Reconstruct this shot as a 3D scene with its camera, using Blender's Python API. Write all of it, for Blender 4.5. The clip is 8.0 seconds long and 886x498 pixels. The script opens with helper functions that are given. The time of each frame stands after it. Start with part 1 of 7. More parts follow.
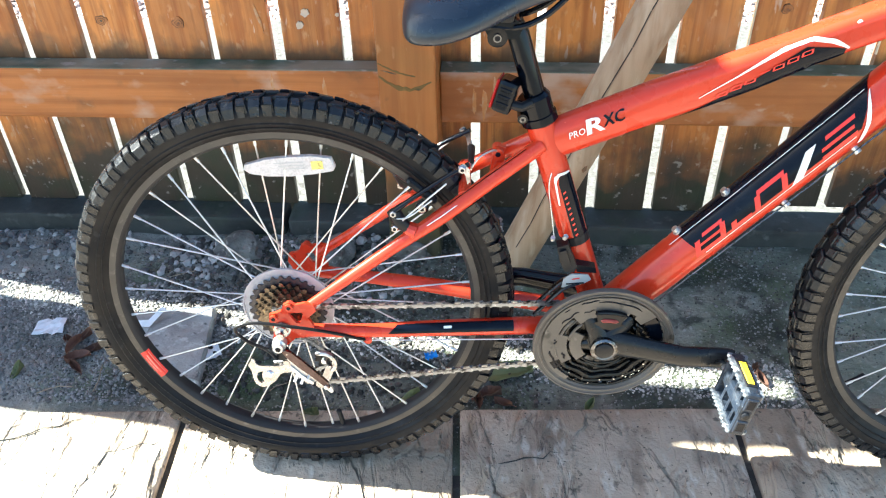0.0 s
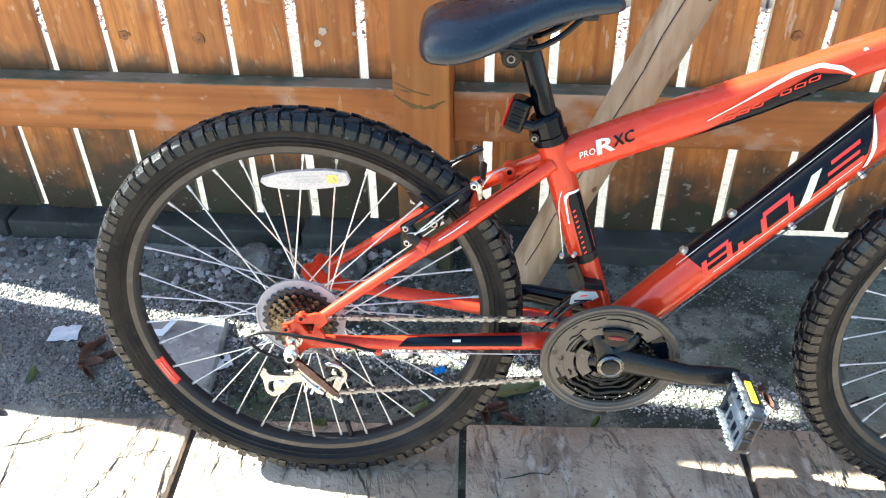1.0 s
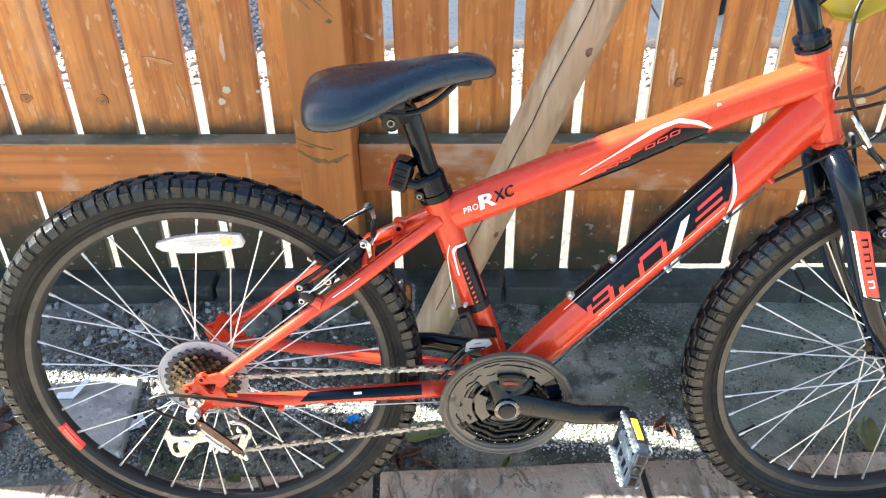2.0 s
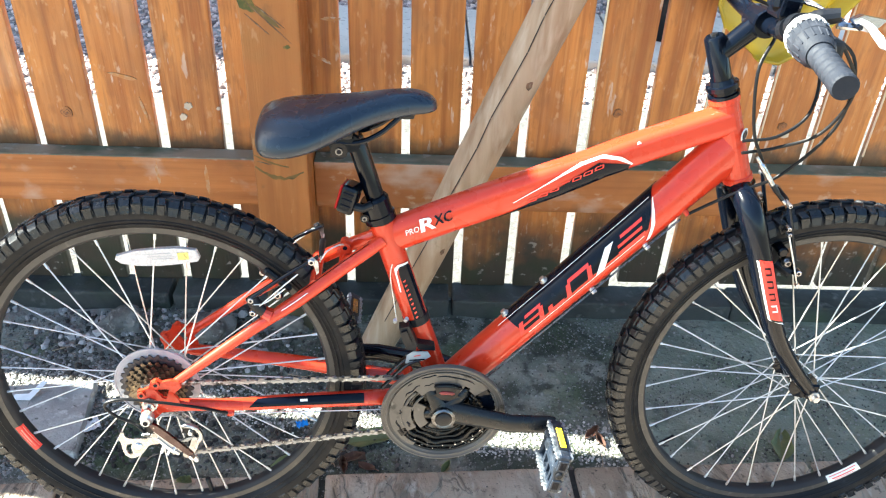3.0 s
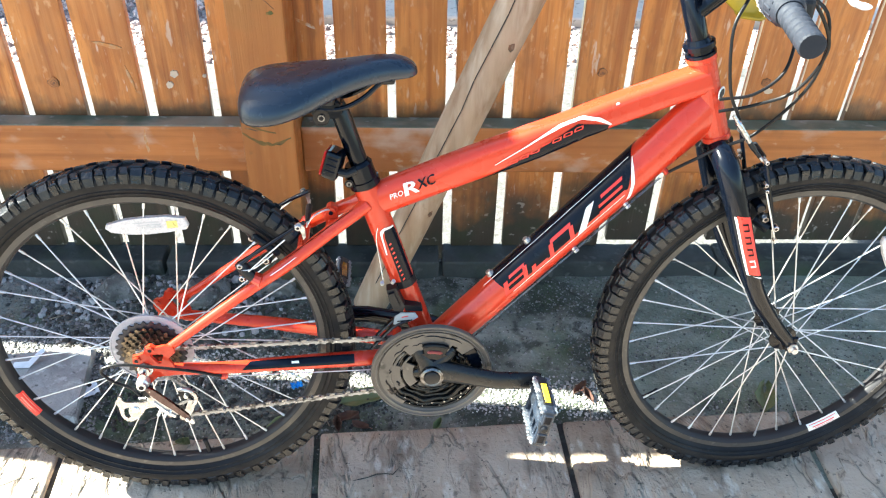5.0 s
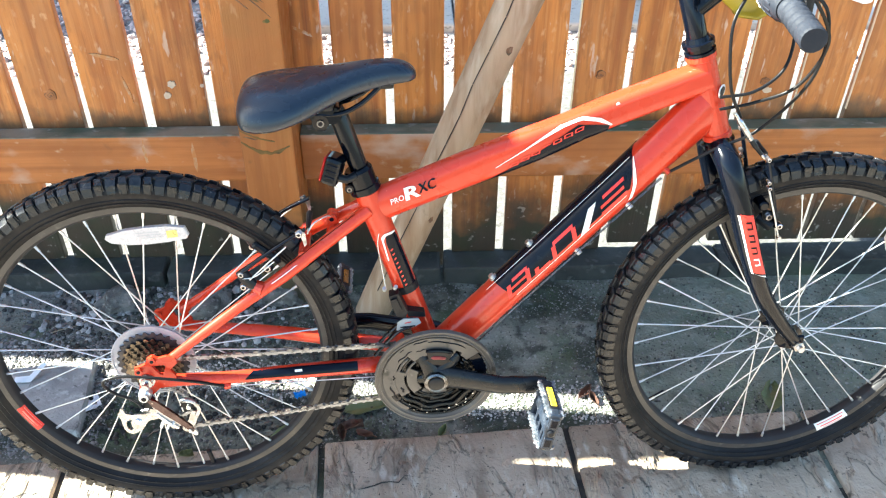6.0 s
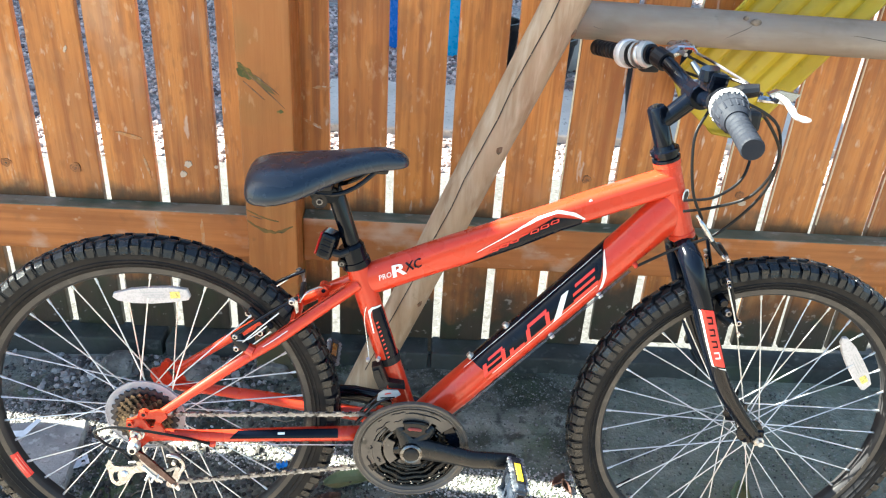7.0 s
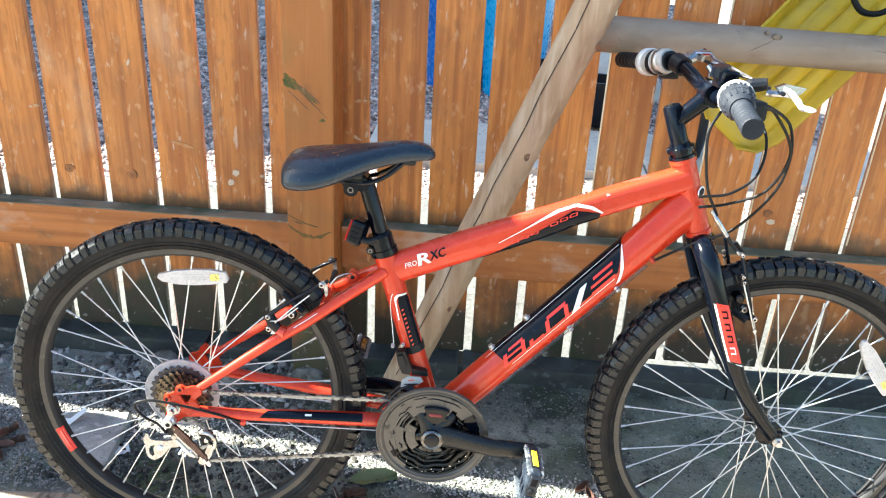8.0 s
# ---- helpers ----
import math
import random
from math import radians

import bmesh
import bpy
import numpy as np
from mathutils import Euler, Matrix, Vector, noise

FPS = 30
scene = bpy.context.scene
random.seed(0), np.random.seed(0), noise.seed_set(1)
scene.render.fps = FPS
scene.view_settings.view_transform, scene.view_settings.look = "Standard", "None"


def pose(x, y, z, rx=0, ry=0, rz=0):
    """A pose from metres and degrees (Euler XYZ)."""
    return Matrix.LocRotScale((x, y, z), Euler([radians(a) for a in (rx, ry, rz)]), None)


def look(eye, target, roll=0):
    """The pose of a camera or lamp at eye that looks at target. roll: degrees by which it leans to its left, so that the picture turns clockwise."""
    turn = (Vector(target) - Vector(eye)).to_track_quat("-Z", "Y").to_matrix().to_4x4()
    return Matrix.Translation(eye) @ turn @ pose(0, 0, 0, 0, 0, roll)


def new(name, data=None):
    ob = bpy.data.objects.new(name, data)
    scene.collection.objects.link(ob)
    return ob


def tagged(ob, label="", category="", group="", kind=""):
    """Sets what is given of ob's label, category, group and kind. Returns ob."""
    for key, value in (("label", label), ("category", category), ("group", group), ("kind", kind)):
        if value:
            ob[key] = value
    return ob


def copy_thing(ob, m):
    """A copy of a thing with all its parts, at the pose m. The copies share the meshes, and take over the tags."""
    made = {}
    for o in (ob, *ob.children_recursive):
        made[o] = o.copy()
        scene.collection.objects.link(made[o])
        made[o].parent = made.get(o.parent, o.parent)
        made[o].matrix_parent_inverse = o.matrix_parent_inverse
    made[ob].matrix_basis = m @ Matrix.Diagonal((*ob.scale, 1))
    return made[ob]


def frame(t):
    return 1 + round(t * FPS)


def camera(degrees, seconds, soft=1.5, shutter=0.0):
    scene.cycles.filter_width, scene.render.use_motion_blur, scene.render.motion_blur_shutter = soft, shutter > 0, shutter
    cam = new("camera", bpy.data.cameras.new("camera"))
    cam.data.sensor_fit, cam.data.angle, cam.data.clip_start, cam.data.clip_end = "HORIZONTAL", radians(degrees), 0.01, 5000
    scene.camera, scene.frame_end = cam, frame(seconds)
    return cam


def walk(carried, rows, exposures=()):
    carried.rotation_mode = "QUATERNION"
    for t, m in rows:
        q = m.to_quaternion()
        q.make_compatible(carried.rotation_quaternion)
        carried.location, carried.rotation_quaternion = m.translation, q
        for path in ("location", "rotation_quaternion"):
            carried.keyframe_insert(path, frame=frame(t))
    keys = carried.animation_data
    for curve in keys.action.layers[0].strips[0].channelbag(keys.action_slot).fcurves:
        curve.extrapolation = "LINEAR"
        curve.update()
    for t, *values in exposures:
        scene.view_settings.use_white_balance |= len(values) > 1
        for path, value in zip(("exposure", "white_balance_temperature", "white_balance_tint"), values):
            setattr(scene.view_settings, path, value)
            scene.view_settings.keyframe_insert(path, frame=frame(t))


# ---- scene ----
cam = camera(56.7, 8.0, 1.15)
PATH = [
    (0, (0.281, -0.903, 1.065), (0.151, 0.658, -0.178), -1.6),
    (0.5, (0.281, -0.923, 1.071), (0.134, 0.667, -0.134), -1.6),
    (1, (0.281, -0.923, 1.073), (0.126, 0.666, -0.133), -0.9),
    (1.5, (0.301, -0.924, 1.079), (0.153, 0.665, -0.126), -1.1),
    (2, (0.35, -0.932, 1.118), (0.328, 0.709, -0.026), -0.5),
    (2.2, (0.364, -0.95, 1.144), (0.386, 0.704, 0.02), 0.3),
    (3.3, (0.381, -0.995, 1.186), (0.447, 0.646, 0.045), 2.8),
    (3.5, (0.383, -0.997, 1.19), (0.45, 0.62, 0.015), 2.8),
    (4, (0.39, -1.006, 1.197), (0.463, 0.583, -0.016), 2.4),
    (4.5, (0.399, -1.009, 1.202), (0.472, 0.579, -0.011), 2.2),
    (6, (0.395, -1.006, 1.189), (0.468, 0.599, -0.002), 0.5),
    (6.5, (0.395, -1.033, 1.191), (0.466, 0.589, 0.022), 1.2),
    (6.8, (0.417, -1.064, 1.217), (0.474, 0.633, 0.16), 2.7),
    (7, (0.422, -1.107, 1.209), (0.483, 0.637, 0.232), 3.7),
    (7.5, (0.453, -1.194, 1.216), (0.453, 0.557, 0.249), 4.4),
    (8, (0.471, -1.209, 1.149), (0.399, 0.594, 0.287), 3.2),
]
walk(cam, [(t, look(eye, target, roll)) for t, eye, target, roll in PATH], [(0.0, 3.24, 6150, 0), (1.5, 3.26, 6350, 0), (2.2, 3.38, 6500, 0), (3.5, 3.33, 6200, 0), (4.5, 3.33, 6200, 0), (6.0, 3.35, 6250, 0), (6.5, 3.37, 6250, 0), (7.0, 3.18, 6350, 0), (8.0, 3.14, 6300, 0)])

# ---- world, sun ----
SUN_UP, SUN_OFF = 38.0, 8.8
sun_way = Vector((math.cos(radians(SUN_UP)) * math.cos(radians(SUN_OFF)), -math.cos(radians(SUN_UP)) * math.sin(radians(SUN_OFF)), -math.sin(radians(SUN_UP))))
world = bpy.data.worlds.new("world")
world.use_nodes = True
scene.world = world
sky = world.node_tree.nodes.new("ShaderNodeTexSky")
sky.sky_type, sky.sun_disc = "NISHITA", False
sky.sun_elevation, sky.sun_rotation = radians(SUN_UP), math.atan2(-sun_way.x, -sun_way.y)
world.node_tree.links.new(sky.outputs[0], world.node_tree.nodes["Background"].inputs[0])
world.node_tree.nodes["Background"].inputs[1].default_value = 0.052
sun = new("sun", bpy.data.lights.new("sun", "SUN"))
sun.data.energy, sun.data.angle, sun.data.color = 5.0, radians(0.42), (1.0, 0.94, 0.84)
sun.matrix_world = look((-4, 1.2, 5), Vector((-4, 1.2, 5)) + sun_way)


# ---- materials ----
def layer(nt, coord, colour_in, colour, scale, low, high, stretch=(1, 1, 1), amount=1.0, detail=4.0):
    """Mixes a colour over colour_in where a noise lies between low and high."""
    n = nt.nodes
    mp = n.new("ShaderNodeMapping")
    mp.inputs["Scale"].default_value = stretch
    nt.links.new(coord, mp.inputs[0])
    no = n.new("ShaderNodeTexNoise")
    no.inputs["Scale"].default_value, no.inputs["Detail"].default_value = scale, detail
    nt.links.new(mp.outputs[0], no.inputs["Vector"])
    mr = n.new("ShaderNodeMapRange")
    mr.inputs[1].default_value, mr.inputs[2].default_value, mr.inputs[4].default_value = low, high, amount
    nt.links.new(no.outputs[0], mr.inputs[0])
    mx = n.new("ShaderNodeMix")
    mx.data_type = "RGBA"
    nt.links.new(mr.outputs[0], mx.inputs[0])
    nt.links.new(colour_in, mx.inputs[6])
    mx.inputs[7].default_value = (*colour, 1)
    return mx.outputs[2], mr.outputs[0]


def surface(name, base, rough=0.6, metal=0.0, layers=(), bump=0.0, bump_scale=200.0, bump_stretch=(1, 1, 1), varied=0.0, rough_varied=0.12, coat=0.0, bump2=0.0, bump2_scale=20.0, through_light=0.0, shift=True, spec=0.5, alpha=1.0):
    """A procedural material: a base colour under noise layers, a varied gloss and two bumps."""
    m = bpy.data.materials.new(name)
    m.use_nodes = True
    nt = m.node_tree
    n, bs = nt.nodes, nt.nodes["Principled BSDF"]
    tc = n.new("ShaderNodeTexCoord")
    info = n.new("ShaderNodeObjectInfo")
    coord = tc.outputs["Object"]
    if shift:
        add = n.new("ShaderNodeVectorMath")
        add.operation = "MULTIPLY_ADD"
        nt.links.new(info.outputs["Random"], add.inputs[0])
        add.inputs[1].default_value = (13.0, 7.0, 5.0)
        nt.links.new(coord, add.inputs[2])
        coord = add.outputs[0]
    rgb = n.new("ShaderNodeRGB")
    rgb.outputs[0].default_value = (*base, 1)
    col = rgb.outputs[0]
    for l in layers:
        col, _ = layer(nt, coord, col, *l)
    if varied:
        hs = n.new("ShaderNodeHueSaturation")
        mr = n.new("ShaderNodeMapRange")
        mr.inputs[3].default_value, mr.inputs[4].default_value = 1 - varied, 1 + varied
        nt.links.new(info.outputs["Random"], mr.inputs[0])
        nt.links.new(mr.outputs[0], hs.inputs["Value"])
        nt.links.new(col, hs.inputs["Color"])
        col = hs.outputs[0]
    nt.links.new(col, bs.inputs["Base Color"])
    bs.inputs["Metallic"].default_value = metal
    bs.inputs["Specular IOR Level"].default_value = spec
    bs.inputs["Alpha"].default_value = alpha
    bs.inputs["Coat Weight"].default_value = coat
    bs.inputs["Coat Roughness"].default_value = 0.07
    bs.inputs["Transmission Weight"].default_value = through_light
    no = n.new("ShaderNodeTexNoise")
    no.inputs["Scale"].default_value, no.inputs["Detail"].default_value = 35.0, 5.0
    nt.links.new(coord, no.inputs["Vector"])
    mr = n.new("ShaderNodeMapRange")
    mr.inputs[1].default_value, mr.inputs[2].default_value = 0.3, 0.7
    mr.inputs[3].default_value, mr.inputs[4].default_value = max(0.03, rough - rough_varied), min(1.0, rough + rough_varied)
    nt.links.new(no.outputs[0], mr.inputs[0])
    nt.links.new(mr.outputs[0], bs.inputs["Roughness"])
    normal = None
    for depth, scale, stretch in ((bump, bump_scale, bump_stretch), (bump2, bump2_scale, (1, 1, 1))):
        if depth:
            mp = n.new("ShaderNodeMapping")
            mp.inputs["Scale"].default_value = stretch
            nt.links.new(coord, mp.inputs[0])
            nz = n.new("ShaderNodeTexNoise")
            nz.inputs["Scale"].default_value, nz.inputs["Detail"].default_value = scale, 6.0
            nt.links.new(mp.outputs[0], nz.inputs["Vector"])
            bp_ = n.new("ShaderNodeBump")
            bp_.inputs["Strength"].default_value, bp_.inputs["Distance"].default_value = 0.8, depth
            nt.links.new(nz.outputs[0], bp_.inputs["Height"])
            if normal:
                nt.links.new(normal, bp_.inputs["Normal"])
            normal = bp_.outputs[0]
    if normal:
        nt.links.new(normal, bs.inputs["Normal"])
    return m


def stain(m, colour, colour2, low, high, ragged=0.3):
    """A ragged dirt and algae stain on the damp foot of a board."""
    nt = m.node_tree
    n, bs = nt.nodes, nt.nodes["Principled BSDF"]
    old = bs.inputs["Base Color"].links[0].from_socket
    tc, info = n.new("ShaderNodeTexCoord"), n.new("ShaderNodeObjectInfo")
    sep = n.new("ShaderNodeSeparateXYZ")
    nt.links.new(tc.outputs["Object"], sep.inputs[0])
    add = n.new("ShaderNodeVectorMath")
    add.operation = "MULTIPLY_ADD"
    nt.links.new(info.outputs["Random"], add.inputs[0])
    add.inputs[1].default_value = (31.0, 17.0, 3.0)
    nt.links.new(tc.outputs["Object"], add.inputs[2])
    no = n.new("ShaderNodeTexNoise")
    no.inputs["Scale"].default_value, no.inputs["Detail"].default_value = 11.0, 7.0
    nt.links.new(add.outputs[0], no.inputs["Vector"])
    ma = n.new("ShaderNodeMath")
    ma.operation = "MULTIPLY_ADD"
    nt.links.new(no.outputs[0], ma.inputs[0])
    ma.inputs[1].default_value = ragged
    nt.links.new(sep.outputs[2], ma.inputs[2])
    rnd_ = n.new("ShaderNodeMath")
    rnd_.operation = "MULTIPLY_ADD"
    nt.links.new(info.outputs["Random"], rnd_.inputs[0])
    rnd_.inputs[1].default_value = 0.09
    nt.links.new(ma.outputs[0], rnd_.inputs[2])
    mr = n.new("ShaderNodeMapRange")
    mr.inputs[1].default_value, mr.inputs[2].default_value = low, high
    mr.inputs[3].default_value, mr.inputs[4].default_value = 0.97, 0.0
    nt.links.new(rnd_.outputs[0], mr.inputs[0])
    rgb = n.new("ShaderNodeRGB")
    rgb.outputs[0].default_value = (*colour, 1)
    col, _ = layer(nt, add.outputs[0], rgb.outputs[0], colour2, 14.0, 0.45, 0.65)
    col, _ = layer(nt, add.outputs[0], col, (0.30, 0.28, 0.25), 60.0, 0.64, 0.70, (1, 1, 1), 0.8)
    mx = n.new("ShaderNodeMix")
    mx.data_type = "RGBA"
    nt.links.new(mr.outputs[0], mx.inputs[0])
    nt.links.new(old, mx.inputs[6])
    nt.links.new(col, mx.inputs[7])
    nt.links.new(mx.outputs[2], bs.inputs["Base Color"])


def veins(m, colour, scale, width, stretch=(1, 1, 1), amount=0.8, depth=0.0):
    """Thin wandering dark lines, with a step in the relief along them."""
    nt = m.node_tree
    n, bs = nt.nodes, nt.nodes["Principled BSDF"]
    tc, info = n.new("ShaderNodeTexCoord"), n.new("ShaderNodeObjectInfo")
    add = n.new("ShaderNodeVectorMath")
    add.operation = "MULTIPLY_ADD"
    nt.links.new(info.outputs["Random"], add.inputs[0])
    add.inputs[1].default_value = (5.0, 23.0, 0.0)
    nt.links.new(tc.outputs["Object"], add.inputs[2])
    mp = n.new("ShaderNodeMapping")
    mp.inputs["Scale"].default_value = stretch
    mp.inputs["Rotation"].default_value = (0, 0, 0.5)
    nt.links.new(add.outputs[0], mp.inputs[0])
    no = n.new("ShaderNodeTexNoise")
    no.inputs["Scale"].default_value, no.inputs["Detail"].default_value, no.inputs["Distortion"].default_value = scale, 5.0, 0.6
    nt.links.new(mp.outputs[0], no.inputs["Vector"])
    off = n.new("ShaderNodeMath")
    off.operation = "SUBTRACT"
    off.inputs[1].default_value = 0.5
    nt.links.new(no.outputs[0], off.inputs[0])
    ab = n.new("ShaderNodeMath")
    ab.operation = "ABSOLUTE"
    nt.links.new(off.outputs[0], ab.inputs[0])
    mr = n.new("ShaderNodeMapRange")
    mr.inputs[1].default_value, mr.inputs[2].default_value = 0.0, width
    mr.inputs[3].default_value, mr.inputs[4].default_value = amount, 0.0
    nt.links.new(ab.outputs[0], mr.inputs[0])
    br = n.new("ShaderNodeTexNoise")
    br.inputs["Scale"].default_value = scale * 2.3
    nt.links.new(add.outputs[0], br.inputs["Vector"])
    gate = n.new("ShaderNodeMapRange")
    gate.inputs[1].default_value, gate.inputs[2].default_value = 0.42, 0.60
    nt.links.new(br.outputs[0], gate.inputs[0])
    mu = n.new("ShaderNodeMath")
    mu.operation = "MULTIPLY"
    nt.links.new(mr.outputs[0], mu.inputs[0])
    nt.links.new(gate.outputs[0], mu.inputs[1])
    mx = n.new("ShaderNodeMix")
    mx.data_type = "RGBA"
    nt.links.new(mu.outputs[0], mx.inputs[0])
    nt.links.new(bs.inputs["Base Color"].links[0].from_socket, mx.inputs[6])
    mx.inputs[7].default_value = (*colour, 1)
    nt.links.new(mx.outputs[2], bs.inputs["Base Color"])
    if depth:
        st = n.new("ShaderNodeMapRange")
        st.inputs[1].default_value, st.inputs[2].default_value = 0.47, 0.53
        nt.links.new(no.outputs[0], st.inputs[0])
        bp_ = n.new("ShaderNodeBump")
        bp_.inputs["Strength"].default_value, bp_.inputs["Distance"].default_value = 1.0, depth
        nt.links.new(st.outputs[0], bp_.inputs["Height"])
        nt.links.new(bs.inputs["Normal"].links[0].from_socket, bp_.inputs["Normal"])
        nt.links.new(bp_.outputs[0], bs.inputs["Normal"])


def pale_end(m, colour, x_start, x_full, amount):
    """Paler soil towards one end of the bed, with a ragged edge."""
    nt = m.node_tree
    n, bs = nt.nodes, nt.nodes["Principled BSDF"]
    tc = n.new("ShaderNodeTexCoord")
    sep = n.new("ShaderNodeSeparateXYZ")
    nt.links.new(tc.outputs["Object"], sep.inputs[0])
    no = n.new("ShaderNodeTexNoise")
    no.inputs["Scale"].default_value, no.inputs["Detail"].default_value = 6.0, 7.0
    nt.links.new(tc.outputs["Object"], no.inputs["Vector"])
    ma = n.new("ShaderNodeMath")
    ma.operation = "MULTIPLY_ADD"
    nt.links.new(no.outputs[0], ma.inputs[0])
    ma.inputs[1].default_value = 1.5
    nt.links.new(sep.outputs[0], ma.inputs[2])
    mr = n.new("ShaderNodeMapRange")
    mr.inputs[1].default_value, mr.inputs[2].default_value = x_start + 0.75, x_full + 0.75
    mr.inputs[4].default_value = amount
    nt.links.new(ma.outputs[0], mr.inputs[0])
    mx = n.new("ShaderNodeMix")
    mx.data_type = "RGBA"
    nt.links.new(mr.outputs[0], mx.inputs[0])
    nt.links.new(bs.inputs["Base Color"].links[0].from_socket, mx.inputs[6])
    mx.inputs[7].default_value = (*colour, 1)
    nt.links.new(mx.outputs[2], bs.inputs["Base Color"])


def grime_band(m, colour, z_mid, half, amount):
    """Dirt that rain has splashed up off a rail, ragged along its edges."""
    nt = m.node_tree
    n, bs = nt.nodes, nt.nodes["Principled BSDF"]
    tc, info = n.new("ShaderNodeTexCoord"), n.new("ShaderNodeObjectInfo")
    sep = n.new("ShaderNodeSeparateXYZ")
    nt.links.new(tc.outputs["Object"], sep.inputs[0])
    add = n.new("ShaderNodeVectorMath")
    add.operation = "MULTIPLY_ADD"
    nt.links.new(info.outputs["Random"], add.inputs[0])
    add.inputs[1].default_value = (19.0, 3.0, 11.0)
    nt.links.new(tc.outputs["Object"], add.inputs[2])
    no = n.new("ShaderNodeTexNoise")
    no.inputs["Scale"].default_value, no.inputs["Detail"].default_value = 16.0, 7.0
    nt.links.new(add.outputs[0], no.inputs["Vector"])
    ma = n.new("ShaderNodeMath")
    ma.operation = "MULTIPLY_ADD"
    nt.links.new(no.outputs[0], ma.inputs[0])
    ma.inputs[1].default_value = 0.16
    nt.links.new(sep.outputs[2], ma.inputs[2])
    off = n.new("ShaderNodeMath")
    off.operation = "SUBTRACT"
    off.inputs[1].default_value = z_mid + 0.08
    nt.links.new(ma.outputs[0], off.inputs[0])
    ab = n.new("ShaderNodeMath")
    ab.operation = "ABSOLUTE"
    nt.links.new(off.outputs[0], ab.inputs[0])
    mr = n.new("ShaderNodeMapRange")
    mr.inputs[1].default_value, mr.inputs[2].default_value = half * 0.2, half
    mr.inputs[3].default_value, mr.inputs[4].default_value = amount, 0.0
    nt.links.new(ab.outputs[0], mr.inputs[0])
    mx = n.new("ShaderNodeMix")
    mx.data_type = "RGBA"
    nt.links.new(mr.outputs[0], mx.inputs[0])
    nt.links.new(bs.inputs["Base Color"].links[0].from_socket, mx.inputs[6])
    mx.inputs[7].default_value = (*colour, 1)
    nt.links.new(mx.outputs[2], bs.inputs["Base Color"])


GRAIN = (9, 9, 0.35)
M_PICKET = surface("orange_stained_wood", (0.60, 0.220, 0.048), 0.46, layers=[
    ((0.34, 0.095, 0.018), 7.0, 0.42, 0.64, GRAIN, 0.85), ((0.62, 0.27, 0.08), 16.0, 0.52, 0.75, GRAIN, 0.7), ((0.26, 0.080, 0.022), 2.6, 0.50, 0.66, (1.3, 1, 0.8), 0.7), ((0.26, 0.13, 0.065), 9.0, 0.60, 0.74, (1, 1, 0.8), 0.4), ((0.14, 0.06, 0.03), 40.0, 0.62, 0.74, (2.5, 1, 0.12), 0.45), ((0.30, 0.10, 0.025), 90.0, 0.54, 0.66, (1, 1, 0.25), 0.5), ((0.68, 0.40, 0.20), 60.0, 0.64, 0.72, (1, 1, 0.5), 0.5), 
    ((0.30, 0.09, 0.02), 3.5, 0.5, 0.72, (1, 1, 0.7), 0.55), ((0.60, 0.36, 0.20), 26.0, 0.64, 0.74, (1.4, 1, 0.8), 0.5), ((0.64, 0.46, 0.33), 70.0, 0.66, 0.74, (1, 1, 0.3), 0.55), ((0.25, 0.085, 0.02), 18.0, 0.6, 0.75, (3, 1, 0.25), 0.3), ((0.14, 0.06, 0.024), 22.0, 0.68, 0.80, (1, 1, 0.5), 0.4), ((0.62, 0.42, 0.27), 5.0, 0.60, 0.73, (1, 1, 0.6), 0.32), ((0.20, 0.075, 0.022), 4.0, 0.58, 0.70, (1.2, 1, 1), 0.45), ((0.66, 0.52, 0.42), 30.0, 0.67, 0.72, (2.2, 1, 0.5), 0.6)],
    bump=0.0012, bump_scale=30.0, bump_stretch=GRAIN, varied=0.10, rough_varied=0.15)
HGRAIN = (0.35, 9, 9)
M_RAIL = surface("orange_stained_rail_wood", (0.46, 0.158, 0.038), 0.55, layers=[((0.24, 0.075, 0.02), 3.0, 0.46, 0.64, (1, 1, 1.6), 0.7), 
    ((0.30, 0.095, 0.02), 7.0, 0.42, 0.66, HGRAIN, 0.85), ((0.50, 0.36, 0.27), 8.0, 0.56, 0.70, (1, 1, 1.5), 0.75), ((0.58, 0.42, 0.28), 35.0, 0.64, 0.74, (0.8, 1, 1.2), 0.5),
    ((0.07, 0.055, 0.03), 12.0, 0.62, 0.78, (1, 1, 1), 0.7)], bump=0.0012, bump_scale=30.0, bump_stretch=HGRAIN)
M_ALGAE = surface("green_algae_on_wood", (0.115, 0.125, 0.085), 0.8, layers=[((0.28, 0.23, 0.16), 14.0, 0.48, 0.64, (0.5, 1, 1), 0.85), ((0.035, 0.06, 0.03), 9.0, 0.50, 0.68, (0.6, 1, 1), 0.8), ((0.36, 0.33, 0.29), 50.0, 0.60, 0.70, (0.6, 1, 1), 0.7)], bump=0.0015, bump_scale=120.0)
M_POST = surface("orange_stained_post_wood", (0.37, 0.128, 0.028), 0.5, layers=[
    ((0.26, 0.085, 0.018), 5.0, 0.42, 0.66, (5, 5, 0.3), 0.8), ((0.44, 0.17, 0.045), 9.0, 0.52, 0.72, (6, 6, 0.4), 0.6), ((0.22, 0.12, 0.032), 4.0, 0.54, 0.72, (1, 1, 1.2), 0.7), ((0.12, 0.06, 0.02), 14.0, 0.66, 0.76, (1, 1, 0.8), 0.8), ((0.50, 0.26, 0.12), 50.0, 0.66, 0.73, (1, 1, 0.4), 0.5)],
    bump=0.0006, bump_scale=30.0, bump_stretch=GRAIN)
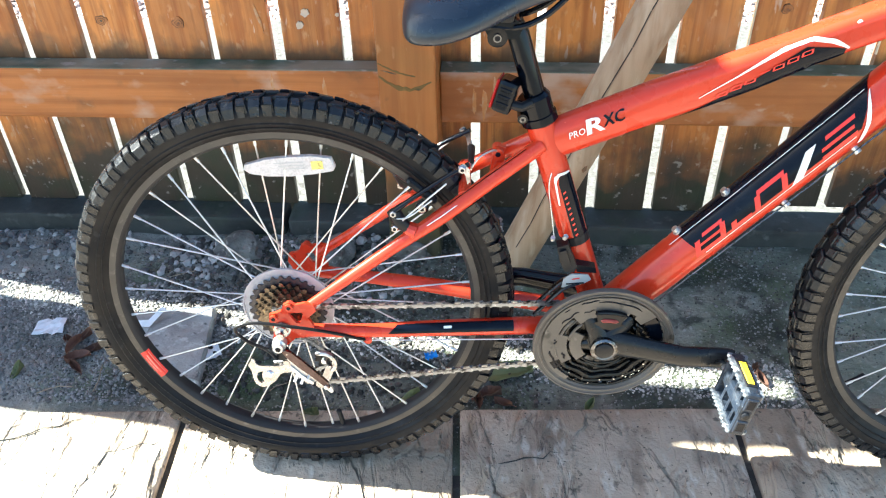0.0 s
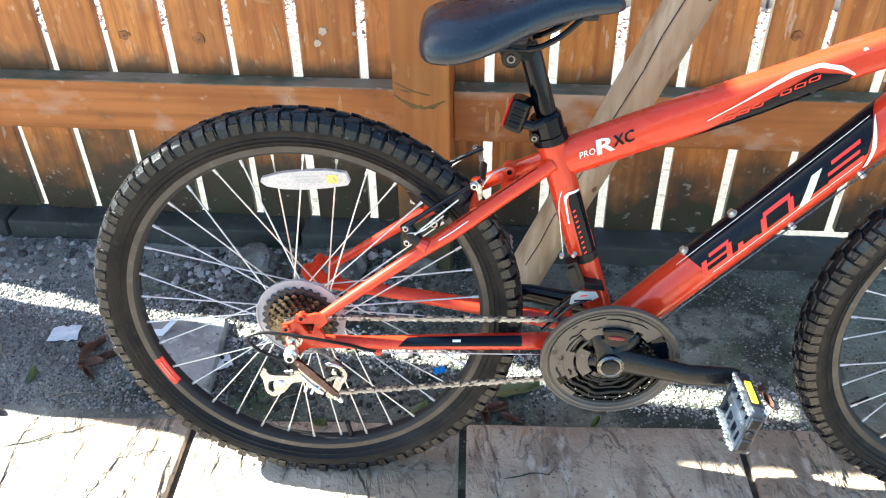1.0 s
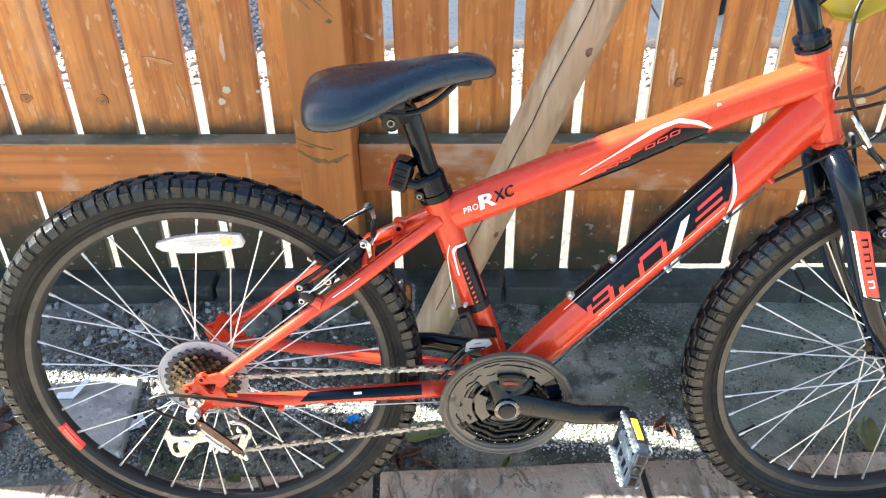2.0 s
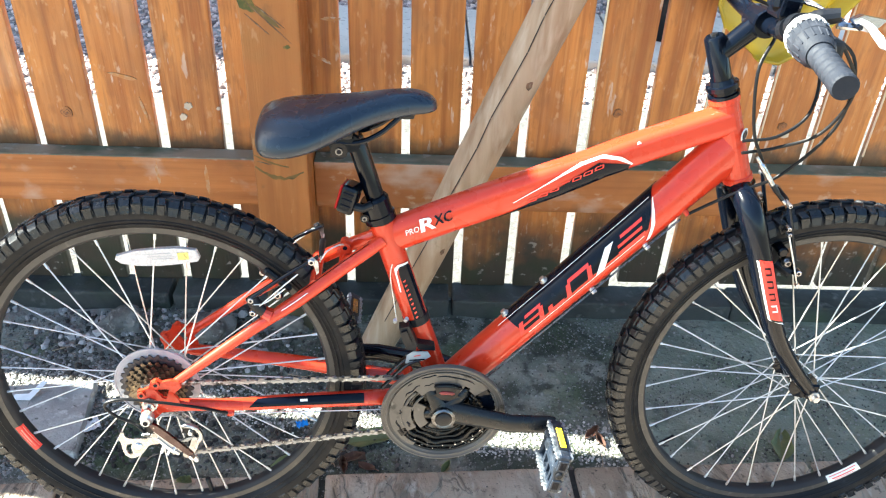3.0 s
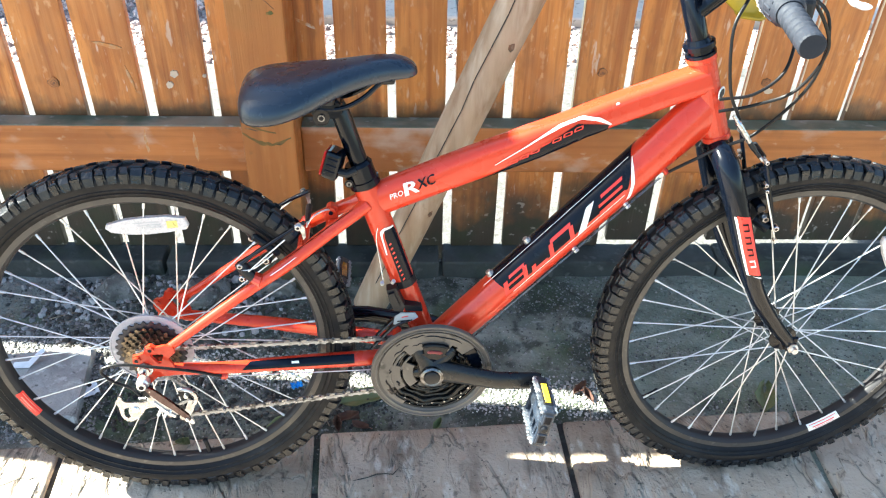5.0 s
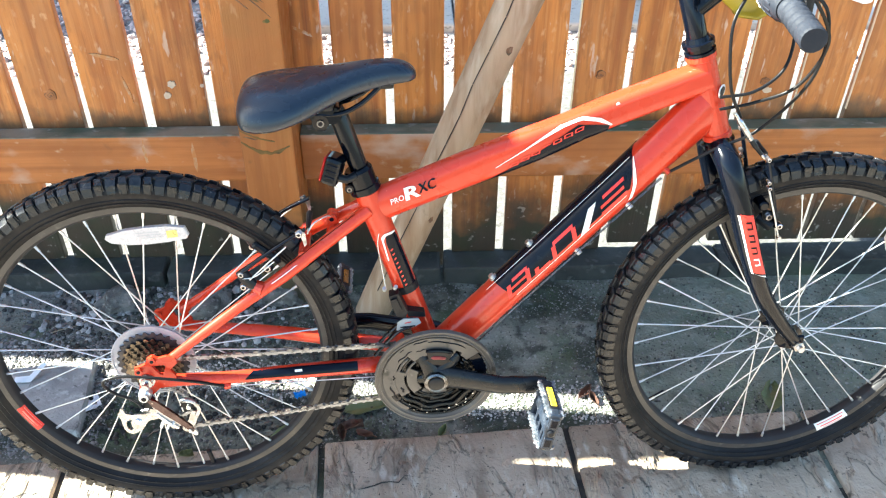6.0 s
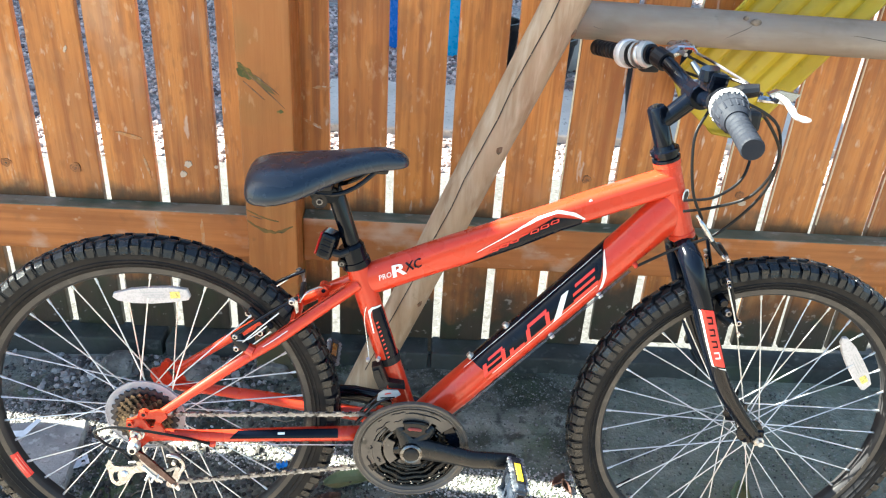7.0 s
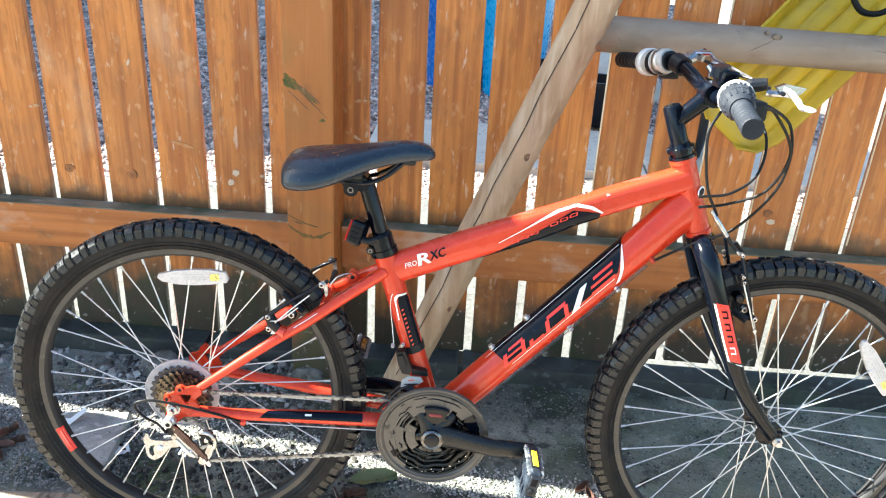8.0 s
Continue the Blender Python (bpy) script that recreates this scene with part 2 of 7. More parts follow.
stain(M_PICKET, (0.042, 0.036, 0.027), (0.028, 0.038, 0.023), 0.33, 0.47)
grime_band(M_PICKET, (0.09, 0.055, 0.03), 0.372, 0.055, 0.85)
stain(M_POST, (0.06, 0.06, 0.03), (0.05, 0.05, 0.035), 0.30, 0.46)
M_POLE = surface("weathered_round_timber", (0.40, 0.285, 0.19), 0.75, layers=[
    ((0.27, 0.17, 0.10), 6.0, 0.42, 0.65, (6, 6, 0.6), 0.85), ((0.50, 0.40, 0.30), 10.0, 0.5, 0.72, (7, 7, 0.5), 0.7), ((0.09, 0.06, 0.035), 18.0, 0.66, 0.74, (1, 1, 0.6), 0.8)],
    bump=0.0016, bump_scale=26.0, bump_stretch=(6, 6, 0.4))
M_BAR = surface("weathered_round_bar_timber", (0.27, 0.208, 0.165), 0.78, layers=[((0.36, 0.295, 0.245), 16.0, 0.48, 0.66, (0.6, 1, 1), 0.6), ((0.15, 0.105, 0.075), 11.0, 0.56, 0.68, (0.6, 1, 1), 0.6), 
    ((0.21, 0.15, 0.105), 5.0, 0.42, 0.65, (0.8, 3, 3), 0.7), ((0.34, 0.28, 0.225), 9.0, 0.5, 0.72, (0.7, 4, 4), 0.6), ((0.13, 0.09, 0.06), 7.0, 0.58, 0.70, (1, 1, 1), 0.6), ((0.07, 0.05, 0.03), 18.0, 0.66, 0.74, (0.6, 1, 1), 0.8)],
    bump=0.0010, bump_scale=20.0, bump_stretch=(0.7, 4, 4))
M_SOIL = surface("dark_damp_soil", (0.150, 0.155, 0.128), 0.9, layers=[
    ((0.050, 0.060, 0.044), 2.6, 0.46, 0.54, (1, 1.4, 1), 0.9), ((0.27, 0.275, 0.24), 3.4, 0.55, 0.68, (1, 1.6, 1), 0.7), ((0.036, 0.042, 0.030), 7.0, 0.50, 0.60, (1, 1, 1), 0.9), ((0.24, 0.255, 0.225), 11.0, 0.57, 0.68, (1, 1, 1), 0.7), ((0.052, 0.082, 0.030), 5.0, 0.53, 0.64, (1, 1, 1), 0.7), ((0.022, 0.024, 0.020), 26.0, 0.55, 0.66, (1, 1, 1), 0.8), ((0.30, 0.30, 0.28), 110.0, 0.62, 0.68, (1, 1, 1), 0.7), ((0.45, 0.44, 0.42), 190.0, 0.67, 0.72, (1, 1, 1), 0.6)],
    bump=0.007, bump_scale=110.0, bump2=0.014, bump2_scale=26.0, shift=False)
pale_end(M_SOIL, (0.33, 0.32, 0.30), -0.16, -0.55, 0.50)
pale_end(M_SOIL, (0.265, 0.295, 0.240), 0.74, 1.05, 0.48)
M_GROUND = surface("trodden_earth", (0.11, 0.10, 0.085), 0.95, layers=[((0.06, 0.055, 0.045), 1.5, 0.42, 0.6), ((0.15, 0.15, 0.10), 0.6, 0.5, 0.66), ((0.20, 0.19, 0.17), 40.0, 0.6, 0.7)], bump=0.004, bump_scale=60.0, shift=False)
M_SLAB = surface("riven_concrete_paving", (0.415, 0.338, 0.262), 0.8, layers=[
    ((0.285, 0.22, 0.16), 4.0, 0.42, 0.64), ((0.47, 0.40, 0.32), 7.0, 0.50, 0.72, (1.0, 0.45, 1), 0.8), ((0.16, 0.12, 0.088), 13.0, 0.55, 0.66, (1.8, 0.5, 1), 0.75), ((0.085, 0.07, 0.055), 60.0, 0.62, 0.70, (1, 1, 1), 0.8), ((0.54, 0.49, 0.42), 32.0, 0.60, 0.70, (1.4, 0.6, 1), 0.6), ((0.06, 0.05, 0.04), 150.0, 0.66, 0.71)],
    bump=0.0030, bump_scale=130.0, bump2=0.019, bump2_scale=12.0, varied=0.06)
veins(M_SLAB, (0.08, 0.06, 0.046), 5.5, 0.012, (1.6, 0.7, 1), 0.85, 0.006)
veins(M_SLAB, (0.13, 0.10, 0.08), 12.0, 0.014, (1.5, 0.6, 1), 0.55, 0.002)
M_JOINT = surface("dark_joint_dirt", (0.035, 0.032, 0.028), 0.95, layers=[((0.07, 0.065, 0.055), 60.0, 0.5, 0.7)], bump=0.002)
M_KERB = surface("dark_damp_concrete_edging", (0.050, 0.052, 0.048), 0.85, layers=[((0.025, 0.028, 0.026), 10.0, 0.45, 0.65), ((0.11, 0.11, 0.10), 40.0, 0.6, 0.75), ((0.045, 0.06, 0.035), 6.0, 0.55, 0.7)], bump=0.002, bump_scale=90.0, varied=0.1)
M_CONCRETE = surface("pale_concrete", (0.088, 0.0865, 0.084), 0.85, layers=[((0.068, 0.066, 0.063), 5.0, 0.45, 0.7), ((0.125, 0.122, 0.118), 90.0, 0.52, 0.66), ((0.050, 0.047, 0.043), 70.0, 0.60, 0.66), ((0.035, 0.033, 0.03), 30.0, 0.66, 0.71, (1, 1, 1), 0.8)], bump=0.003, bump_scale=150.0)
M_FARSLAB = surface("pale_grey_far_slab", (0.50, 0.455, 0.40), 0.85, layers=[((0.40, 0.365, 0.32), 5.0, 0.45, 0.7), ((0.28, 0.26, 0.23), 60.0, 0.60, 0.68)], bump=0.001, bump_scale=150.0)
M_PEBBLE = surface("mixed_grey_pebbles", (0.20, 0.18, 0.165), 0.8, layers=[((0.09, 0.08, 0.075), 40.0, 0.45, 0.65)], varied=0.5)
M_WALL = surface("plain_render", (0.42, 0.40, 0.37), 0.9, layers=[((0.36, 0.34, 0.31), 3.0, 0.45, 0.65)], bump=0.001)


# ---- building helpers ----
def part(name, bm, material, parent=None, label="", smooth=False, kind=""):
    """One mesh object from a bmesh, under its thing."""
    me = bpy.data.meshes.new(name)
    if smooth:
        for f in bm.faces:
            f.smooth = True
    bm.to_mesh(me)
    bm.free()
    if smooth:
        me.set_sharp_from_angle(angle=radians(42))
    me.materials.append(material)
    ob = new(name, me)
    ob.parent = parent
    return tagged(ob, label, kind=kind)


def shared(name, me, m, parent=None):
    ob = new(name, me)
    ob.parent = parent
    ob.matrix_basis = m
    return ob


def thing(name, m=None, label="", category="", group="", kind=""):
    ob = new(name)
    ob.empty_display_size = 0.05
    if m is not None:
        ob.matrix_basis = m
    return tagged(ob, label, category, group, kind)


def box(x0, x1, y0, y1, z0, z1, bevel=0.003, segments=1, bm=None):
    bm2 = bmesh.new()
    bmesh.ops.create_cube(bm2, size=1.0, matrix=Matrix.LocRotScale(((x0 + x1) / 2, (y0 + y1) / 2, (z0 + z1) / 2), None, (x1 - x0, y1 - y0, z1 - z0)))
    if bevel:
        bmesh.ops.bevel(bm2, geom=list(bm2.edges), offset=bevel, segments=segments, profile=0.6, affect="EDGES")
    if bm is None:
        return bm2
    return merge(bm, bm2)


def merge(bm, other, m=None):
    me = bpy.data.meshes.new("tmp")
    if m is not None:
        bmesh.ops.transform(other, matrix=m, verts=other.verts)
    other.to_mesh(me)
    other.free()
    bm.from_mesh(me)
    bpy.data.meshes.remove(me)
    return bm


def curve_points(points, n=8):
    """Catmull-Rom through points."""
    p = [Vector(q) for q in points]
    p = [2 * p[0] - p[1]] + p + [2 * p[-1] - p[-2]]
    out = []
    for i in range(1, len(p) - 2):
        for k in range(n):
            t = k / n
            out.append(0.5 * ((2 * p[i]) + (p[i + 1] - p[i - 1]) * t + (2 * p[i - 1] - 5 * p[i] + 4 * p[i + 1] - p[i + 2]) * t * t + (3 * p[i] - p[i - 1] - 3 * p[i + 1] + p[i + 2]) * t ** 3))
    out.append(p[-2])
    return out


def squared(a, n):
    """How far a superellipse of power n lies out at angle a."""
    return (abs(math.cos(a)) ** n + abs(math.sin(a)) ** n) ** (-1.0 / n)


def tube(points, radii, seg=16, bm=None, squash=1.0, side=(0, 1, 0), cap=True, power=None):
    """A swept round tube; squash (one, or one a point) stretches it across side."""
    bm = bm or bmesh.new()
    p = [Vector(q) for q in points]
    if isinstance(radii, (int, float)):
        radii = [radii] * len(p)
    if isinstance(squash, (int, float)):
        squash = [squash] * len(p)
    rings, ref = [], Vector(side).normalized()
    for i, q in enumerate(p):
        d = (p[min(i + 1, len(p) - 1)] - p[max(i - 1, 0)]).normalized()
        a = (ref - d * ref.dot(d))
        a = a.normalized() if a.length > 1e-4 else d.orthogonal().normalized()
        b = d.cross(a)
        pw = power[i] if power else 2.0
        rings.append([bm.verts.new(q + radii[i] * squared(2 * math.pi * k / seg, pw) * (a * math.cos(2 * math.pi * k / seg) + b * squash[i] * math.sin(2 * math.pi * k / seg))) for k in range(seg)])
    for r, s in zip(rings, rings[1:]):
        for k in range(seg):
            bm.faces.new((r[k], r[(k + 1) % seg], s[(k + 1) % seg], s[k]))
    if cap:
        bm.faces.new(rings[0][::-1])
        bm.faces.new(rings[-1])
    return bm


def lathe(profile, seg=48, bm=None, centre=(0, 0, 0), closed=True):
    """Turns (radius, y) pairs about the y axis."""
    bm = bm or bmesh.new()
    c = Vector(centre)
    rings = [[bm.verts.new(c + Vector((r * math.cos(2 * math.pi * k / seg), y, r * math.sin(2 * math.pi * k / seg)))) for k in range(seg)] for r, y in profile]
    pairs = list(zip(rings, rings[1:] + rings[:1])) if closed else list(zip(rings, rings[1:]))
    for r, s in pairs:
        for k in range(seg):
            bm.faces.new((r[k], r[(k + 1) % seg], s[(k + 1) % seg], s[k]))
    if not closed:
        for r in (rings[0], rings[-1]):
            bm.faces.new(r)
    bmesh.ops.recalc_face_normals(bm, faces=bm.faces)
    return bm


def blob(rx, ry, rz, seed=0, rough=0.25, sub=1):
    bm = bmesh.new()
    bmesh.ops.create_icosphere(bm, subdivisions=sub, radius=1.0)
    for v in bm.verts:
        k = 1 + rough * noise.noise(v.co * 1.3 + Vector((seed * 3.1, seed * 1.7, 0)))
        v.co = Vector((v.co.x * rx * k, v.co.y * ry * k, v.co.z * rz * k))
    return bm


# ---- ground ----
def soil_height(x, y):
    h = -0.016 + 0.012 * noise.noise(Vector((x * 3, y * 3, 0))) + 0.006 * noise.noise(Vector((x * 14, y * 14, 3)))
    return h + 0.014 * max(0.0, min(1.0, (y - 0.22) / 0.22))


def sheet(x0, x1, y0, y1, nx, ny, height):
    bm = bmesh.new()
    g = [[bm.verts.new((x0 + (x1 - x0) * i / nx, y0 + (y1 - y0) * j / ny, height(x0 + (x1 - x0) * i / nx, y0 + (y1 - y0) * j / ny))) for i in range(nx + 1)] for j in range(ny + 1)]
    for j in range(ny):
        for i in range(nx):
            bm.faces.new((g[j][i], g[j][i + 1], g[j + 1][i + 1], g[j + 1][i]))
    return bm


tagged(part("ground", sheet(-60, 60, -60, 60, 40, 40, lambda x, y: -0.07), M_GROUND), "bare dark soil reaching away round the yard", "ground", kind="structure")
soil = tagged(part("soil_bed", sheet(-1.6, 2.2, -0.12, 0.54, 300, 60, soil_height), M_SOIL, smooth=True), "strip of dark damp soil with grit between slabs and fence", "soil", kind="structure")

# paving slabs, turned a little to the fence
PAVE = Matrix.Translation((0.2195, 0.0130, 0)) @ Matrix.Rotation(radians(3.05), 4, "Z")
pavement = tagged(thing("pavement", PAVE), "row of riven pale stone-effect paving slabs with dark joints", "paving", kind="structure")


def slab_mesh(seed):
    bm = box(0.006, 0.451, -0.451, -0.006, -0.045, 0.0, 0.006, 2)
    bmesh.ops.subdivide_edges(bm, edges=[e for e in bm.edges if e.calc_length() > 0.2], cuts=14, use_grid_fill=True)
    for v in bm.verts:
        if v.co.z > -0.004:
            q = v.co + Vector((seed * 5.0, 0, 0))
            v.co.z += 0.0022 * noise.noise(q * 9) + 0.0018 * noise.noise(Vector((q.x * 16, q.y * 5, 1)))
            e = min(v.co.x - 0.006, 0.451 - v.co.x, -0.006 - v.co.y, v.co.y + 0.451)
            v.co.z -= 0.002 * max(0.0, 1 - e / 0.02)
    me = bpy.data.meshes.new("slab")
    for f in bm.faces:
        f.smooth = True
    bm.to_mesh(me)
    bm.free()
    me.materials.append(M_SLAB)
    return me


slab_meshes = [slab_mesh(i) for i in range(4)]
for j in range(5):
    for i in range(-5, 6):
        shared("slab", slab_meshes[(i * 3 + j * 2) % 4], Matrix.Translation((0.457 * i, -0.457 * j, 0.0)), pavement)
part("joint_bed", box(-2.3, 2.8, -2.3, -0.004, -0.06, -0.012, 0), M_JOINT, pavement)

# ---- fence ----
# pale colour that paints sunlight on the pickets' left edges
M_SUNEDGE = surface("sunlit_edge_wood", (0.78, 0.66, 0.46), 0.7, layers=[((0.66, 0.50, 0.30), 20.0, 0.5, 0.7, (1, 1, 0.2))], shift=False)
FENCE_Y = 0.525
fence = thing("picket_fence", pose(0, FENCE_Y, 0), "orange-stained wooden picket fence with dirty lower boards", "fence")
GAP = 0.0190
RIGHT_OF_GAP = [-1.243, -1.120, -0.997, -0.873, -0.750, -0.627, -0.505, -0.381, -0.256, -0.131, -0.001, 0.121, 0.243, 0.364, 0.485, 0.605, 0.728, 0.848, 0.957, 1.085, 1.199, 1.314, 1.435, 1.552, 1.670, 1.787, 1.904]
NARROW = {1.314: 0.013, 1.435: 0.011}
for a, b in zip(RIGHT_OF_GAP, RIGHT_OF_GAP[1:]):
    w = b - NARROW.get(b, GAP) - a
    low = 0.061 if a > 0.83 else 0.0436
    bm = box(-w / 2, w / 2, 0, 0.019, low, 1.215 + 0.01 * random.random(), 0.003, 2)
    bmesh.ops.transform(bm, matrix=Matrix.Rotation(radians(random.uniform(-0.25, 0.25)), 4, "Y"), verts=bm.verts)
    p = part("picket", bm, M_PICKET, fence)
    p.location = (a + w / 2, random.uniform(0.0, 0.003), 0)
    # thin pale strip in place of sunlight on the board's side face
    if a > 0.3:
        part("sawn_edge", box(-w / 2 - 0.0008, -w / 2 + 0.002, 0.0012, 0.0062, 0.40, 1.20, 0.0), M_SUNEDGE, p, "pale strip painted for sunlight on the board edge")
for z0, nm in ((0.274, "rail"), (1.0, "rail")):
    rail = part(nm, box(-1.9, 0.0645, -0.045, 0, z0, z0 + 0.1055, 0.004, 2), M_RAIL, fence)
    part("algae", box(-1.9, 0.0635, -0.043, -0.001, z0 + 0.1035, z0 + 0.1070, 0.001), M_ALGAE, rail, "green algae film along the rail top")
    rail = part(nm, box(0.1685, 2.1, -0.045, 0, z0, z0 + 0.1055, 0.004, 2), M_RAIL, fence)
    part("algae", box(0.1695, 2.1, -0.043, -0.001, z0 + 0.1035, z0 + 0.1070, 0.001), M_ALGAE, rail, "green algae film along the rail top")
part("post", box(0.065, 0.168, -0.12, -0.001, -0.25, 1.32, 0.004, 2), M_POST, fence)

M_KNOT = surface("dark_wood_knot", (0.20, 0.085, 0.040), 0.6, layers=[((0.07, 0.05, 0.03), 60.0, 0.45, 0.6), ((0.24, 0.17, 0.11), 90.0, 0.55, 0.7)], bump=0.001, bump_scale=200.0)
M_KNOTWOOD = surface("orange_brown_knot_wood", (0.36, 0.135, 0.040), 0.55, layers=[((0.24, 0.085, 0.028), 40.0, 0.46, 0.62), ((0.10, 0.05, 0.022), 80.0, 0.60, 0.7)])
M_KNOTRIM = surface("dark_knot_rim", (0.19, 0.075, 0.028), 0.6, layers=[((0.36, 0.13, 0.04), 60.0, 0.50, 0.62), ((0.09, 0.045, 0.02), 90.0, 0.52, 0.66)])
M_FLECK = surface("dried_pale_paint", (0.58, 0.46, 0.34), 0.7, layers=[((0.5, 0.42, 0.34), 60.0, 0.5, 0.7)])
M_STAIN = surface("dull_green_wood_stain", (0.135, 0.085, 0.022), 0.7, layers=[((0.20, 0.115, 0.03), 60.0, 0.48, 0.62), ((0.06, 0.05, 0.018), 30.0, 0.52, 0.65)])
M_DRIP = surface("pale_weathered_run", (0.44, 0.25, 0.13), 0.6, layers=[((0.46, 0.19, 0.055), 70.0, 0.42, 0.56), ((0.52, 0.42, 0.33), 50.0, 0.56, 0.68)])
M_MOSS = surface("green_algae_patch", (0.080, 0.080, 0.020), 0.8, layers=[((0.22, 0.13, 0.035), 60.0, 0.48, 0.60), ((0.04, 0.05, 0.014), 45.0, 0.52, 0.66)])


def patch(name, x, z, rx, rz, turn, material, label, seed, y=-0.0005):
    """A thin uneven patch lying on the boards."""
    bm = bmesh.new()
    a0 = radians(turn)
    ring = []
    for k in range(18):
        a = 2 * math.pi * k / 18
        r = 1 + 0.45 * noise.noise(Vector((math.cos(a) * 1.6 + seed * 4.3, math.sin(a) * 1.6, seed)))
        px, pz = rx * r * math.cos(a), rz * r * math.sin(a)
        ring.append(bm.verts.new((x + px * math.cos(a0) - pz * math.sin(a0), y, z + px * math.sin(a0) + pz * math.cos(a0))))
    f = bm.faces.new(ring)
    g = bmesh.ops.extrude_face_region(bm, geom=[f])
    bmesh.ops.translate(bm, vec=(0, 0.0035, 0), verts=[e for e in g["geom"] if isinstance(e, bmesh.types.BMVert)])
    bmesh.ops.recalc_face_normals(bm, faces=bm.faces)
    return part(name, bm, material, fence, label)


for k, (x, z, rx, rz) in enumerate(((-0.322, 0.453, 0.0125, 0.0095), (-0.470, 0.457, 0.0120, 0.0088), (0.781, 0.485, 0.010, 0.008), (1.015, 0.632, 0.010, 0.011), (1.123, 0.466, 0.009, 0.009))):
    knot = patch("knot", x, z, rx, rz, 10 * k, M_KNOTRIM, "dark-rimmed knot in the wood", k)
    for f, y, m in ((0.84, -0.0008, M_KNOTWOOD), (0.60, -0.0011, M_KNOTRIM), (0.50, -0.0014, M_KNOTWOOD), (0.24, -0.0017, M_KNOT)):
        patch("knot_ring", x + 0.0006, z - 0.0004, rx * f, rz * f, 10 * k, m, "", k, y)
for k, (x, z, rx, rz, tn) in enumerate(((-0.080, 0.473, 0.0085, 0.0075, 20), (-0.093, 0.450, 0.0075, 0.006, 60), (-0.021, 0.470, 0.004, 0.003, 0), (-0.199, 0.533, 0.028, 0.004, -14), (-0.169, 0.464, 0.0025, 0.026, 14), (0.209, 0.660, 0.018, 0.004, 0), (-0.303, 0.712, 0.003, 0.007, -20), (0.190, 0.581, 0.022, 0.004, -25), (0.585, 0.555, 0.02, 0.004, 20),
                                            (-0.529, 0.600, 0.012, 0.003, 10), (1.133, 0.446, 0.009, 0.007, 0), (-0.469, 0.767, 0.014, 0.0015, 60))):
    patch("paint_fleck", x, z, rx, rz, tn, M_FLECK if max(rx, rz) < 0.011 else M_DRIP, "pale dried paint fleck", k + 30)
patch("algae_patch", 0.108, 0.704, 0.034, 0.0055, -38, M_STAIN, "dull green stain on the post", 23, -0.1204)
patch("algae_patch", 0.080, 0.724, 0.0185, 0.0105, -42, M_MOSS, "green algae patch on the post", 3, -0.1206)
patch("algae_patch", 0.144, 0.648, 0.0060, 0.0040, 10, M_MOSS, "green algae spot on the post", 9, -0.1206)


def smear(x0, z0, x1, z1, sag, thick, material, label, seed):
    """A ragged sagging smear across the post's face."""
    bm = bmesh.new()
    rows = []
    for k in range(41):
        t = k / 40
        x, z = x0 + (x1 - x0) * t, z0 + (z1 - z0) * t - sag * math.sin(math.pi * t)
        h = thick * math.sin(math.pi * min(0.97, max(0.03, t))) ** 0.5
        up = h * (0.55 + 0.9 * noise.noise(Vector((t * 9, seed, 0)))) + 0.0008
        dn = h * (0.60 + 1.0 * noise.noise(Vector((t * 7, seed, 4)))) + 0.0008
        rows.append([bm.verts.new((x, y, z + dz)) for y, dz in ((-0.1207, up), (-0.1207, -dn), (-0.1190, -dn), (-0.1190, up))])
    for p_, q_ in zip(rows, rows[1:]):
        for c in range(4):
            bm.faces.new((p_[c], p_[(c + 1) % 4], q_[(c + 1) % 4], q_[c]))
    bm.faces.new(rows[0]), bm.faces.new(rows[-1][::-1])
    bmesh.ops.recalc_face_normals(bm, faces=bm.faces)
    return part("algae_smear", bm, material, fence, label)


smear(0.067, 0.408, 0.160, 0.398, 0.020, 0.0052, M_STAIN, "dull green algae smear on the post", 3)
smear(0.0665, 0.433, 0.132, 0.408, 0.004, 0.0016, M_STAIN, "thin dark green streak on the post", 8)
for x0, z0, x1, z1 in ((0.070, 0.420, 0.100, 0.412), (0.079, 0.727, 0.151, 0.657), (0.076, 0.706, 0.118, 0.668), (0.095, 0.722, 0.140, 0.684)):
    patch("grain_crack", (x0 + x1) / 2, (z0 + z1) / 2, math.hypot(x1 - x0, z1 - z0) / 2, 0.0011, math.degrees(math.atan2(z1 - z0, x1 - x0)), M_KNOT, "fine dark crack in the post", int(x0 * 1000), -0.1208)
for k, (x, w, z) in enumerate(((0.233, 0.004, 0.319), (0.252, 0.005, 0.315), (0.270, 0.003, 0.337), (-0.050, 0.004, 0.329), (-0.148, 0.003, 0.344))):
    patch("drip", x, z, w, 0.030, 0, M_DRIP, "pale dried run of paint on the rail", 50 + k, -0.0455)

# edging under the fence
edging = tagged(thing("fence_edging"), "dark damp concrete edging blocks under the fence", "edging", kind="structure")
for x0, x1 in ((-1.47, -0.832), (-0.824, -0.170), (-0.162, 0.457), (0.465, 1.1045), (1.106, 1.738), (1.74, 2.36)):
    part("edging_block", box(x0, x1, 0.468 + random.uniform(-0.004, 0.004), 0.545, -0.16, 0.041 + random.uniform(-0.003, 0.002), 0.007, 2), M_KERB, edging)

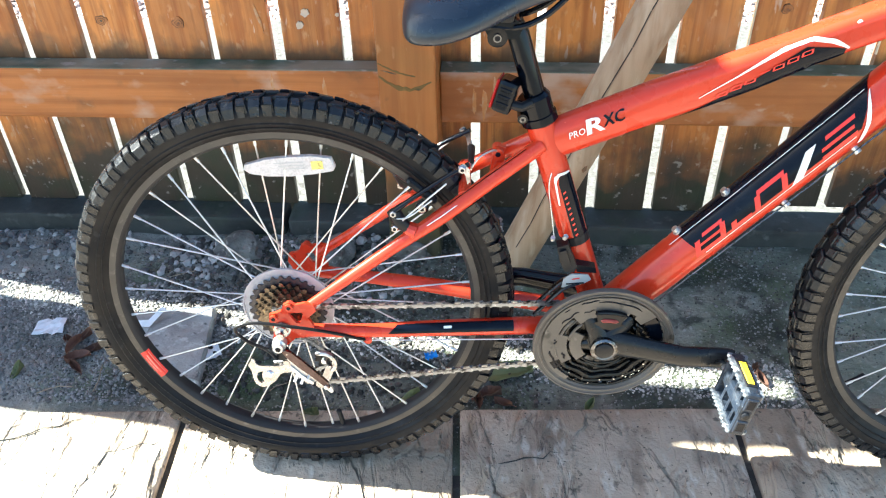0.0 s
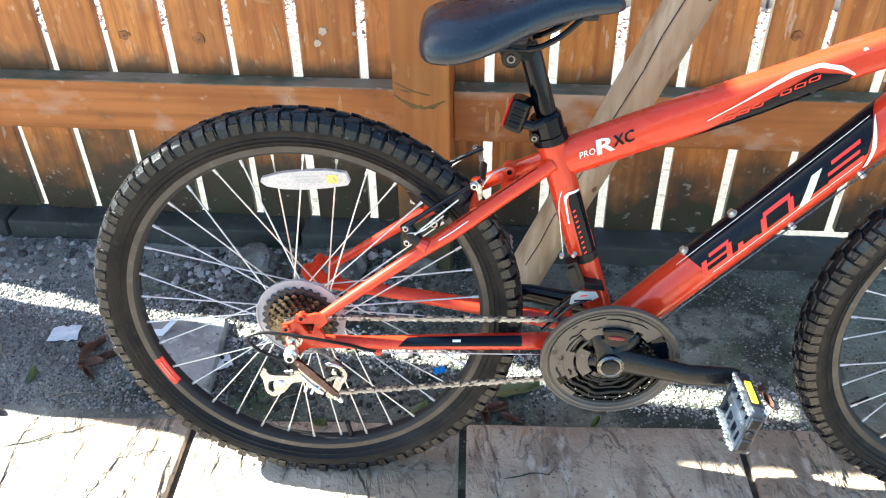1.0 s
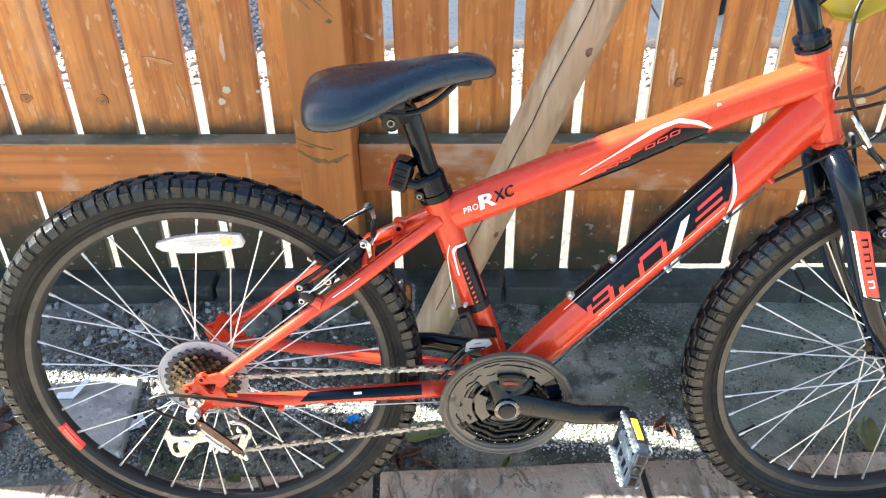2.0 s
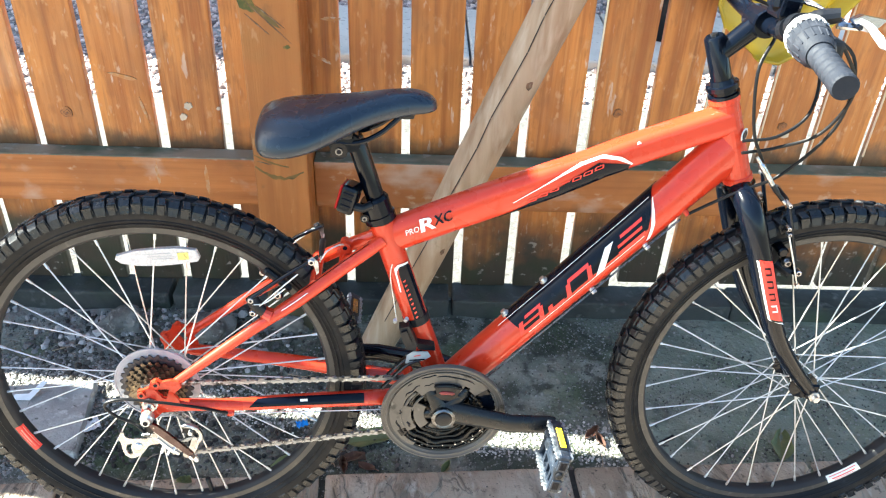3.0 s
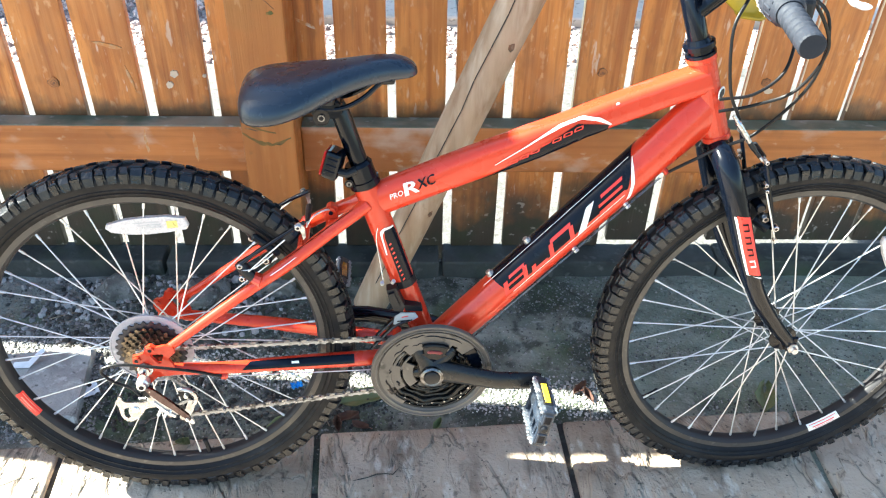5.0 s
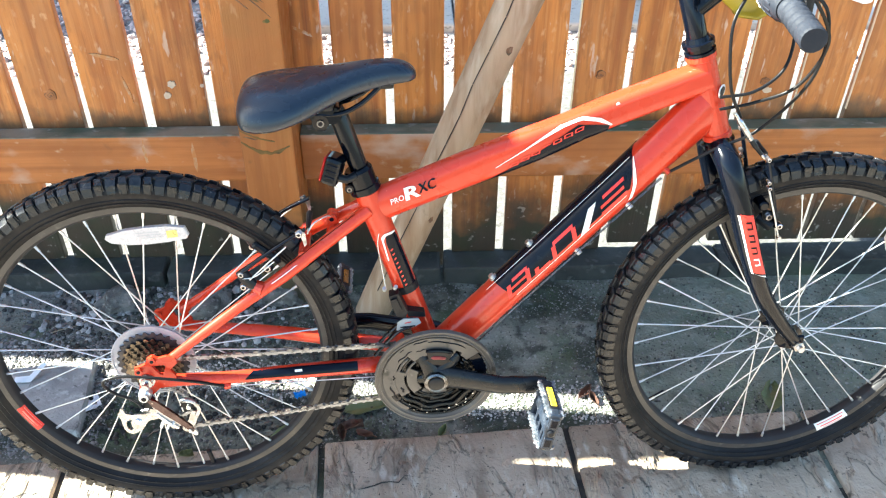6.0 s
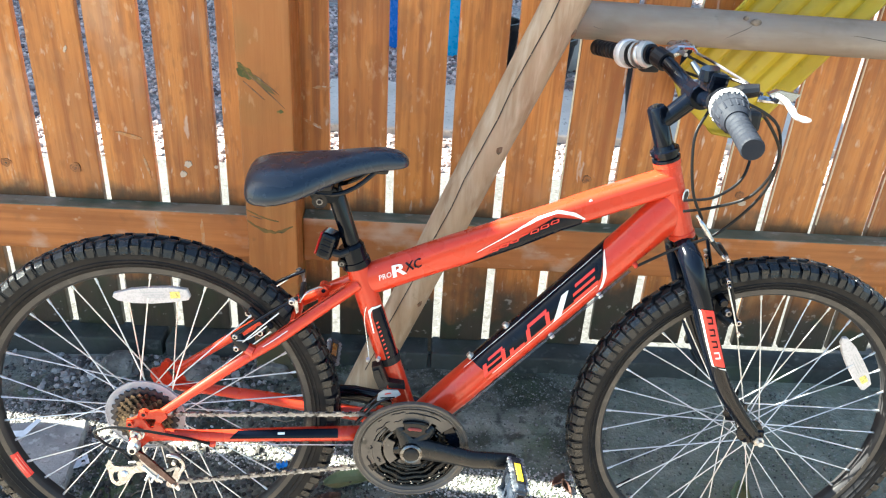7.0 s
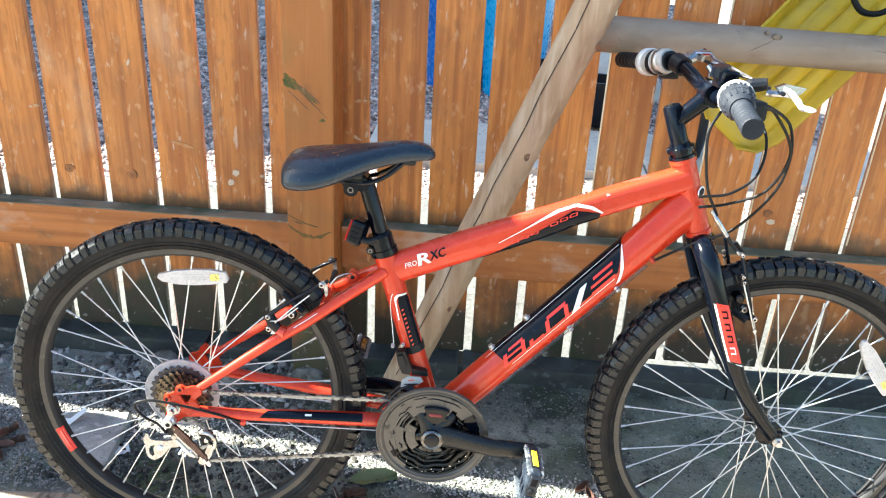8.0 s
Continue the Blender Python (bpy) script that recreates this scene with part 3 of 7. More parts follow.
# unseen tall boards added past the bed's end to block and slit the sun
side = thing("side_screen", pose(-1.3, 0.0186, 0, -1.42), "unseen board screen added to shape the sunlight on bed and slabs", "fence")
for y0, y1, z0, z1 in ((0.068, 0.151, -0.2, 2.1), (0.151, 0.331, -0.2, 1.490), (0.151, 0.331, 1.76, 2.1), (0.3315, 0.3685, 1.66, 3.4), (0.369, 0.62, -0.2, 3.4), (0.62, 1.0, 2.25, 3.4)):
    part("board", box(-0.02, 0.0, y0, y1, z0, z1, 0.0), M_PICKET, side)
# slanted boards added to leave narrow slits for sun streaks on the slabs
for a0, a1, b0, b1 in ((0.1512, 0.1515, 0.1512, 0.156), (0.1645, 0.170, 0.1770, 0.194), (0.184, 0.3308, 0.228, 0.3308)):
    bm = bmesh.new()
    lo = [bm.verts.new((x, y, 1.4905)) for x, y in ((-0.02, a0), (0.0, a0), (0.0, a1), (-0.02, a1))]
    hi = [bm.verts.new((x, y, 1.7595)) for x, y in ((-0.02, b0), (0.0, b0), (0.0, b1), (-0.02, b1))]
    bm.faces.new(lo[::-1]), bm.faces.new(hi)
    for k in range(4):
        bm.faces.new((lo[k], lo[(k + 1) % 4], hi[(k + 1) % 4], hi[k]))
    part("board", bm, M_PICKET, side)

# ---- beyond the fence ----
tagged(part("far_path", box(-9, 9, 0.580, 1.59, -0.12, 0.008, 0), M_CONCRETE), "pale sunlit concrete path behind the fence", "path", kind="structure")
tagged(part("far_bed", sheet(-9, 9, 1.59, 9, 20, 20, lambda x, y: -0.03), M_PEBBLE), "grey gravel ground behind the path", "gravel", kind="structure")
# unseen block added on the sun's side to throw shade over the far gravel
tagged(part("house_wall", box(-12, -4, 2.99, 8, -0.1, 5.0, 0), M_WALL), "unseen plain wall added to shade the far gravel", "wall", kind="structure")

# ---- bicycle ----
M_RED = surface("glossy_red_paint", (0.53, 0.036, 0.0130), 0.30, layers=[((0.45, 0.028, 0.010), 5.0, 0.45, 0.7), ((0.80, 0.14, 0.08), 120.0, 0.71, 0.76, (1, 1, 1), 0.5)], coat=0.55, rough_varied=0.08, spec=0.18, shift=False)
M_BLACK = surface("gloss_black_paint", (0.0018, 0.0030, 0.0065), 0.11, layers=[((0.004, 0.006, 0.010), 30.0, 0.6, 0.75)], coat=0.0, rough_varied=0.05, spec=0.24, shift=False)
M_CRANK = surface("worn_black_crank_paint", (0.0055, 0.0064, 0.0085), 0.30, layers=[((0.011, 0.012, 0.014), 30.0, 0.52, 0.7), ((0.07, 0.066, 0.06), 60.0, 0.70, 0.78)], bump=0.0004, bump_scale=120.0, spec=0.32, shift=False)
M_PLASTIC = surface("worn_black_plastic", (0.006, 0.007, 0.010), 0.40, layers=[((0.018, 0.018, 0.021), 40.0, 0.58, 0.75)], bump=0.0004, bump_scale=400.0, spec=0.25, shift=False)
M_RUBBER = surface("dusty_tyre_rubber", (0.0040, 0.0050, 0.0075), 0.33, layers=[((0.0070, 0.0082, 0.0112), 14.0, 0.45, 0.7), ((0.016, 0.018, 0.021), 60.0, 0.60, 0.74, (1, 1, 1), 0.6), ((0.12, 0.12, 0.13), 140.0, 0.69, 0.75, (1, 1, 1), 0.5)], bump=0.0016, bump_scale=160.0, rough_varied=0.20, spec=0.46, shift=False)
M_RIM = surface("dirty_dark_rim", (0.028, 0.027, 0.029), 0.42, metal=0.0, layers=[((0.034, 0.034, 0.036), 20.0, 0.52, 0.7)], spec=0.15, shift=False)
M_TRACK = surface("worn_brown_brake_track", (0.046, 0.040, 0.036), 0.45, metal=0.1, layers=[((0.034, 0.029, 0.027), 30.0, 0.48, 0.66), ((0.085, 0.076, 0.068), 90.0, 0.60, 0.72)], shift=False)
M_SIDEWALL = surface("dull_tyre_sidewall", (0.0070, 0.0070, 0.0085), 0.48, layers=[((0.0120, 0.0120, 0.0138), 14.0, 0.5, 0.7), ((0.030, 0.030, 0.033), 90.0, 0.62, 0.72, (1, 1, 1), 0.5)], bump=0.0007, bump_scale=120.0, spec=0.16, rough_varied=0.2, shift=False)
M_BOLT = surface("dark_bolt_steel", (0.16, 0.16, 0.17), 0.3, metal=1.0, layers=[((0.06, 0.055, 0.05), 200.0, 0.5, 0.65)], shift=False)
M_CAGE = surface("scraped_bright_cage", (0.20, 0.225, 0.26), 0.38, metal=0.5, layers=[((0.045, 0.055, 0.07), 45.0, 0.48, 0.62), ((0.60, 0.62, 0.66), 90.0, 0.58, 0.70)], bump=0.002, bump_scale=90.0, shift=False)
M_STEEL = surface("bright_zinc_steel", (0.62, 0.62, 0.63), 0.44, metal=0.9, layers=[((0.50, 0.49, 0.48), 60.0, 0.55, 0.70)], shift=False)
M_CHROME = surface("scuffed_silver_alloy", (0.44, 0.44, 0.47), 0.28, metal=1.0, layers=[((0.30, 0.29, 0.29), 45.0, 0.5, 0.68), ((0.12, 0.11, 0.11), 30.0, 0.6, 0.72)], bump=0.0006, bump_scale=90.0, shift=False)
M_SPROCKET = surface("oily_brown_steel", (0.17, 0.135, 0.10), 0.35, metal=0.9, layers=[((0.04, 0.035, 0.03), 60.0, 0.48, 0.62), ((0.36, 0.28, 0.17), 90.0, 0.6, 0.75)], shift=False)
M_BIGCOG = surface("dark_blue_grey_steel", (0.035, 0.034, 0.042), 0.4, metal=0.5, layers=[((0.07, 0.065, 0.07), 60.0, 0.55, 0.7)], shift=False)
M_RING = surface("dark_oily_chainring", (0.0040, 0.0040, 0.0048), 0.20, metal=0.0, layers=[((0.011, 0.010, 0.009), 40.0, 0.52, 0.66), ((0.06, 0.055, 0.05), 70.0, 0.68, 0.76)], bump=0.0010, bump_scale=160.0, spec=0.32, shift=False)
M_GUARD = surface("scuffed_brown_black_plastic", (0.074, 0.064, 0.057), 0.40, layers=[((0.095, 0.083, 0.074), 14.0, 0.46, 0.66), ((0.025, 0.022, 0.019), 34.0, 0.61, 0.68), ((0.20, 0.18, 0.16), 70.0, 0.66, 0.74, (1, 1, 1), 0.6)], bump=0.0012, bump_scale=90.0, spec=0.4, shift=False)
M_DULLRED = surface("dull_red_rubber", (0.20, 0.022, 0.020), 0.5, layers=[((0.12, 0.014, 0.014), 60.0, 0.48, 0.64)], shift=False)
M_SADDLE = surface("blue_black_vinyl", (0.0085, 0.0165, 0.030), 0.29, layers=[((0.014, 0.023, 0.038), 10.0, 0.5, 0.7), ((0.30, 0.31, 0.33), 70.0, 0.73, 0.77), ((0.35, 0.36, 0.38), 24.0, 0.74, 0.76, (3, 1, 0.4), 0.7)], bump=0.0003, bump_scale=500.0, spec=0.5, shift=False)
M_CABLE = surface("black_cable_housing", (0.006, 0.006, 0.007), 0.4, spec=0.2, shift=False)
M_CLEAR = surface("cloudy_clear_plastic", (0.50, 0.49, 0.52), 0.30, layers=[((0.38, 0.37, 0.40), 40.0, 0.5, 0.7)], alpha=0.62, shift=False)
M_REFLECT = surface("white_prism_reflector", (0.56, 0.52, 0.515), 0.3, layers=[((0.48, 0.445, 0.44), 300.0, 0.5, 0.6)], bump=0.0005, bump_scale=600.0, shift=False)
M_WHITE = surface("white_decal", (0.80, 0.79, 0.77), 0.35, layers=[((0.65, 0.62, 0.6), 40.0, 0.6, 0.75)], shift=False)
M_DECAL_RED = surface("red_decal", (0.72, 0.03, 0.02), 0.35, layers=[((0.6, 0.05, 0.03), 40.0, 0.6, 0.75)], shift=False)
M_DECAL_BLACK = surface("black_decal", (0.0025, 0.004, 0.009), 0.18, layers=[((0.006, 0.009, 0.016), 20.0, 0.55, 0.75)], coat=0.0, spec=0.16, shift=False)
M_FADED = surface("faded_pink_print", (0.78, 0.22, 0.17), 0.4, layers=[((0.7, 0.10, 0.07), 60.0, 0.5, 0.65)], shift=False)
M_YELLOW = surface("yellow_reflector", (0.85, 0.62, 0.03), 0.3, layers=[((0.7, 0.45, 0.02), 200.0, 0.5, 0.6)], shift=False)
M_AMBER = surface("amber_reflector", (0.30, 0.12, 0.012), 0.3, layers=[((0.18, 0.07, 0.01), 200.0, 0.5, 0.6)], shift=False)
M_TAG = surface("faded_yellow_tag", (0.78, 0.66, 0.16), 0.4, layers=[((0.45, 0.36, 0.10), 220.0, 0.52, 0.62)], shift=False)
M_GREY = surface("grey_rubber_grip", (0.015, 0.018, 0.026), 0.65, layers=[((0.028, 0.032, 0.043), 40.0, 0.52, 0.7)], bump=0.0008, bump_scale=250.0, spec=0.2, shift=False)
M_PALE = surface("pale_grey_plastic", (0.40, 0.40, 0.395), 0.45, layers=[((0.25, 0.25, 0.245), 50.0, 0.55, 0.7)], shift=False)
M_PEDAL = surface("scraped_grey_pedal_plastic", (0.013, 0.019, 0.031), 0.40, layers=[((0.055, 0.068, 0.090), 30.0, 0.56, 0.72), ((0.006, 0.008, 0.012), 60.0, 0.55, 0.68), ((0.30, 0.33, 0.38), 110.0, 0.68, 0.75)], bump=0.0020, bump_scale=120.0, spec=0.35, shift=False)

AX = Vector((0.99933, 0.03664, 0.0))
AY = Vector((-0.03643, 0.99348, -0.10800))
AZ = AX.cross(AY)
BIKE = Matrix.Translation((-0.0026, -0.0618, 0.3031)) @ Matrix((AX, AY, AZ)).transposed().to_4x4()
bike = thing("bicycle", BIKE, "red and black child's mountain bike leaning in front of the fence", "bicycle")


def P(u, v, w=0.0):
    """A place on the bicycle: along, up, and out towards the chain side, which sags a little as the frame leans."""
    return Vector((u - 0.0182 * v + 0.0541 * u * v, -w, 0.0019 + 0.9626 * v + 0.0465 * v * v - 0.0573 * w))


def set_at(bm, u, v, w=0.0):
    """Moves a mesh built round (u, v, w) to that place on the bicycle."""
    bmesh.ops.translate(bm, vec=P(u, v, w) - Vector((u, -w, v)), verts=bm.verts)
    return bm


def knob_block(verts, faces, a, y, r0, r1, la, wy, skew=0.0):
    """One tread block on the tyre at angle a and side offset y, with a worn, bevelled top."""
    i = len(verts)
    for r, s in ((r0, 1.16), (r1 - 0.0010, 1.0), (r1, 0.80)):
        for da, dy in ((-1, -1), (1, -1), (1, 1), (-1, 1)):
            b, yy = a + (da * la * s + skew * dy * wy) / 2 / 0.3, y + dy * wy * s / 2
            rr = r - (yy * yy) / 0.075
            verts.append((rr * math.cos(b), yy, rr * math.sin(b)))
    for o in (0, 4):
        for f in ((0, 1, 5, 4), (1, 2, 6, 5), (2, 3, 7, 6), (3, 0, 4, 7)):
            faces.append([i + o + k for k in f])
    faces.append([i + 8, i + 9, i + 10, i + 11])


def side_lug(verts, faces, a, s, wide):
    """An upright lug on the tyre's side wall."""
    i = len(verts)
    for y, k in ((0.0205, 1.06), (0.0247, 0.94)):
        for da, r in ((-1, 0.2815), (1, 0.2815), (1, 0.2955), (-1, 0.2955)):
            b = a + da * wide / 2 * k / 0.29 * (0.86 if r < 0.29 else 1.0)
            verts.append((r * math.cos(b), s * (y - 0.0006 if r > 0.29 else y), r * math.sin(b)))
    for f in ((0, 1, 5, 4), (1, 2, 6, 5), (2, 3, 7, 6), (3, 0, 4, 7), (4, 5, 6, 7)):
        faces.append([i + k for k in f])


def shoulder_block(verts, faces, a, s, wide):
    """A block whose outer face slopes from the tread down over the tyre's shoulder."""
    i = len(verts)
    for drop, k in ((0.0048, 1.05), (0.0, 0.92)):
        for r, y, t in ((0.2815, 0.0240, 0.86), (0.2930, 0.0222, 1.0), (0.2994, 0.0160, 1.0), (0.3006, 0.0125, 0.9)):
            for da in (-1, 1):
                b = a + da * wide / 2 * k * t / 0.29
                rr = r - drop * 0.8
                verts.append((rr * math.cos(b), s * (y - drop * 0.7), rr * math.sin(b)))
    for q in (0, 2, 4):
        faces.append([i + 8 + q + k for k in (0, 1, 3, 2)])
        for e in (0, 1):
            faces.append([i + q + e, i + q + 2 + e, i + q + 10 + e, i + q + 8 + e])
    faces.append([i, i + 1, i + 9, i + 8])
    faces.append([i + 6, i + 7, i + 15, i + 14])


def tyre_mesh():
    half = [(0.2560, 0.0128), (0.2590, 0.0150), (0.2620, 0.0172), (0.2630, 0.0190), (0.2642, 0.0190), (0.2650, 0.0182), (0.2690, 0.0205), (0.2698, 0.0216), (0.2708, 0.0216), (0.2716, 0.0209), (0.2765, 0.0229), (0.2850, 0.0232), (0.2935, 0.0185), (0.2982, 0.0090)]
    bm = lathe([(r, -y) for r, y in half] + [(0.2995, 0.0)] + [(r, y) for r, y in half[::-1]], 128)
    verts, faces = [], []
    count = 56
    rnd = random.Random(4)
    for k in range(count):
        a = 2 * math.pi * k / count
        h = math.pi / count
        for s in (-1, 1):
            o = a + (h if s > 0 else 0) + rnd.uniform(-0.002, 0.002)
            side_lug(verts, faces, o, s, 0.0108 if k % 2 else 0.0128)
            shoulder_block(verts, faces, o + h, s, 0.0162 if k % 2 else 0.0146)
            knob_block(verts, faces, o, s * 0.0170, 0.2930, 0.3040, 0.0112, 0.0105, -0.25 * s)
            knob_block(verts, faces, o + h, s * 0.0064, 0.2930, 0.3034, 0.0175, 0.0095, 0.55 * s)
    me = bpy.data.meshes.new("tread")
    me.from_pydata(verts, [], faces)
    tread = bmesh.new()
    tread.from_mesh(me)
    bpy.data.meshes.remove(me)
    bmesh.ops.recalc_face_normals(tread, faces=tread.faces)
    return bm, tread


def spoke_run(a0, a1, side, flange):
    p0 = Vector((flange * math.cos(a0), side * 0.029, flange * math.sin(a0)))
    p1 = Vector((0.2445 * math.cos(a1), side * 0.002, 0.2445 * math.sin(a1)))
    bm = tube([p0, p1], 0.00112, 6)
    d = (p1 - p0).normalized()
    return tube([p1 - d * 0.0125, p1 - d * 0.0120, p1], [0.0012, 0.0020, 0.0021], 6, bm)


def build_wheel(name, m, phase, lacing, sticker_at, reflector_at, reflector_r, reflector_tilt):
    """A wheel at the pose m. lacing: for four spokes in turn, the hub's side and the way that the spoke leans."""
    rim = part(name, lathe([(0.2428, -0.0060), (0.2434, -0.0075), (0.2466, -0.0122), (0.2474, -0.0127), (0.2598, -0.0131), (0.2612, -0.0120), (0.2575, 0.0), (0.2612, 0.0120), (0.2598, 0.0131), (0.2474, 0.0127), (0.2466, 0.0122), (0.2434, 0.0075), (0.2428, 0.0060), (0.2424, 0.0)], 96), M_RIM, bike, "dark dirty rim with bright spokes", True)
    rim.matrix_basis = m
    carcass, tread = tyre_mesh()
    part("tyre", carcass, M_SIDEWALL, rim, "black knobbly off-road tyre with dusty blocks", True)
    part("tread", tread, M_RUBBER, rim, "black rubber tread blocks", kind="stuff")
    for s in (-1, 1):
        part("brake_track", lathe([(0.2480, s * 0.0128), (0.2480, s * 0.0133), (0.2562, s * 0.0136), (0.2562, s * 0.0128)], 96), M_TRACK, rim, "dull brown-grey braking surface of the rim", True)
    fl = 0.026 if name == "rear_wheel" else 0.022
    hub = lathe([(0.008, -0.055), (0.008, -0.036), (fl, -0.031), (fl, -0.028), (0.013, -0.024), (0.012, 0.024), (fl, 0.028), (fl, 0.031), (0.008, 0.036), (0.008, 0.055)], 32, closed=False)
    part("hub", hub, M_STEEL if name == "rear_wheel" else M_BLACK, rim, smooth=True)
    for k in range(36):
        s, lean = lacing[k % 4]
        a = radians(phase + 10.0 * k)
        part("spoke", spoke_run(a + radians(60 * lean), a, s, fl - 0.004), M_STEEL, rim)
    # sticker on the rim's slanted wall
    half_a = 0.098 if name == "rear_wheel" else 0.115

    def strip(sections, wide, n):
        bm = bmesh.new()
        rows = [[bm.verts.new((r * math.cos(a), y, r * math.sin(a))) for r, y in sections] for a in [sticker_at + wide * (k / n - 0.5) * 2 for k in range(n + 1)]]
        for p_, q_ in zip(rows, rows[1:]):
            for c in range(len(sections) - 1):
                bm.faces.new((p_[c], p_[c + 1], q_[c + 1], q_[c]))
        return bm
    part("rim_sticker", strip([(0.2428, -0.0072), (0.2461, -0.0131), (0.2535, -0.0142)], half_a, 8), M_DECAL_RED if name == "rear_wheel" else M_WHITE, rim, "red and white rim sticker")
    for j, ((r0, y0), (r1, y1)) in enumerate((((0.2440, -0.0100), (0.2446, -0.0110)), ((0.2466, -0.0136), (0.2486, -0.0140)), ((0.2506, -0.0142), (0.2516, -0.0143)))):
        part("sticker_bar", strip([(r0, y0), (r1, y1)], half_a * (0.86, 0.72, 0.6)[j], 5), M_FADED if name == "rear_wheel" else M_DECAL_RED, rim, "bar of small print")
    # spoke reflector
    bm = bmesh.new()
    c = Vector((reflector_r * math.cos(reflector_at), -0.004, reflector_r * math.sin(reflector_at)))
    ta = reflector_at + radians(reflector_tilt)
    t = Vector((-math.sin(ta), 0, math.cos(ta)))
    r = Vector((math.cos(ta), 0, math.sin(ta)))
    outline = [(-0.0590, -0.0045), (-0.0555, -0.0100), (-0.0300, -0.0128), (0.0, -0.0140), (0.0300, -0.0120), (0.0520, -0.0070), (0.0588, -0.0005), (0.0560, 0.0060), (0.0300, 0.0118), (0.0, 0.0135), (-0.0300, 0.0132), (-0.0555, 0.0085)]
    rows = [[bm.verts.new(c + t * x * k + r * y * k + Vector((0, d, 0))) for x, y in outline] for k, d in ((1.0, 0.003), (1.0, -0.002), (0.965, -0.0036))]
    bm.faces.new(rows[2]), bm.faces.new(rows[0][::-1])
    for p_, q_ in zip(rows, rows[1:]):
        for k in range(12):
            bm.faces.new((q_[k], p_[k], p_[(k + 1) % 12], q_[(k + 1) % 12]))
    bmesh.ops.recalc_face_normals(bm, faces=bm.faces)
    part("spoke_reflector", bm, M_REFLECT, rim, "white plastic spoke reflector with a yellow tag")

    def flat_bar(name_, x0, x1, y0, y1, material, label):
        b_ = bmesh.new()
        b_.faces.new([b_.verts.new(c + t * x + r * y + Vector((0, -0.0042, 0))) for x, y in ((x0, y0), (x1, y0), (x1, y1), (x0, y1))])
        part(name_, b_, material, rim, label)
    flat_bar("reflector_tag", -0.0440, -0.0290, -0.0055, 0.0060, M_TAG, "faded yellow tag")
    for j in range(3):
        flat_bar("print_line", -0.020, 0.019 - 0.006 * j, 0.0052 - 0.0042 * j, 0.0062 - 0.0042 * j, M_PALE, "grey line of small print")
    # valve
    a = radians(-79.3 if name == "rear_wheel" else 215.0)
    d = Vector((math.cos(a), 0, math.sin(a)))
    part("valve", tube([d * 0.242, d * 0.222, d * 0.216, d * 0.214], [0.0040, 0.0036, 0.0044, 0.0030], 10), M_PLASTIC, rim)
    return rim


rear_wheel = build_wheel("rear_wheel", Matrix.Translation((0.0070, 0.0020, -0.0022)) @ Matrix.Rotation(radians(0.2), 4, "Z") @ Matrix.Rotation(radians(-0.55), 4, "X"), -3.26, [(1, -1), (-1, 1), (1, 1), (-1, -1)], math.pi + 0.459, radians(86.4), 0.2066, 7.0)
front_wheel = build_wheel("front_wheel", Matrix.Translation((0.9893, -0.0074, -0.0032)) @ Matrix.Rotation(radians(1.75), 4, "Z") @ Matrix.Rotation(radians(0.5), 4, "X"), 4.46, [(1, 1), (-1, -1), (1, -1), (-1, 1)], radians(302.8), radians(34.9), 0.2056, 0.0)

# frame tubes
TT = curve_points([P(0.340, 0.240), P(0.452, 0.287), P(0.567, 0.333), P(0.670, 0.377), P(0.792, 0.424)], 8)
TT_N = [2.0 + 2.1 * min(1.0, max(0.0, (i - 6) / 10)) for i in range(len(TT))]
TT_R = [(0.0150 + 0.0063 * min(1.0, i / 16)) * (1.0 - 0.10 * min(1.0, max(0.0, (i - 6) / 10))) for i in range(len(TT))]
TT_Q = [1.72 - 0.70 * min(1.0, i / 20) for i in range(len(TT))]
DT = [P(0.432, -0.030), P(0.50, 0.0445), P(0.60, 0.156), P(0.70, 0.269), P(0.74, 0.3145), P(0.775, 0.353), P(0.802, 0.383)]
DT_R = [0.0265, 0.0285, 0.0285, 0.0285, 0.0265, 0.0225, 0.0180]
DT_Q = [1.0, 1.0, 1.0, 1.02, 1.13, 1.42, 1.85]
ST = [P(0.427, -0.032), P(0.380, 0.120), P(0.333, 0.272)]
HT = [P(0.8225, 0.334), P(0.7770, 0.455)]
top_tube = part("top_tube", tube(TT, TT_R, 40, squash=TT_Q, power=TT_N), M_RED, bike, "", True)
down_tube = part("down_tube", tube(DT, DT_R, 24, squash=DT_Q), M_RED, bike, "", True)
seat_tube = part("seat_tube", tube(ST, 0.0186, 20), M_RED, bike, "", True)
head_tube = part("head_tube", tube([HT[0], HT[0].lerp(HT[1], 0.06), HT[0].lerp(HT[1], 0.07), HT[0].lerp(HT[1], 0.93), HT[0].lerp(HT[1], 0.94), HT[1]], [0.0205, 0.0205, 0.0185, 0.0185, 0.0205, 0.0205], 24), M_RED, bike)
part("bottom_bracket", lathe([(0.021, -0.036), (0.021, 0.036)], 28, centre=P(0.427, -0.032), closed=False), M_RED, bike, smooth=False)
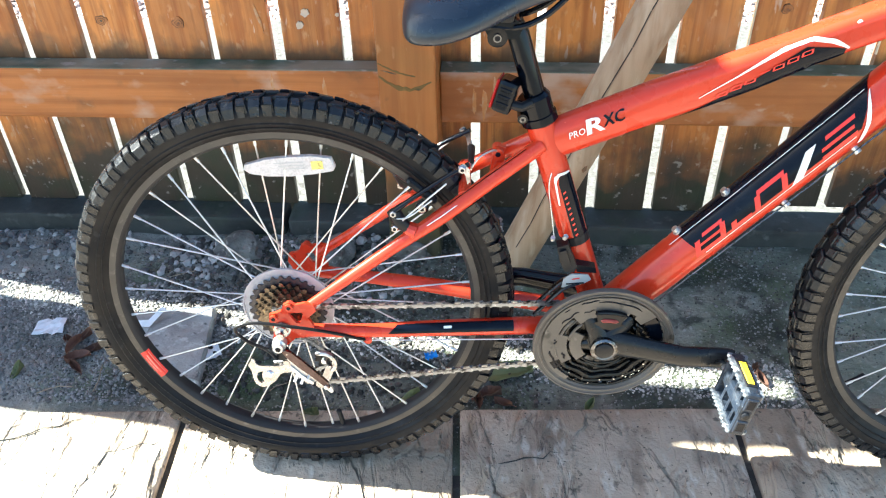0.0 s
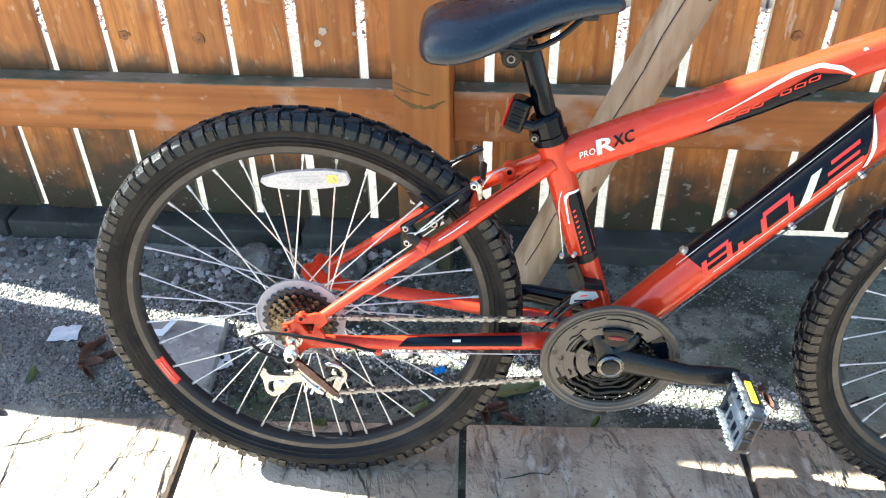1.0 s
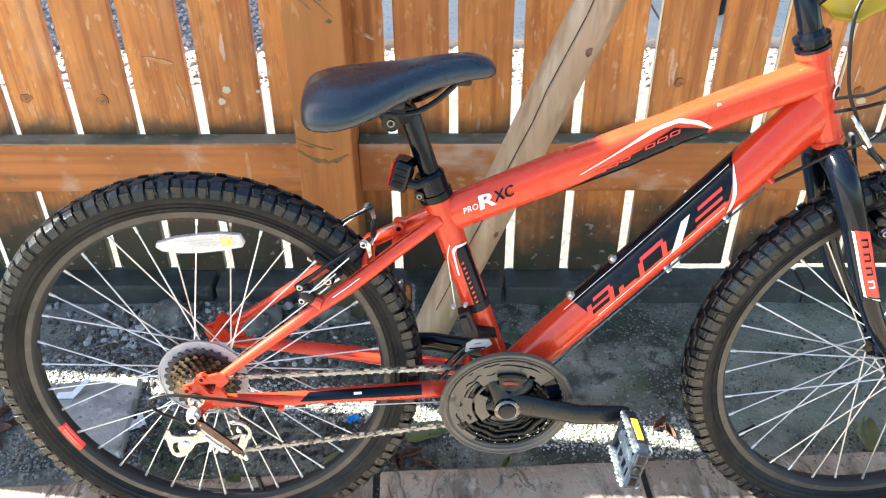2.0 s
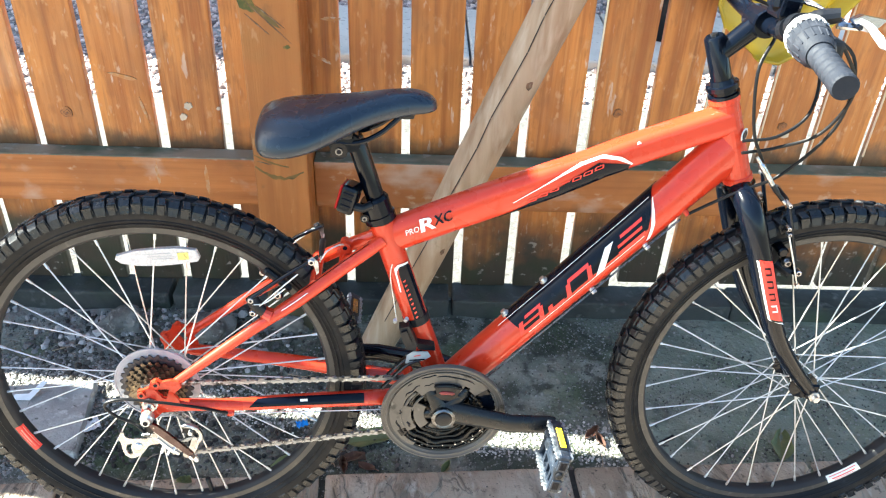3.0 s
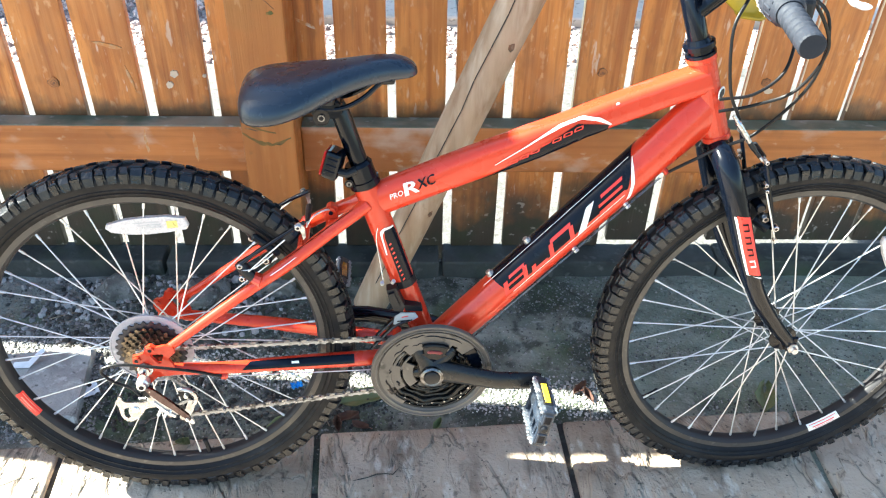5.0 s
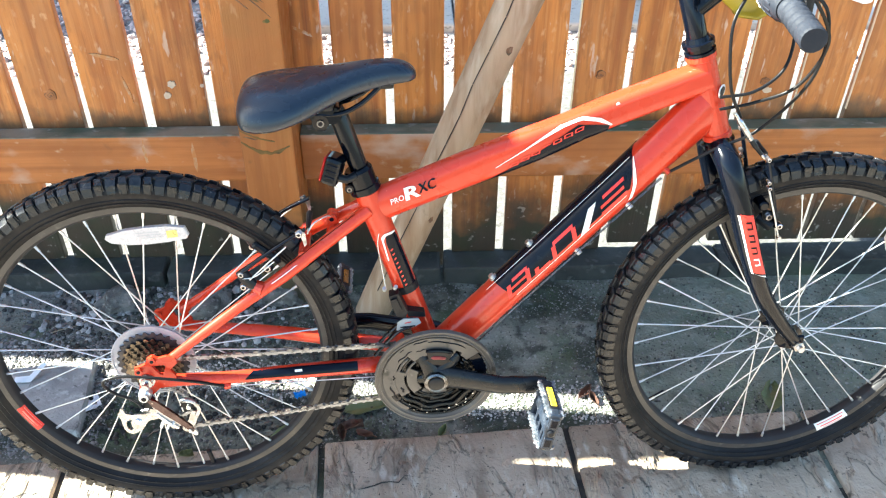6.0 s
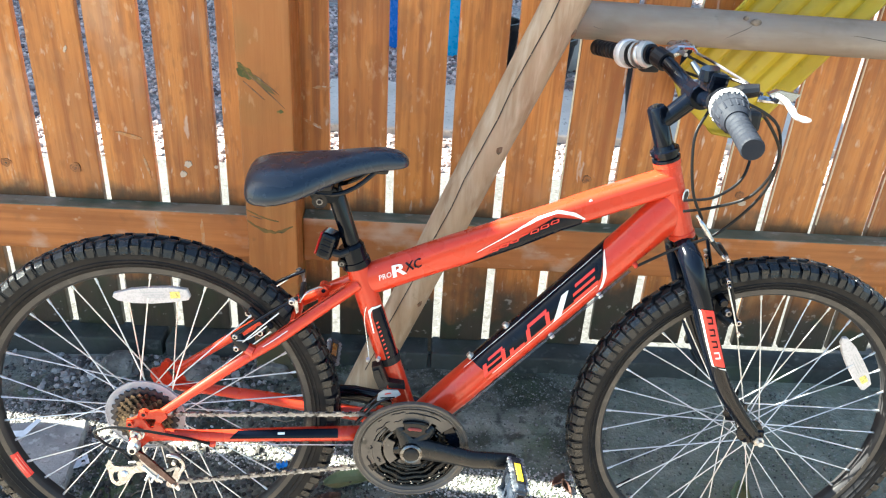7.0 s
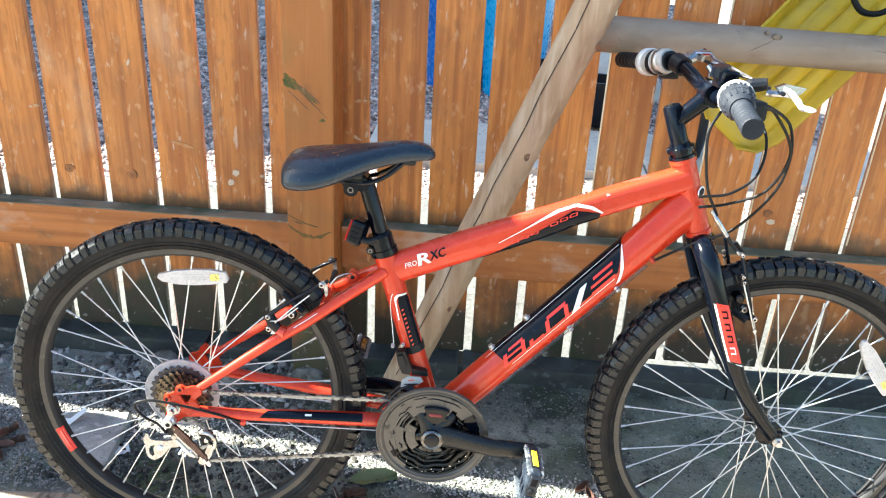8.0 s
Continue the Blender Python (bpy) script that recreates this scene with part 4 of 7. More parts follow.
for s in (1, -1):
    part("seat_stay", tube(curve_points([P(0.337, 0.243, 0.012 * s), P(0.275, 0.203, 0.030 * s), P(0.2154, 0.162, 0.045 * s), P(0.148, 0.115, 0.052 * s), P(0.028, 0.026, 0.063 * s)], 6), [0.0100] * 13 + [0.0096 - 0.0003 * k for k in range(12)], 14), M_RED, bike, "", True)
    part("chain_stay", tube(curve_points([P(0.420, -0.034, 0.014 * s), P(0.330, -0.029, 0.0265 * s), P(0.20, -0.018, 0.046 * s), P(0.11, -0.0125, 0.058 * s), P(0.030, -0.006, 0.065 * s)], 6), [0.0125] * 7 + [0.0125 - 0.00028 * k for k in range(12)] + [0.0092] * 6, 14), M_RED, bike, "", True)
    # drop-out plate with its window and eyelets
    outer = [(-0.014, 0.024), (-0.006, 0.026), (0.002, 0.030), (0.006, 0.040), (0.014, 0.044), (0.022, 0.040), (0.034, 0.043), (0.046, 0.040), (0.048, 0.030), (0.036, 0.018), (0.042, 0.006), (0.044, -0.014), (0.016, -0.016), (0.004, -0.028), (-0.008, -0.030), (-0.015, -0.018), (-0.011, 0.0), (-0.016, 0.012)]
    window = [(0.010, 0.0265), (0.031, 0.0275), (0.0245, 0.0095), (0.0195, 0.0100)]
    bm = bmesh.new()
    edges = []
    for loop in (outer, window):
        vs = [bm.verts.new(P(u, v, 0.065 * s)) for u, v in loop]
        edges += [bm.edges.new((vs[k], vs[(k + 1) % len(vs)])) for k in range(len(vs))]
    bmesh.ops.triangle_fill(bm, use_beauty=True, edges=edges)
    g = bmesh.ops.extrude_face_region(bm, geom=list(bm.faces))
    bmesh.ops.translate(bm, vec=(0, -0.005 * s, 0), verts=[e for e in g["geom"] if isinstance(e, bmesh.types.BMVert)])
    bmesh.ops.recalc_face_normals(bm, faces=bm.faces)
    d = part("drop_out", bm, M_RED, bike)
    for u, v in ((-0.009, 0.0185), (0.0135, 0.0375)):
        part("eyelet", tube([P(u, v, 0.063 * s), P(u, v, 0.0735 * s)], 0.0056, 14), M_RED, d)
        part("eyelet_hole", tube([P(u, v, 0.073 * s), P(u, v, 0.0742 * s)], 0.0027, 10), M_DECAL_BLACK, d)
# bridges between the stays
part("seat_stay_bridge", tube([P(0.243, 0.187, 0.04), P(0.243, 0.187, -0.04)], 0.008, 12), M_RED, bike)
part("chain_stay_bridge", tube([P(0.375, -0.022, 0.030), P(0.375, -0.022, -0.030)], 0.008, 12), M_RED, bike)

# fork, headset, stem, bars
fork = part("fork_crown", tube([P(0.8215, 0.336), P(0.826, 0.322), P(0.829, 0.312)], [0.0195, 0.0205, 0.0150], 20), M_BLACK, bike, "gloss black steel fork crown", True)
for s in (1, -1):
    pts = curve_points([P(0.8245, 0.325, 0.006 * s), P(0.826, 0.319, 0.028 * s), P(0.833, 0.300, 0.047 * s), P(0.856, 0.240, 0.056 * s), P(0.884, 0.168, 0.059 * s), P(0.915, 0.102, 0.058 * s), P(0.955, 0.045, 0.056 * s), P(0.990, 0.004, 0.055 * s)], 6)
    if s > 0:
        FB, FBR = pts[12:], [0.0175 - 0.0072 * (max(0, i - 12) / 30) ** 1.3 for i in range(12, 43)]
    part("fork_blade", tube(pts, [0.0175 - 0.0072 * (max(0, i - 12) / 30) ** 1.3 for i in range(43)], 16), M_BLACK, bike, "", True)
    part("fork_end", set_at(box(0.978, 1.006, -0.059 if s > 0 else 0.053, -0.053 if s > 0 else 0.059, -0.012, 0.014, 0.003), 0.992, 0.0, 0.056 * s), M_BLACK, bike)
    nut = lathe([(0.009, 0.0), (0.009, 0.008), (0.005, 0.009), (0.005, 0.016)], 6, closed=False)
    bmesh.ops.transform(nut, matrix=Matrix.Translation(P(0.995, -0.002, 0.059 * s)) @ (Matrix.Rotation(math.pi, 4, "Z") if s > 0 else Matrix()), verts=nut.verts)
    part("axle_nut", nut, M_CHROME, bike)
    nut = lathe([(0.012, 0.0), (0.012, 0.002), (0.009, 0.002), (0.009, 0.009), (0.005, 0.010), (0.005, 0.018)], 8, closed=False)
    bmesh.ops.transform(nut, matrix=Matrix.Translation(P(0, 0, 0.070 * s)) @ (Matrix.Rotation(math.pi, 4, "Z") if s > 0 else Matrix()), verts=nut.verts)
    part("axle_nut", nut, M_CHROME, bike)
HA = (HT[1] - HT[0]).normalized()
part("headset", tube([HT[1] + HA * d for d in (0, 0.004, 0.005, 0.010, 0.011, 0.017, 0.018, 0.024)], [0.021, 0.021, 0.018, 0.018, 0.0215, 0.0215, 0.017, 0.015], 24), M_BLACK, bike)
part("headset", tube([HT[0] - HA * d for d in (0, 0.006, 0.007, 0.014)], [0.020, 0.020, 0.023, 0.022], 24), M_BLACK, bike)
QT = HT[1] + HA * 0.083
stem = part("stem", tube([HT[1] + HA * 0.02, QT - HA * 0.003, QT], [0.0138, 0.0138, 0.0115], 18), M_BLACK, bike, "gloss black quill stem", True)
BC = P(0.803, 0.552)
tube_ = tube([QT - HA * 0.026, BC], [0.0125, 0.0145], 16)
part("stem_arm", tube_, M_BLACK, stem, "", True)
part("bar_clamp", lathe([(0.0175, -0.022), (0.0185, -0.018), (0.0185, 0.018), (0.0175, 0.022)], 20, centre=BC, closed=False), M_BLACK, stem)
part("stem_bolt", tube([QT, QT + HA * 0.003], 0.005, 6), M_BOLT, stem)
BAR = curve_points([P(0.7225, 0.551, -0.285), P(0.752, 0.568, -0.165), P(0.775, 0.578, -0.115), P(0.800, 0.556, -0.055), P(0.803, 0.552, 0.0), P(0.806, 0.556, 0.055), P(0.798, 0.578, 0.115), P(0.786, 0.577, 0.165), P(0.769, 0.570, 0.285)], 6)
bar = part("handlebar", tube(BAR, 0.0111, 14), M_BLACK, bike, "black riser handlebar", True)


# ---- decals on the tubes ----
def tube_point(pts, radii, length, ang, lift):
    """A place on a tube: metres along it, degrees up from its chain side, lift off its skin."""
    for i in range(len(pts) - 1):
        seg = (pts[i + 1] - pts[i]).length
        if length <= seg or i == len(pts) - 2:
            break
        length -= seg
    d = (pts[i + 1] - pts[i]).normalized()
    k = length / seg
    r = radii[i] + (radii[min(i + 1, len(radii) - 1)] - radii[i]) * k
    up = Vector((-d.z, 0, d.x))
    if up.z < 0:
        up = -up
    out = Vector((0, -1, 0))
    out = (out - d * out.dot(d)).normalized()
    a = radians(ang)
    q = TT_Q[i] if pts is TT else DT_Q[i] + (DT_Q[i + 1] - DT_Q[i]) * k if pts is DT else 1.0
    f = squared(a, TT_N[i]) if pts is TT else 1.0
    return pts[i] + d * length + (r * f + lift) * math.cos(a) * out + (r * f * q + lift) * math.sin(a) * up


def decal(name, pts, radii, low, high, material, parent, label="", lift=0.0008, n=10, m=4):
    """A film on a tube between two lines of (metres along, degrees)."""
    def along(line, t):
        t *= len(line) - 1
        i = min(int(t), len(line) - 2)
        f = t - i
        return [line[i][q] + (line[i + 1][q] - line[i][q]) * f for q in (0, 1)]
    bm = bmesh.new()
    n = max(n, (len(low) - 1) * 4)
    g = []
    for i in range(n + 1):
        a, b = along(low, i / n), along(high, i / n)
        g.append([bm.verts.new(tube_point(pts, radii, a[0] + (b[0] - a[0]) * j / m, a[1] + (b[1] - a[1]) * j / m, lift)) for j in range(m + 1)])
    for i in range(n):
        for j in range(m):
            bm.faces.new((g[i][j], g[i + 1][j], g[i + 1][j + 1], g[i][j + 1]))
    return part(name, bm, material, parent, label, True)


def lettering(name, text, pts, radii, start, base, width, height, material, parent, label, lean=0.25):
    """Flat letters laid round a tube; height in degrees."""
    cu = bpy.data.curves.new("letters", "FONT")
    cu.body, cu.size, cu.resolution_u = text, 1.0, 2
    ob = bpy.data.objects.new("letters", cu)
    scene.collection.objects.link(ob)
    bpy.context.view_layer.update()
    me = bpy.data.meshes.new_from_object(ob.evaluated_get(bpy.context.evaluated_depsgraph_get()))
    bpy.data.objects.remove(ob)
    bm = bmesh.new()
    bm.from_mesh(me)
    xs = [v.co.x for v in bm.verts]
    ys = [v.co.y for v in bm.verts]
    for v in bm.verts:
        h = (v.co.y - min(ys)) / (max(ys) - min(ys))
        v.co = tube_point(pts, radii, start + width * (v.co.x - min(xs)) / (max(xs) - min(xs)) + lean * h * radians(height) * 0.025, base + height * h, 0.0016)
    return part(name, bm, material, parent, label)


# down tube: black panel, red and white block marks, white sweep
decal("panel", DT, DT_R, [(0.166, 0), (0.40, 0), (0.418, 28), (0.432, 60), (0.452, 128)], [(0.150, 130), (0.25, 130), (0.35, 130), (0.40, 130), (0.4525, 130)], M_DECAL_BLACK, down_tube, "gloss black panel on the down tube", n=24, m=10)
MARK_LEAN = 0.014


def stroke(l0, l1, a0, a1, material, label):
    """One bar of a slanted block mark on the down tube, between two lengths and two angles."""
    k0, k1 = (a0 - 7) / 42, (a1 - 7) / 42
    decal("mark", DT, DT_R, [(l0 + MARK_LEAN * k0, a0), (l1 + MARK_LEAN * k0, a0)], [(l0 + MARK_LEAN * k1, a1), (l1 + MARK_LEAN * k1, a1)], material, down_tube, label, 0.0014, 6, 4)


for l0, l1, a0, a1 in ((0.160, 0.207, -4, 4), (0.166, 0.207, 14, 20), (0.172, 0.203, 30, 38), (0.160, 0.168, 4, 30), (0.199, 0.207, 4, 30),
                       (0.216, 0.246, -4, 4), (0.216, 0.224, 4, 14),
                       (0.252, 0.260, -4, 28), (0.292, 0.300, -4, 28), (0.256, 0.296, 28, 38),
                       (0.349, 0.397, -4, 4), (0.349, 0.393, 13, 20), (0.355, 0.395, 30, 38)):
    stroke(l0, l1, a0, a1, M_DECAL_RED, "red block mark")
decal("mark", DT, DT_R, [(0.300, -8), (0.316, -8)], [(0.338, 38), (0.353, 38)], M_WHITE, down_tube, "white block mark", 0.0014, 4, 8)
decal("sweep", DT, DT_R, [(0.385, -28), (0.405, 0), (0.420, 30), (0.434, 60)], [(0.392, -29), (0.412, -1), (0.425, 30), (0.435, 60)], M_WHITE, down_tube, "white sweeping line", 0.0014, 16, 2)
decal("edge_line", DT, DT_R, [(0.17, -9), (0.39, -9)], [(0.17, -7.5), (0.39, -7.5)], M_WHITE, down_tube, "thin white line", 0.0013, 10, 1)
decal("edge_line", DT, DT_R, [(0.14, 66), (0.43, 66)], [(0.14, 68), (0.43, 68)], M_WHITE, down_tube, "thin white line", 0.0013, 20, 1)
# top tube: letters, dark wedge, white sweep
lettering("lettering", "PRO", TT, TT_R, 0.031, -2, 0.020, 17, M_WHITE, top_tube, "small white letters")
lettering("lettering", "R", TT, TT_R, 0.052, -8, 0.021, 40, M_WHITE, top_tube, "large white letter")
for o in (0.0, 0.0007, 0.0014):
    lettering("lettering", "XC", TT, TT_R, 0.0735 + o, -2 + o * 700, 0.025, 30, M_DECAL_BLACK, top_tube, "black letters")
    lettering("lettering", "R", TT, TT_R, 0.0528 + o * 1.4, -8, 0.020, 38, M_WHITE, top_tube, "large white letter")
decal("wedge", TT, TT_R, [(0.140, -62), (0.198, -80), (0.252, -88), (0.302, -80), (0.346, -50)], [(0.160, -54), (0.208, -32), (0.258, -12), (0.312, 22), (0.351, -27)], M_DECAL_BLACK, top_tube, "black wedge under the tube", n=24, m=6)
decal("sweep", TT, TT_R, [(0.186, -14), (0.226, 4), (0.260, 20), (0.292, 32), (0.318, 33), (0.337, 6), (0.353, -29)], [(0.186, -12), (0.225, 7), (0.258, 26), (0.289, 42), (0.321, 43), (0.343, 14), (0.355, -26)], M_WHITE, top_tube, "white sweeping line", 0.0014, 28, 2)
# outlined block marks on the wedge
for k in range(7):
    l, a = 0.204 + 0.0165 * k, -29 + 4.3 * k
    h = 8 + 0.6 * k
    for l0, l1, a0, a1 in ((0.0, 0.0115, 0, 2.6), (0.002, 0.0135, h, h + 2.6), (0.0, 0.0022, 0, h), (0.0108, 0.0130, 0, h)):
        if (k + round(a0)) % 4 == 3:
            continue
        o = 0.002 * a1 / h
        decal("mark", TT, TT_R, [(l + l0, a + a0), (l + l1, a + a0)], [(l + l0 + o, a + a1), (l + l1 + o, a + a1)], M_DECAL_RED, top_tube, "small red mark", 0.0017, 3, 2)
# seat tube and chain stay panels
STR = [0.0186, 0.0186, 0.0186]
decal("panel", ST, STR, [(0.134, -2), (0.225, 2), (0.236, 10)], [(0.134, 64), (0.226, 68), (0.234, 64)], M_DECAL_BLACK, seat_tube, "black panel on the seat tube", n=14, m=8)
decal("edge_line", ST, STR, [(0.196, -20), (0.236, -10), (0.2405, 10), (0.237, 62)], [(0.196, -14), (0.230, -4), (0.2365, 12), (0.2345, 62)], M_WHITE, seat_tube, "white line", 0.0013, 16, 2)
for k in range(9):
    decal("mark", ST, STR, [(0.146 + 0.0080 * k, 8), (0.1485 + 0.0080 * k, 8)], [(0.1475 + 0.0080 * k, 19), (0.1500 + 0.0080 * k, 19)], M_DECAL_RED, seat_tube, "small red mark", 0.0014, 3, 3)
CS = [P(0.420, -0.034, 0.014), P(0.330, -0.029, 0.0265), P(0.20, -0.018, 0.046), P(0.11, -0.0125, 0.058), P(0.030, -0.006, 0.065)]
CSR = [0.0125, 0.0123, 0.0109, 0.0092, 0.0092]
decal("panel", CS, CSR, [(0.115, 4), (0.285, 4)], [(0.115, 76), (0.272, 76)], M_DECAL_BLACK, bike, "black film on the chain stay", lift=0.0010, n=24, m=8)
decal("panel_mark", CS, CSR, [(0.200, 34), (0.211, 34)], [(0.200, 50), (0.211, 50)], M_WHITE, bike, "tiny pale mark", 0.0018, 4, 3)
SS = [P(0.337, 0.243, 0.012), P(0.275, 0.203, 0.030), P(0.2154, 0.162, 0.045), P(0.148, 0.115, 0.052)]
decal("stay_line", SS, [0.0100] * 4, [(0.126, 20), (0.170, 20)], [(0.129, 26), (0.172, 26)], M_WHITE, bike, "white line on the seat stay", 0.0010, 12, 2)
decal("stay_line", SS, [0.0100] * 4, [(0.020, 60), (0.140, 60)], [(0.020, 66), (0.140, 66)], M_DECAL_BLACK, bike, "dark line on the seat stay", 0.0010, 14, 2)
decal("fork_decal", FB, FBR, [(0.056, -22), (0.157, -22)], [(0.066, 44), (0.170, 44)], M_DECAL_RED, bike, "red and white film on the fork blade", n=18, m=10)
decal("fork_edge", FB, FBR, [(0.056, -34), (0.157, -34), (0.172, 40)], [(0.058, -24), (0.158, -24), (0.176, 42)], M_WHITE, bike, "white line on the fork blade", 0.0012, 18, 2)
for k in range(4):
    l = 0.070 + 0.021 * k
    c = M_WHITE if k == 3 else M_DECAL_BLACK
    decal("fork_mark", FB, FBR, [(l, -6), (l + 0.003, -6)], [(l + 0.003, 22), (l + 0.006, 22)], c, bike, "slim block mark on the fork blade", 0.0014, 2, 5)
    decal("fork_mark", FB, FBR, [(l + 0.010, -6), (l + 0.013, -6)], [(l + 0.013, 22), (l + 0.016, 22)], c, bike, "slim block mark on the fork blade", 0.0014, 2, 5)
    decal("fork_mark", FB, FBR, [(l + 0.003, 17), (l + 0.013, 17)], [(l + 0.003, 22), (l + 0.013, 22)], c, bike, "slim block mark on the fork blade", 0.0014, 3, 2)
# bottle bolts
for l in (0.158, 0.236):
    p0, p1 = tube_point(DT, DT_R, l, 90, -0.002), tube_point(DT, DT_R, l, 90, 0.007)
    b = part("bottle_bolt", tube([p0, p0.lerp(p1, 0.45), p0.lerp(p1, 0.46), p1], [0.0065, 0.0065, 0.0045, 0.0045], 12), M_STEEL, bike)

def plate_at(points, w0, w1):
    """A flat plate from an outline, between two offsets."""
    bm = bmesh.new()
    f = bm.faces.new([bm.verts.new(P(u, v, w0)) for u, v in points])
    g = bmesh.ops.extrude_face_region(bm, geom=[f])
    bmesh.ops.translate(bm, vec=(0, w0 - w1, 0), verts=[e for e in g["geom"] if isinstance(e, bmesh.types.BMVert)])
    bmesh.ops.recalc_face_normals(bm, faces=bm.faces)
    return bm


# ---- seat ----
part("seat_clamp", tube([P(0.3345, 0.267), P(0.334, 0.269), P(0.331, 0.278), P(0.3308, 0.279), P(0.327, 0.291), P(0.3245, 0.300), P(0.323, 0.304)], [0.0195, 0.0225, 0.0225, 0.0205, 0.0205, 0.0205, 0.0175], 24), M_BLACK, bike, "black seat clamp collar")
part("clamp_ear", tube([P(0.312, 0.279, -0.010), P(0.312, 0.279, 0.018)], 0.0062, 14), M_BLACK, bike)
part("clamp_bolt", tube([P(0.312, 0.279, 0.017), P(0.312, 0.279, 0.0195)], 0.0038, 10), M_BOLT, bike)
part("bolt_socket", tube([P(0.312, 0.279, 0.019), P(0.312, 0.279, 0.0199)], 0.0020, 6), M_DECAL_BLACK, bike)
post_ = part("seat_post", tube([P(0.330, 0.29), P(0.3045, 0.378), P(0.300, 0.392)], [0.0132, 0.0132, 0.0105], 18), M_BLACK, bike, "black steel seat post", True)
part("post_clamp", lathe([(0.012, -0.020), (0.0135, -0.014), (0.0135, 0.014), (0.012, 0.020)], 16, centre=P(0.296, 0.388), closed=False), M_BLACK, post_)
part("post_clamp_bolt", tube([P(0.281, 0.381, 0.0235), P(0.281, 0.381, 0.0265)], 0.0050, 8), M_BOLT, post_)
part("bolt_socket", tube([P(0.281, 0.381, 0.026), P(0.281, 0.381, 0.0269)], 0.0032, 8), M_DECAL_BLACK, post_)
part("post_clamp_ear", tube([P(0.281, 0.381, -0.024), P(0.281, 0.381, 0.024)], 0.0115, 16), M_BLACK, post_)
part("post_clamp_plate", plate_at([(0.262, 0.398), (0.270, 0.384), (0.276, 0.370), (0.286, 0.370), (0.292, 0.378), (0.300, 0.398)], 0.018, 0.0235), M_BLACK, post_)
for s in (1, -1):
    part("saddle_rail", tube(curve_points([P(0.205, 0.408, 0.035 * s), P(0.245, 0.396, 0.024 * s), P(0.30, 0.391, 0.020 * s), P(0.330, 0.401, 0.017 * s), P(0.352, 0.418, 0.014 * s), P(0.368, 0.434, 0.010 * s)], 5), 0.0036, 8), M_BLACK, post_)
SECT = [(0.1775, 0.034, 0.420, 0.404, 0.398), (0.1800, 0.052, 0.431, 0.399, 0.391), (0.188, 0.064, 0.438, 0.395, 0.386), (0.205, 0.071, 0.441, 0.395, 0.385), (0.225, 0.074, 0.442, 0.397, 0.386), (0.250, 0.070, 0.442, 0.402, 0.391), (0.275, 0.058, 0.444, 0.409, 0.397),
        (0.300, 0.043, 0.446, 0.417, 0.405), (0.325, 0.032, 0.449, 0.424, 0.412), (0.350, 0.026, 0.451, 0.428, 0.416), (0.375, 0.023, 0.451, 0.431, 0.420), (0.393, 0.020, 0.447, 0.430, 0.421), (0.403, 0.014, 0.440, 0.429, 0.423), (0.4065, 0.006, 0.433, 0.428, 0.425)]
SECT = [(u, hw, top - 0.011 * (1 - q) + 0.005 * q, edge - 0.003 * (1 - q) + 0.007 * q, low - 0.002 * (1 - q) + 0.008 * q) for u, hw, top, edge, low in SECT for q in [min(1.0, max(0.0, (u - 0.18) / 0.19))]]
bm = bmesh.new()
rings = []
for u, hw, top, edge, low in SECT:
    ring = []
    for k in range(24):
        a = 2 * math.pi * k / 24
        c, s_ = math.cos(a), math.sin(a)
        y = hw * math.copysign(abs(c) ** 0.75, c)
        z = edge + (top - edge) * abs(s_) ** 0.85 if s_ >= 0 else edge - (edge - low) * min(1.0, abs(s_) ** 0.35 * 1.0)
        if s_ < 0:
            y *= 1.0 - 0.10 * abs(s_)
        ring.append(bm.verts.new(P(u, z, -y)))
    rings.append(ring)
for r, s in zip(rings, rings[1:]):
    for k in range(24):
        bm.faces.new((r[k], r[(k + 1) % 24], s[(k + 1) % 24], s[k]))
bm.faces.new(rings[0]), bm.faces.new(rings[-1])
bmesh.ops.recalc_face_normals(bm, faces=bm.faces)
sad = part("saddle", bm, M_SADDLE, bike, "padded blue-black vinyl saddle with scuffed nose", True)
sub = sad.modifiers.new("soft", "SUBSURF")
sub.levels = sub.render_levels = 2
part("saddle_nose_mount", set_at(box(0.352, 0.378, -0.013, 0.013, 0.419, 0.436, 0.005, 2), 0.365, 0.428), M_PLASTIC, sad)
part("saddle_base", set_at(box(0.215, 0.30, -0.030, 0.030, 0.397, 0.410, 0.005, 2), 0.257, 0.403), M_PLASTIC, sad)
# rear light on the post
lamp = part("rear_light", box(-0.013, 0.013, -0.019, 0.019, -0.023, 0.023, 0.006, 2), M_BLACK, bike, "small glossy black rear light with a dark red lens")
lamp.matrix_basis = Matrix.Translation(P(0.293, 0.309, 0.012)) @ Matrix.Rotation(radians(17), 4, "Y") @ Matrix.Rotation(radians(-14), 4, "Z") @ Matrix.Scale(0.88, 4)
part("lens", box(-0.0165, -0.0125, -0.0175, 0.0175, -0.0215, 0.0215, 0.002, 1), surface("red_lamp_lens", (0.36, 0.012, 0.014), 0.2, coat=0.2, shift=False), lamp)
for z in (-0.012, -0.002, 0.008):
    part("rib", box(-0.009, 0.009, -0.0205, -0.0185, z, z + 0.005, 0.001), M_BLACK, lamp)
part("light_bracket", tube([P(0.292, 0.300, 0.018), P(0.310, 0.296, 0.020), P(0.322, 0.300, 0.016)], 0.006, 10), M_PLASTIC, bike)

# ---- cranks and chain ----
BBC = P(0.427, -0.032)


def at(u, v, w):
    return Matrix.Translation(P(u, v, w))


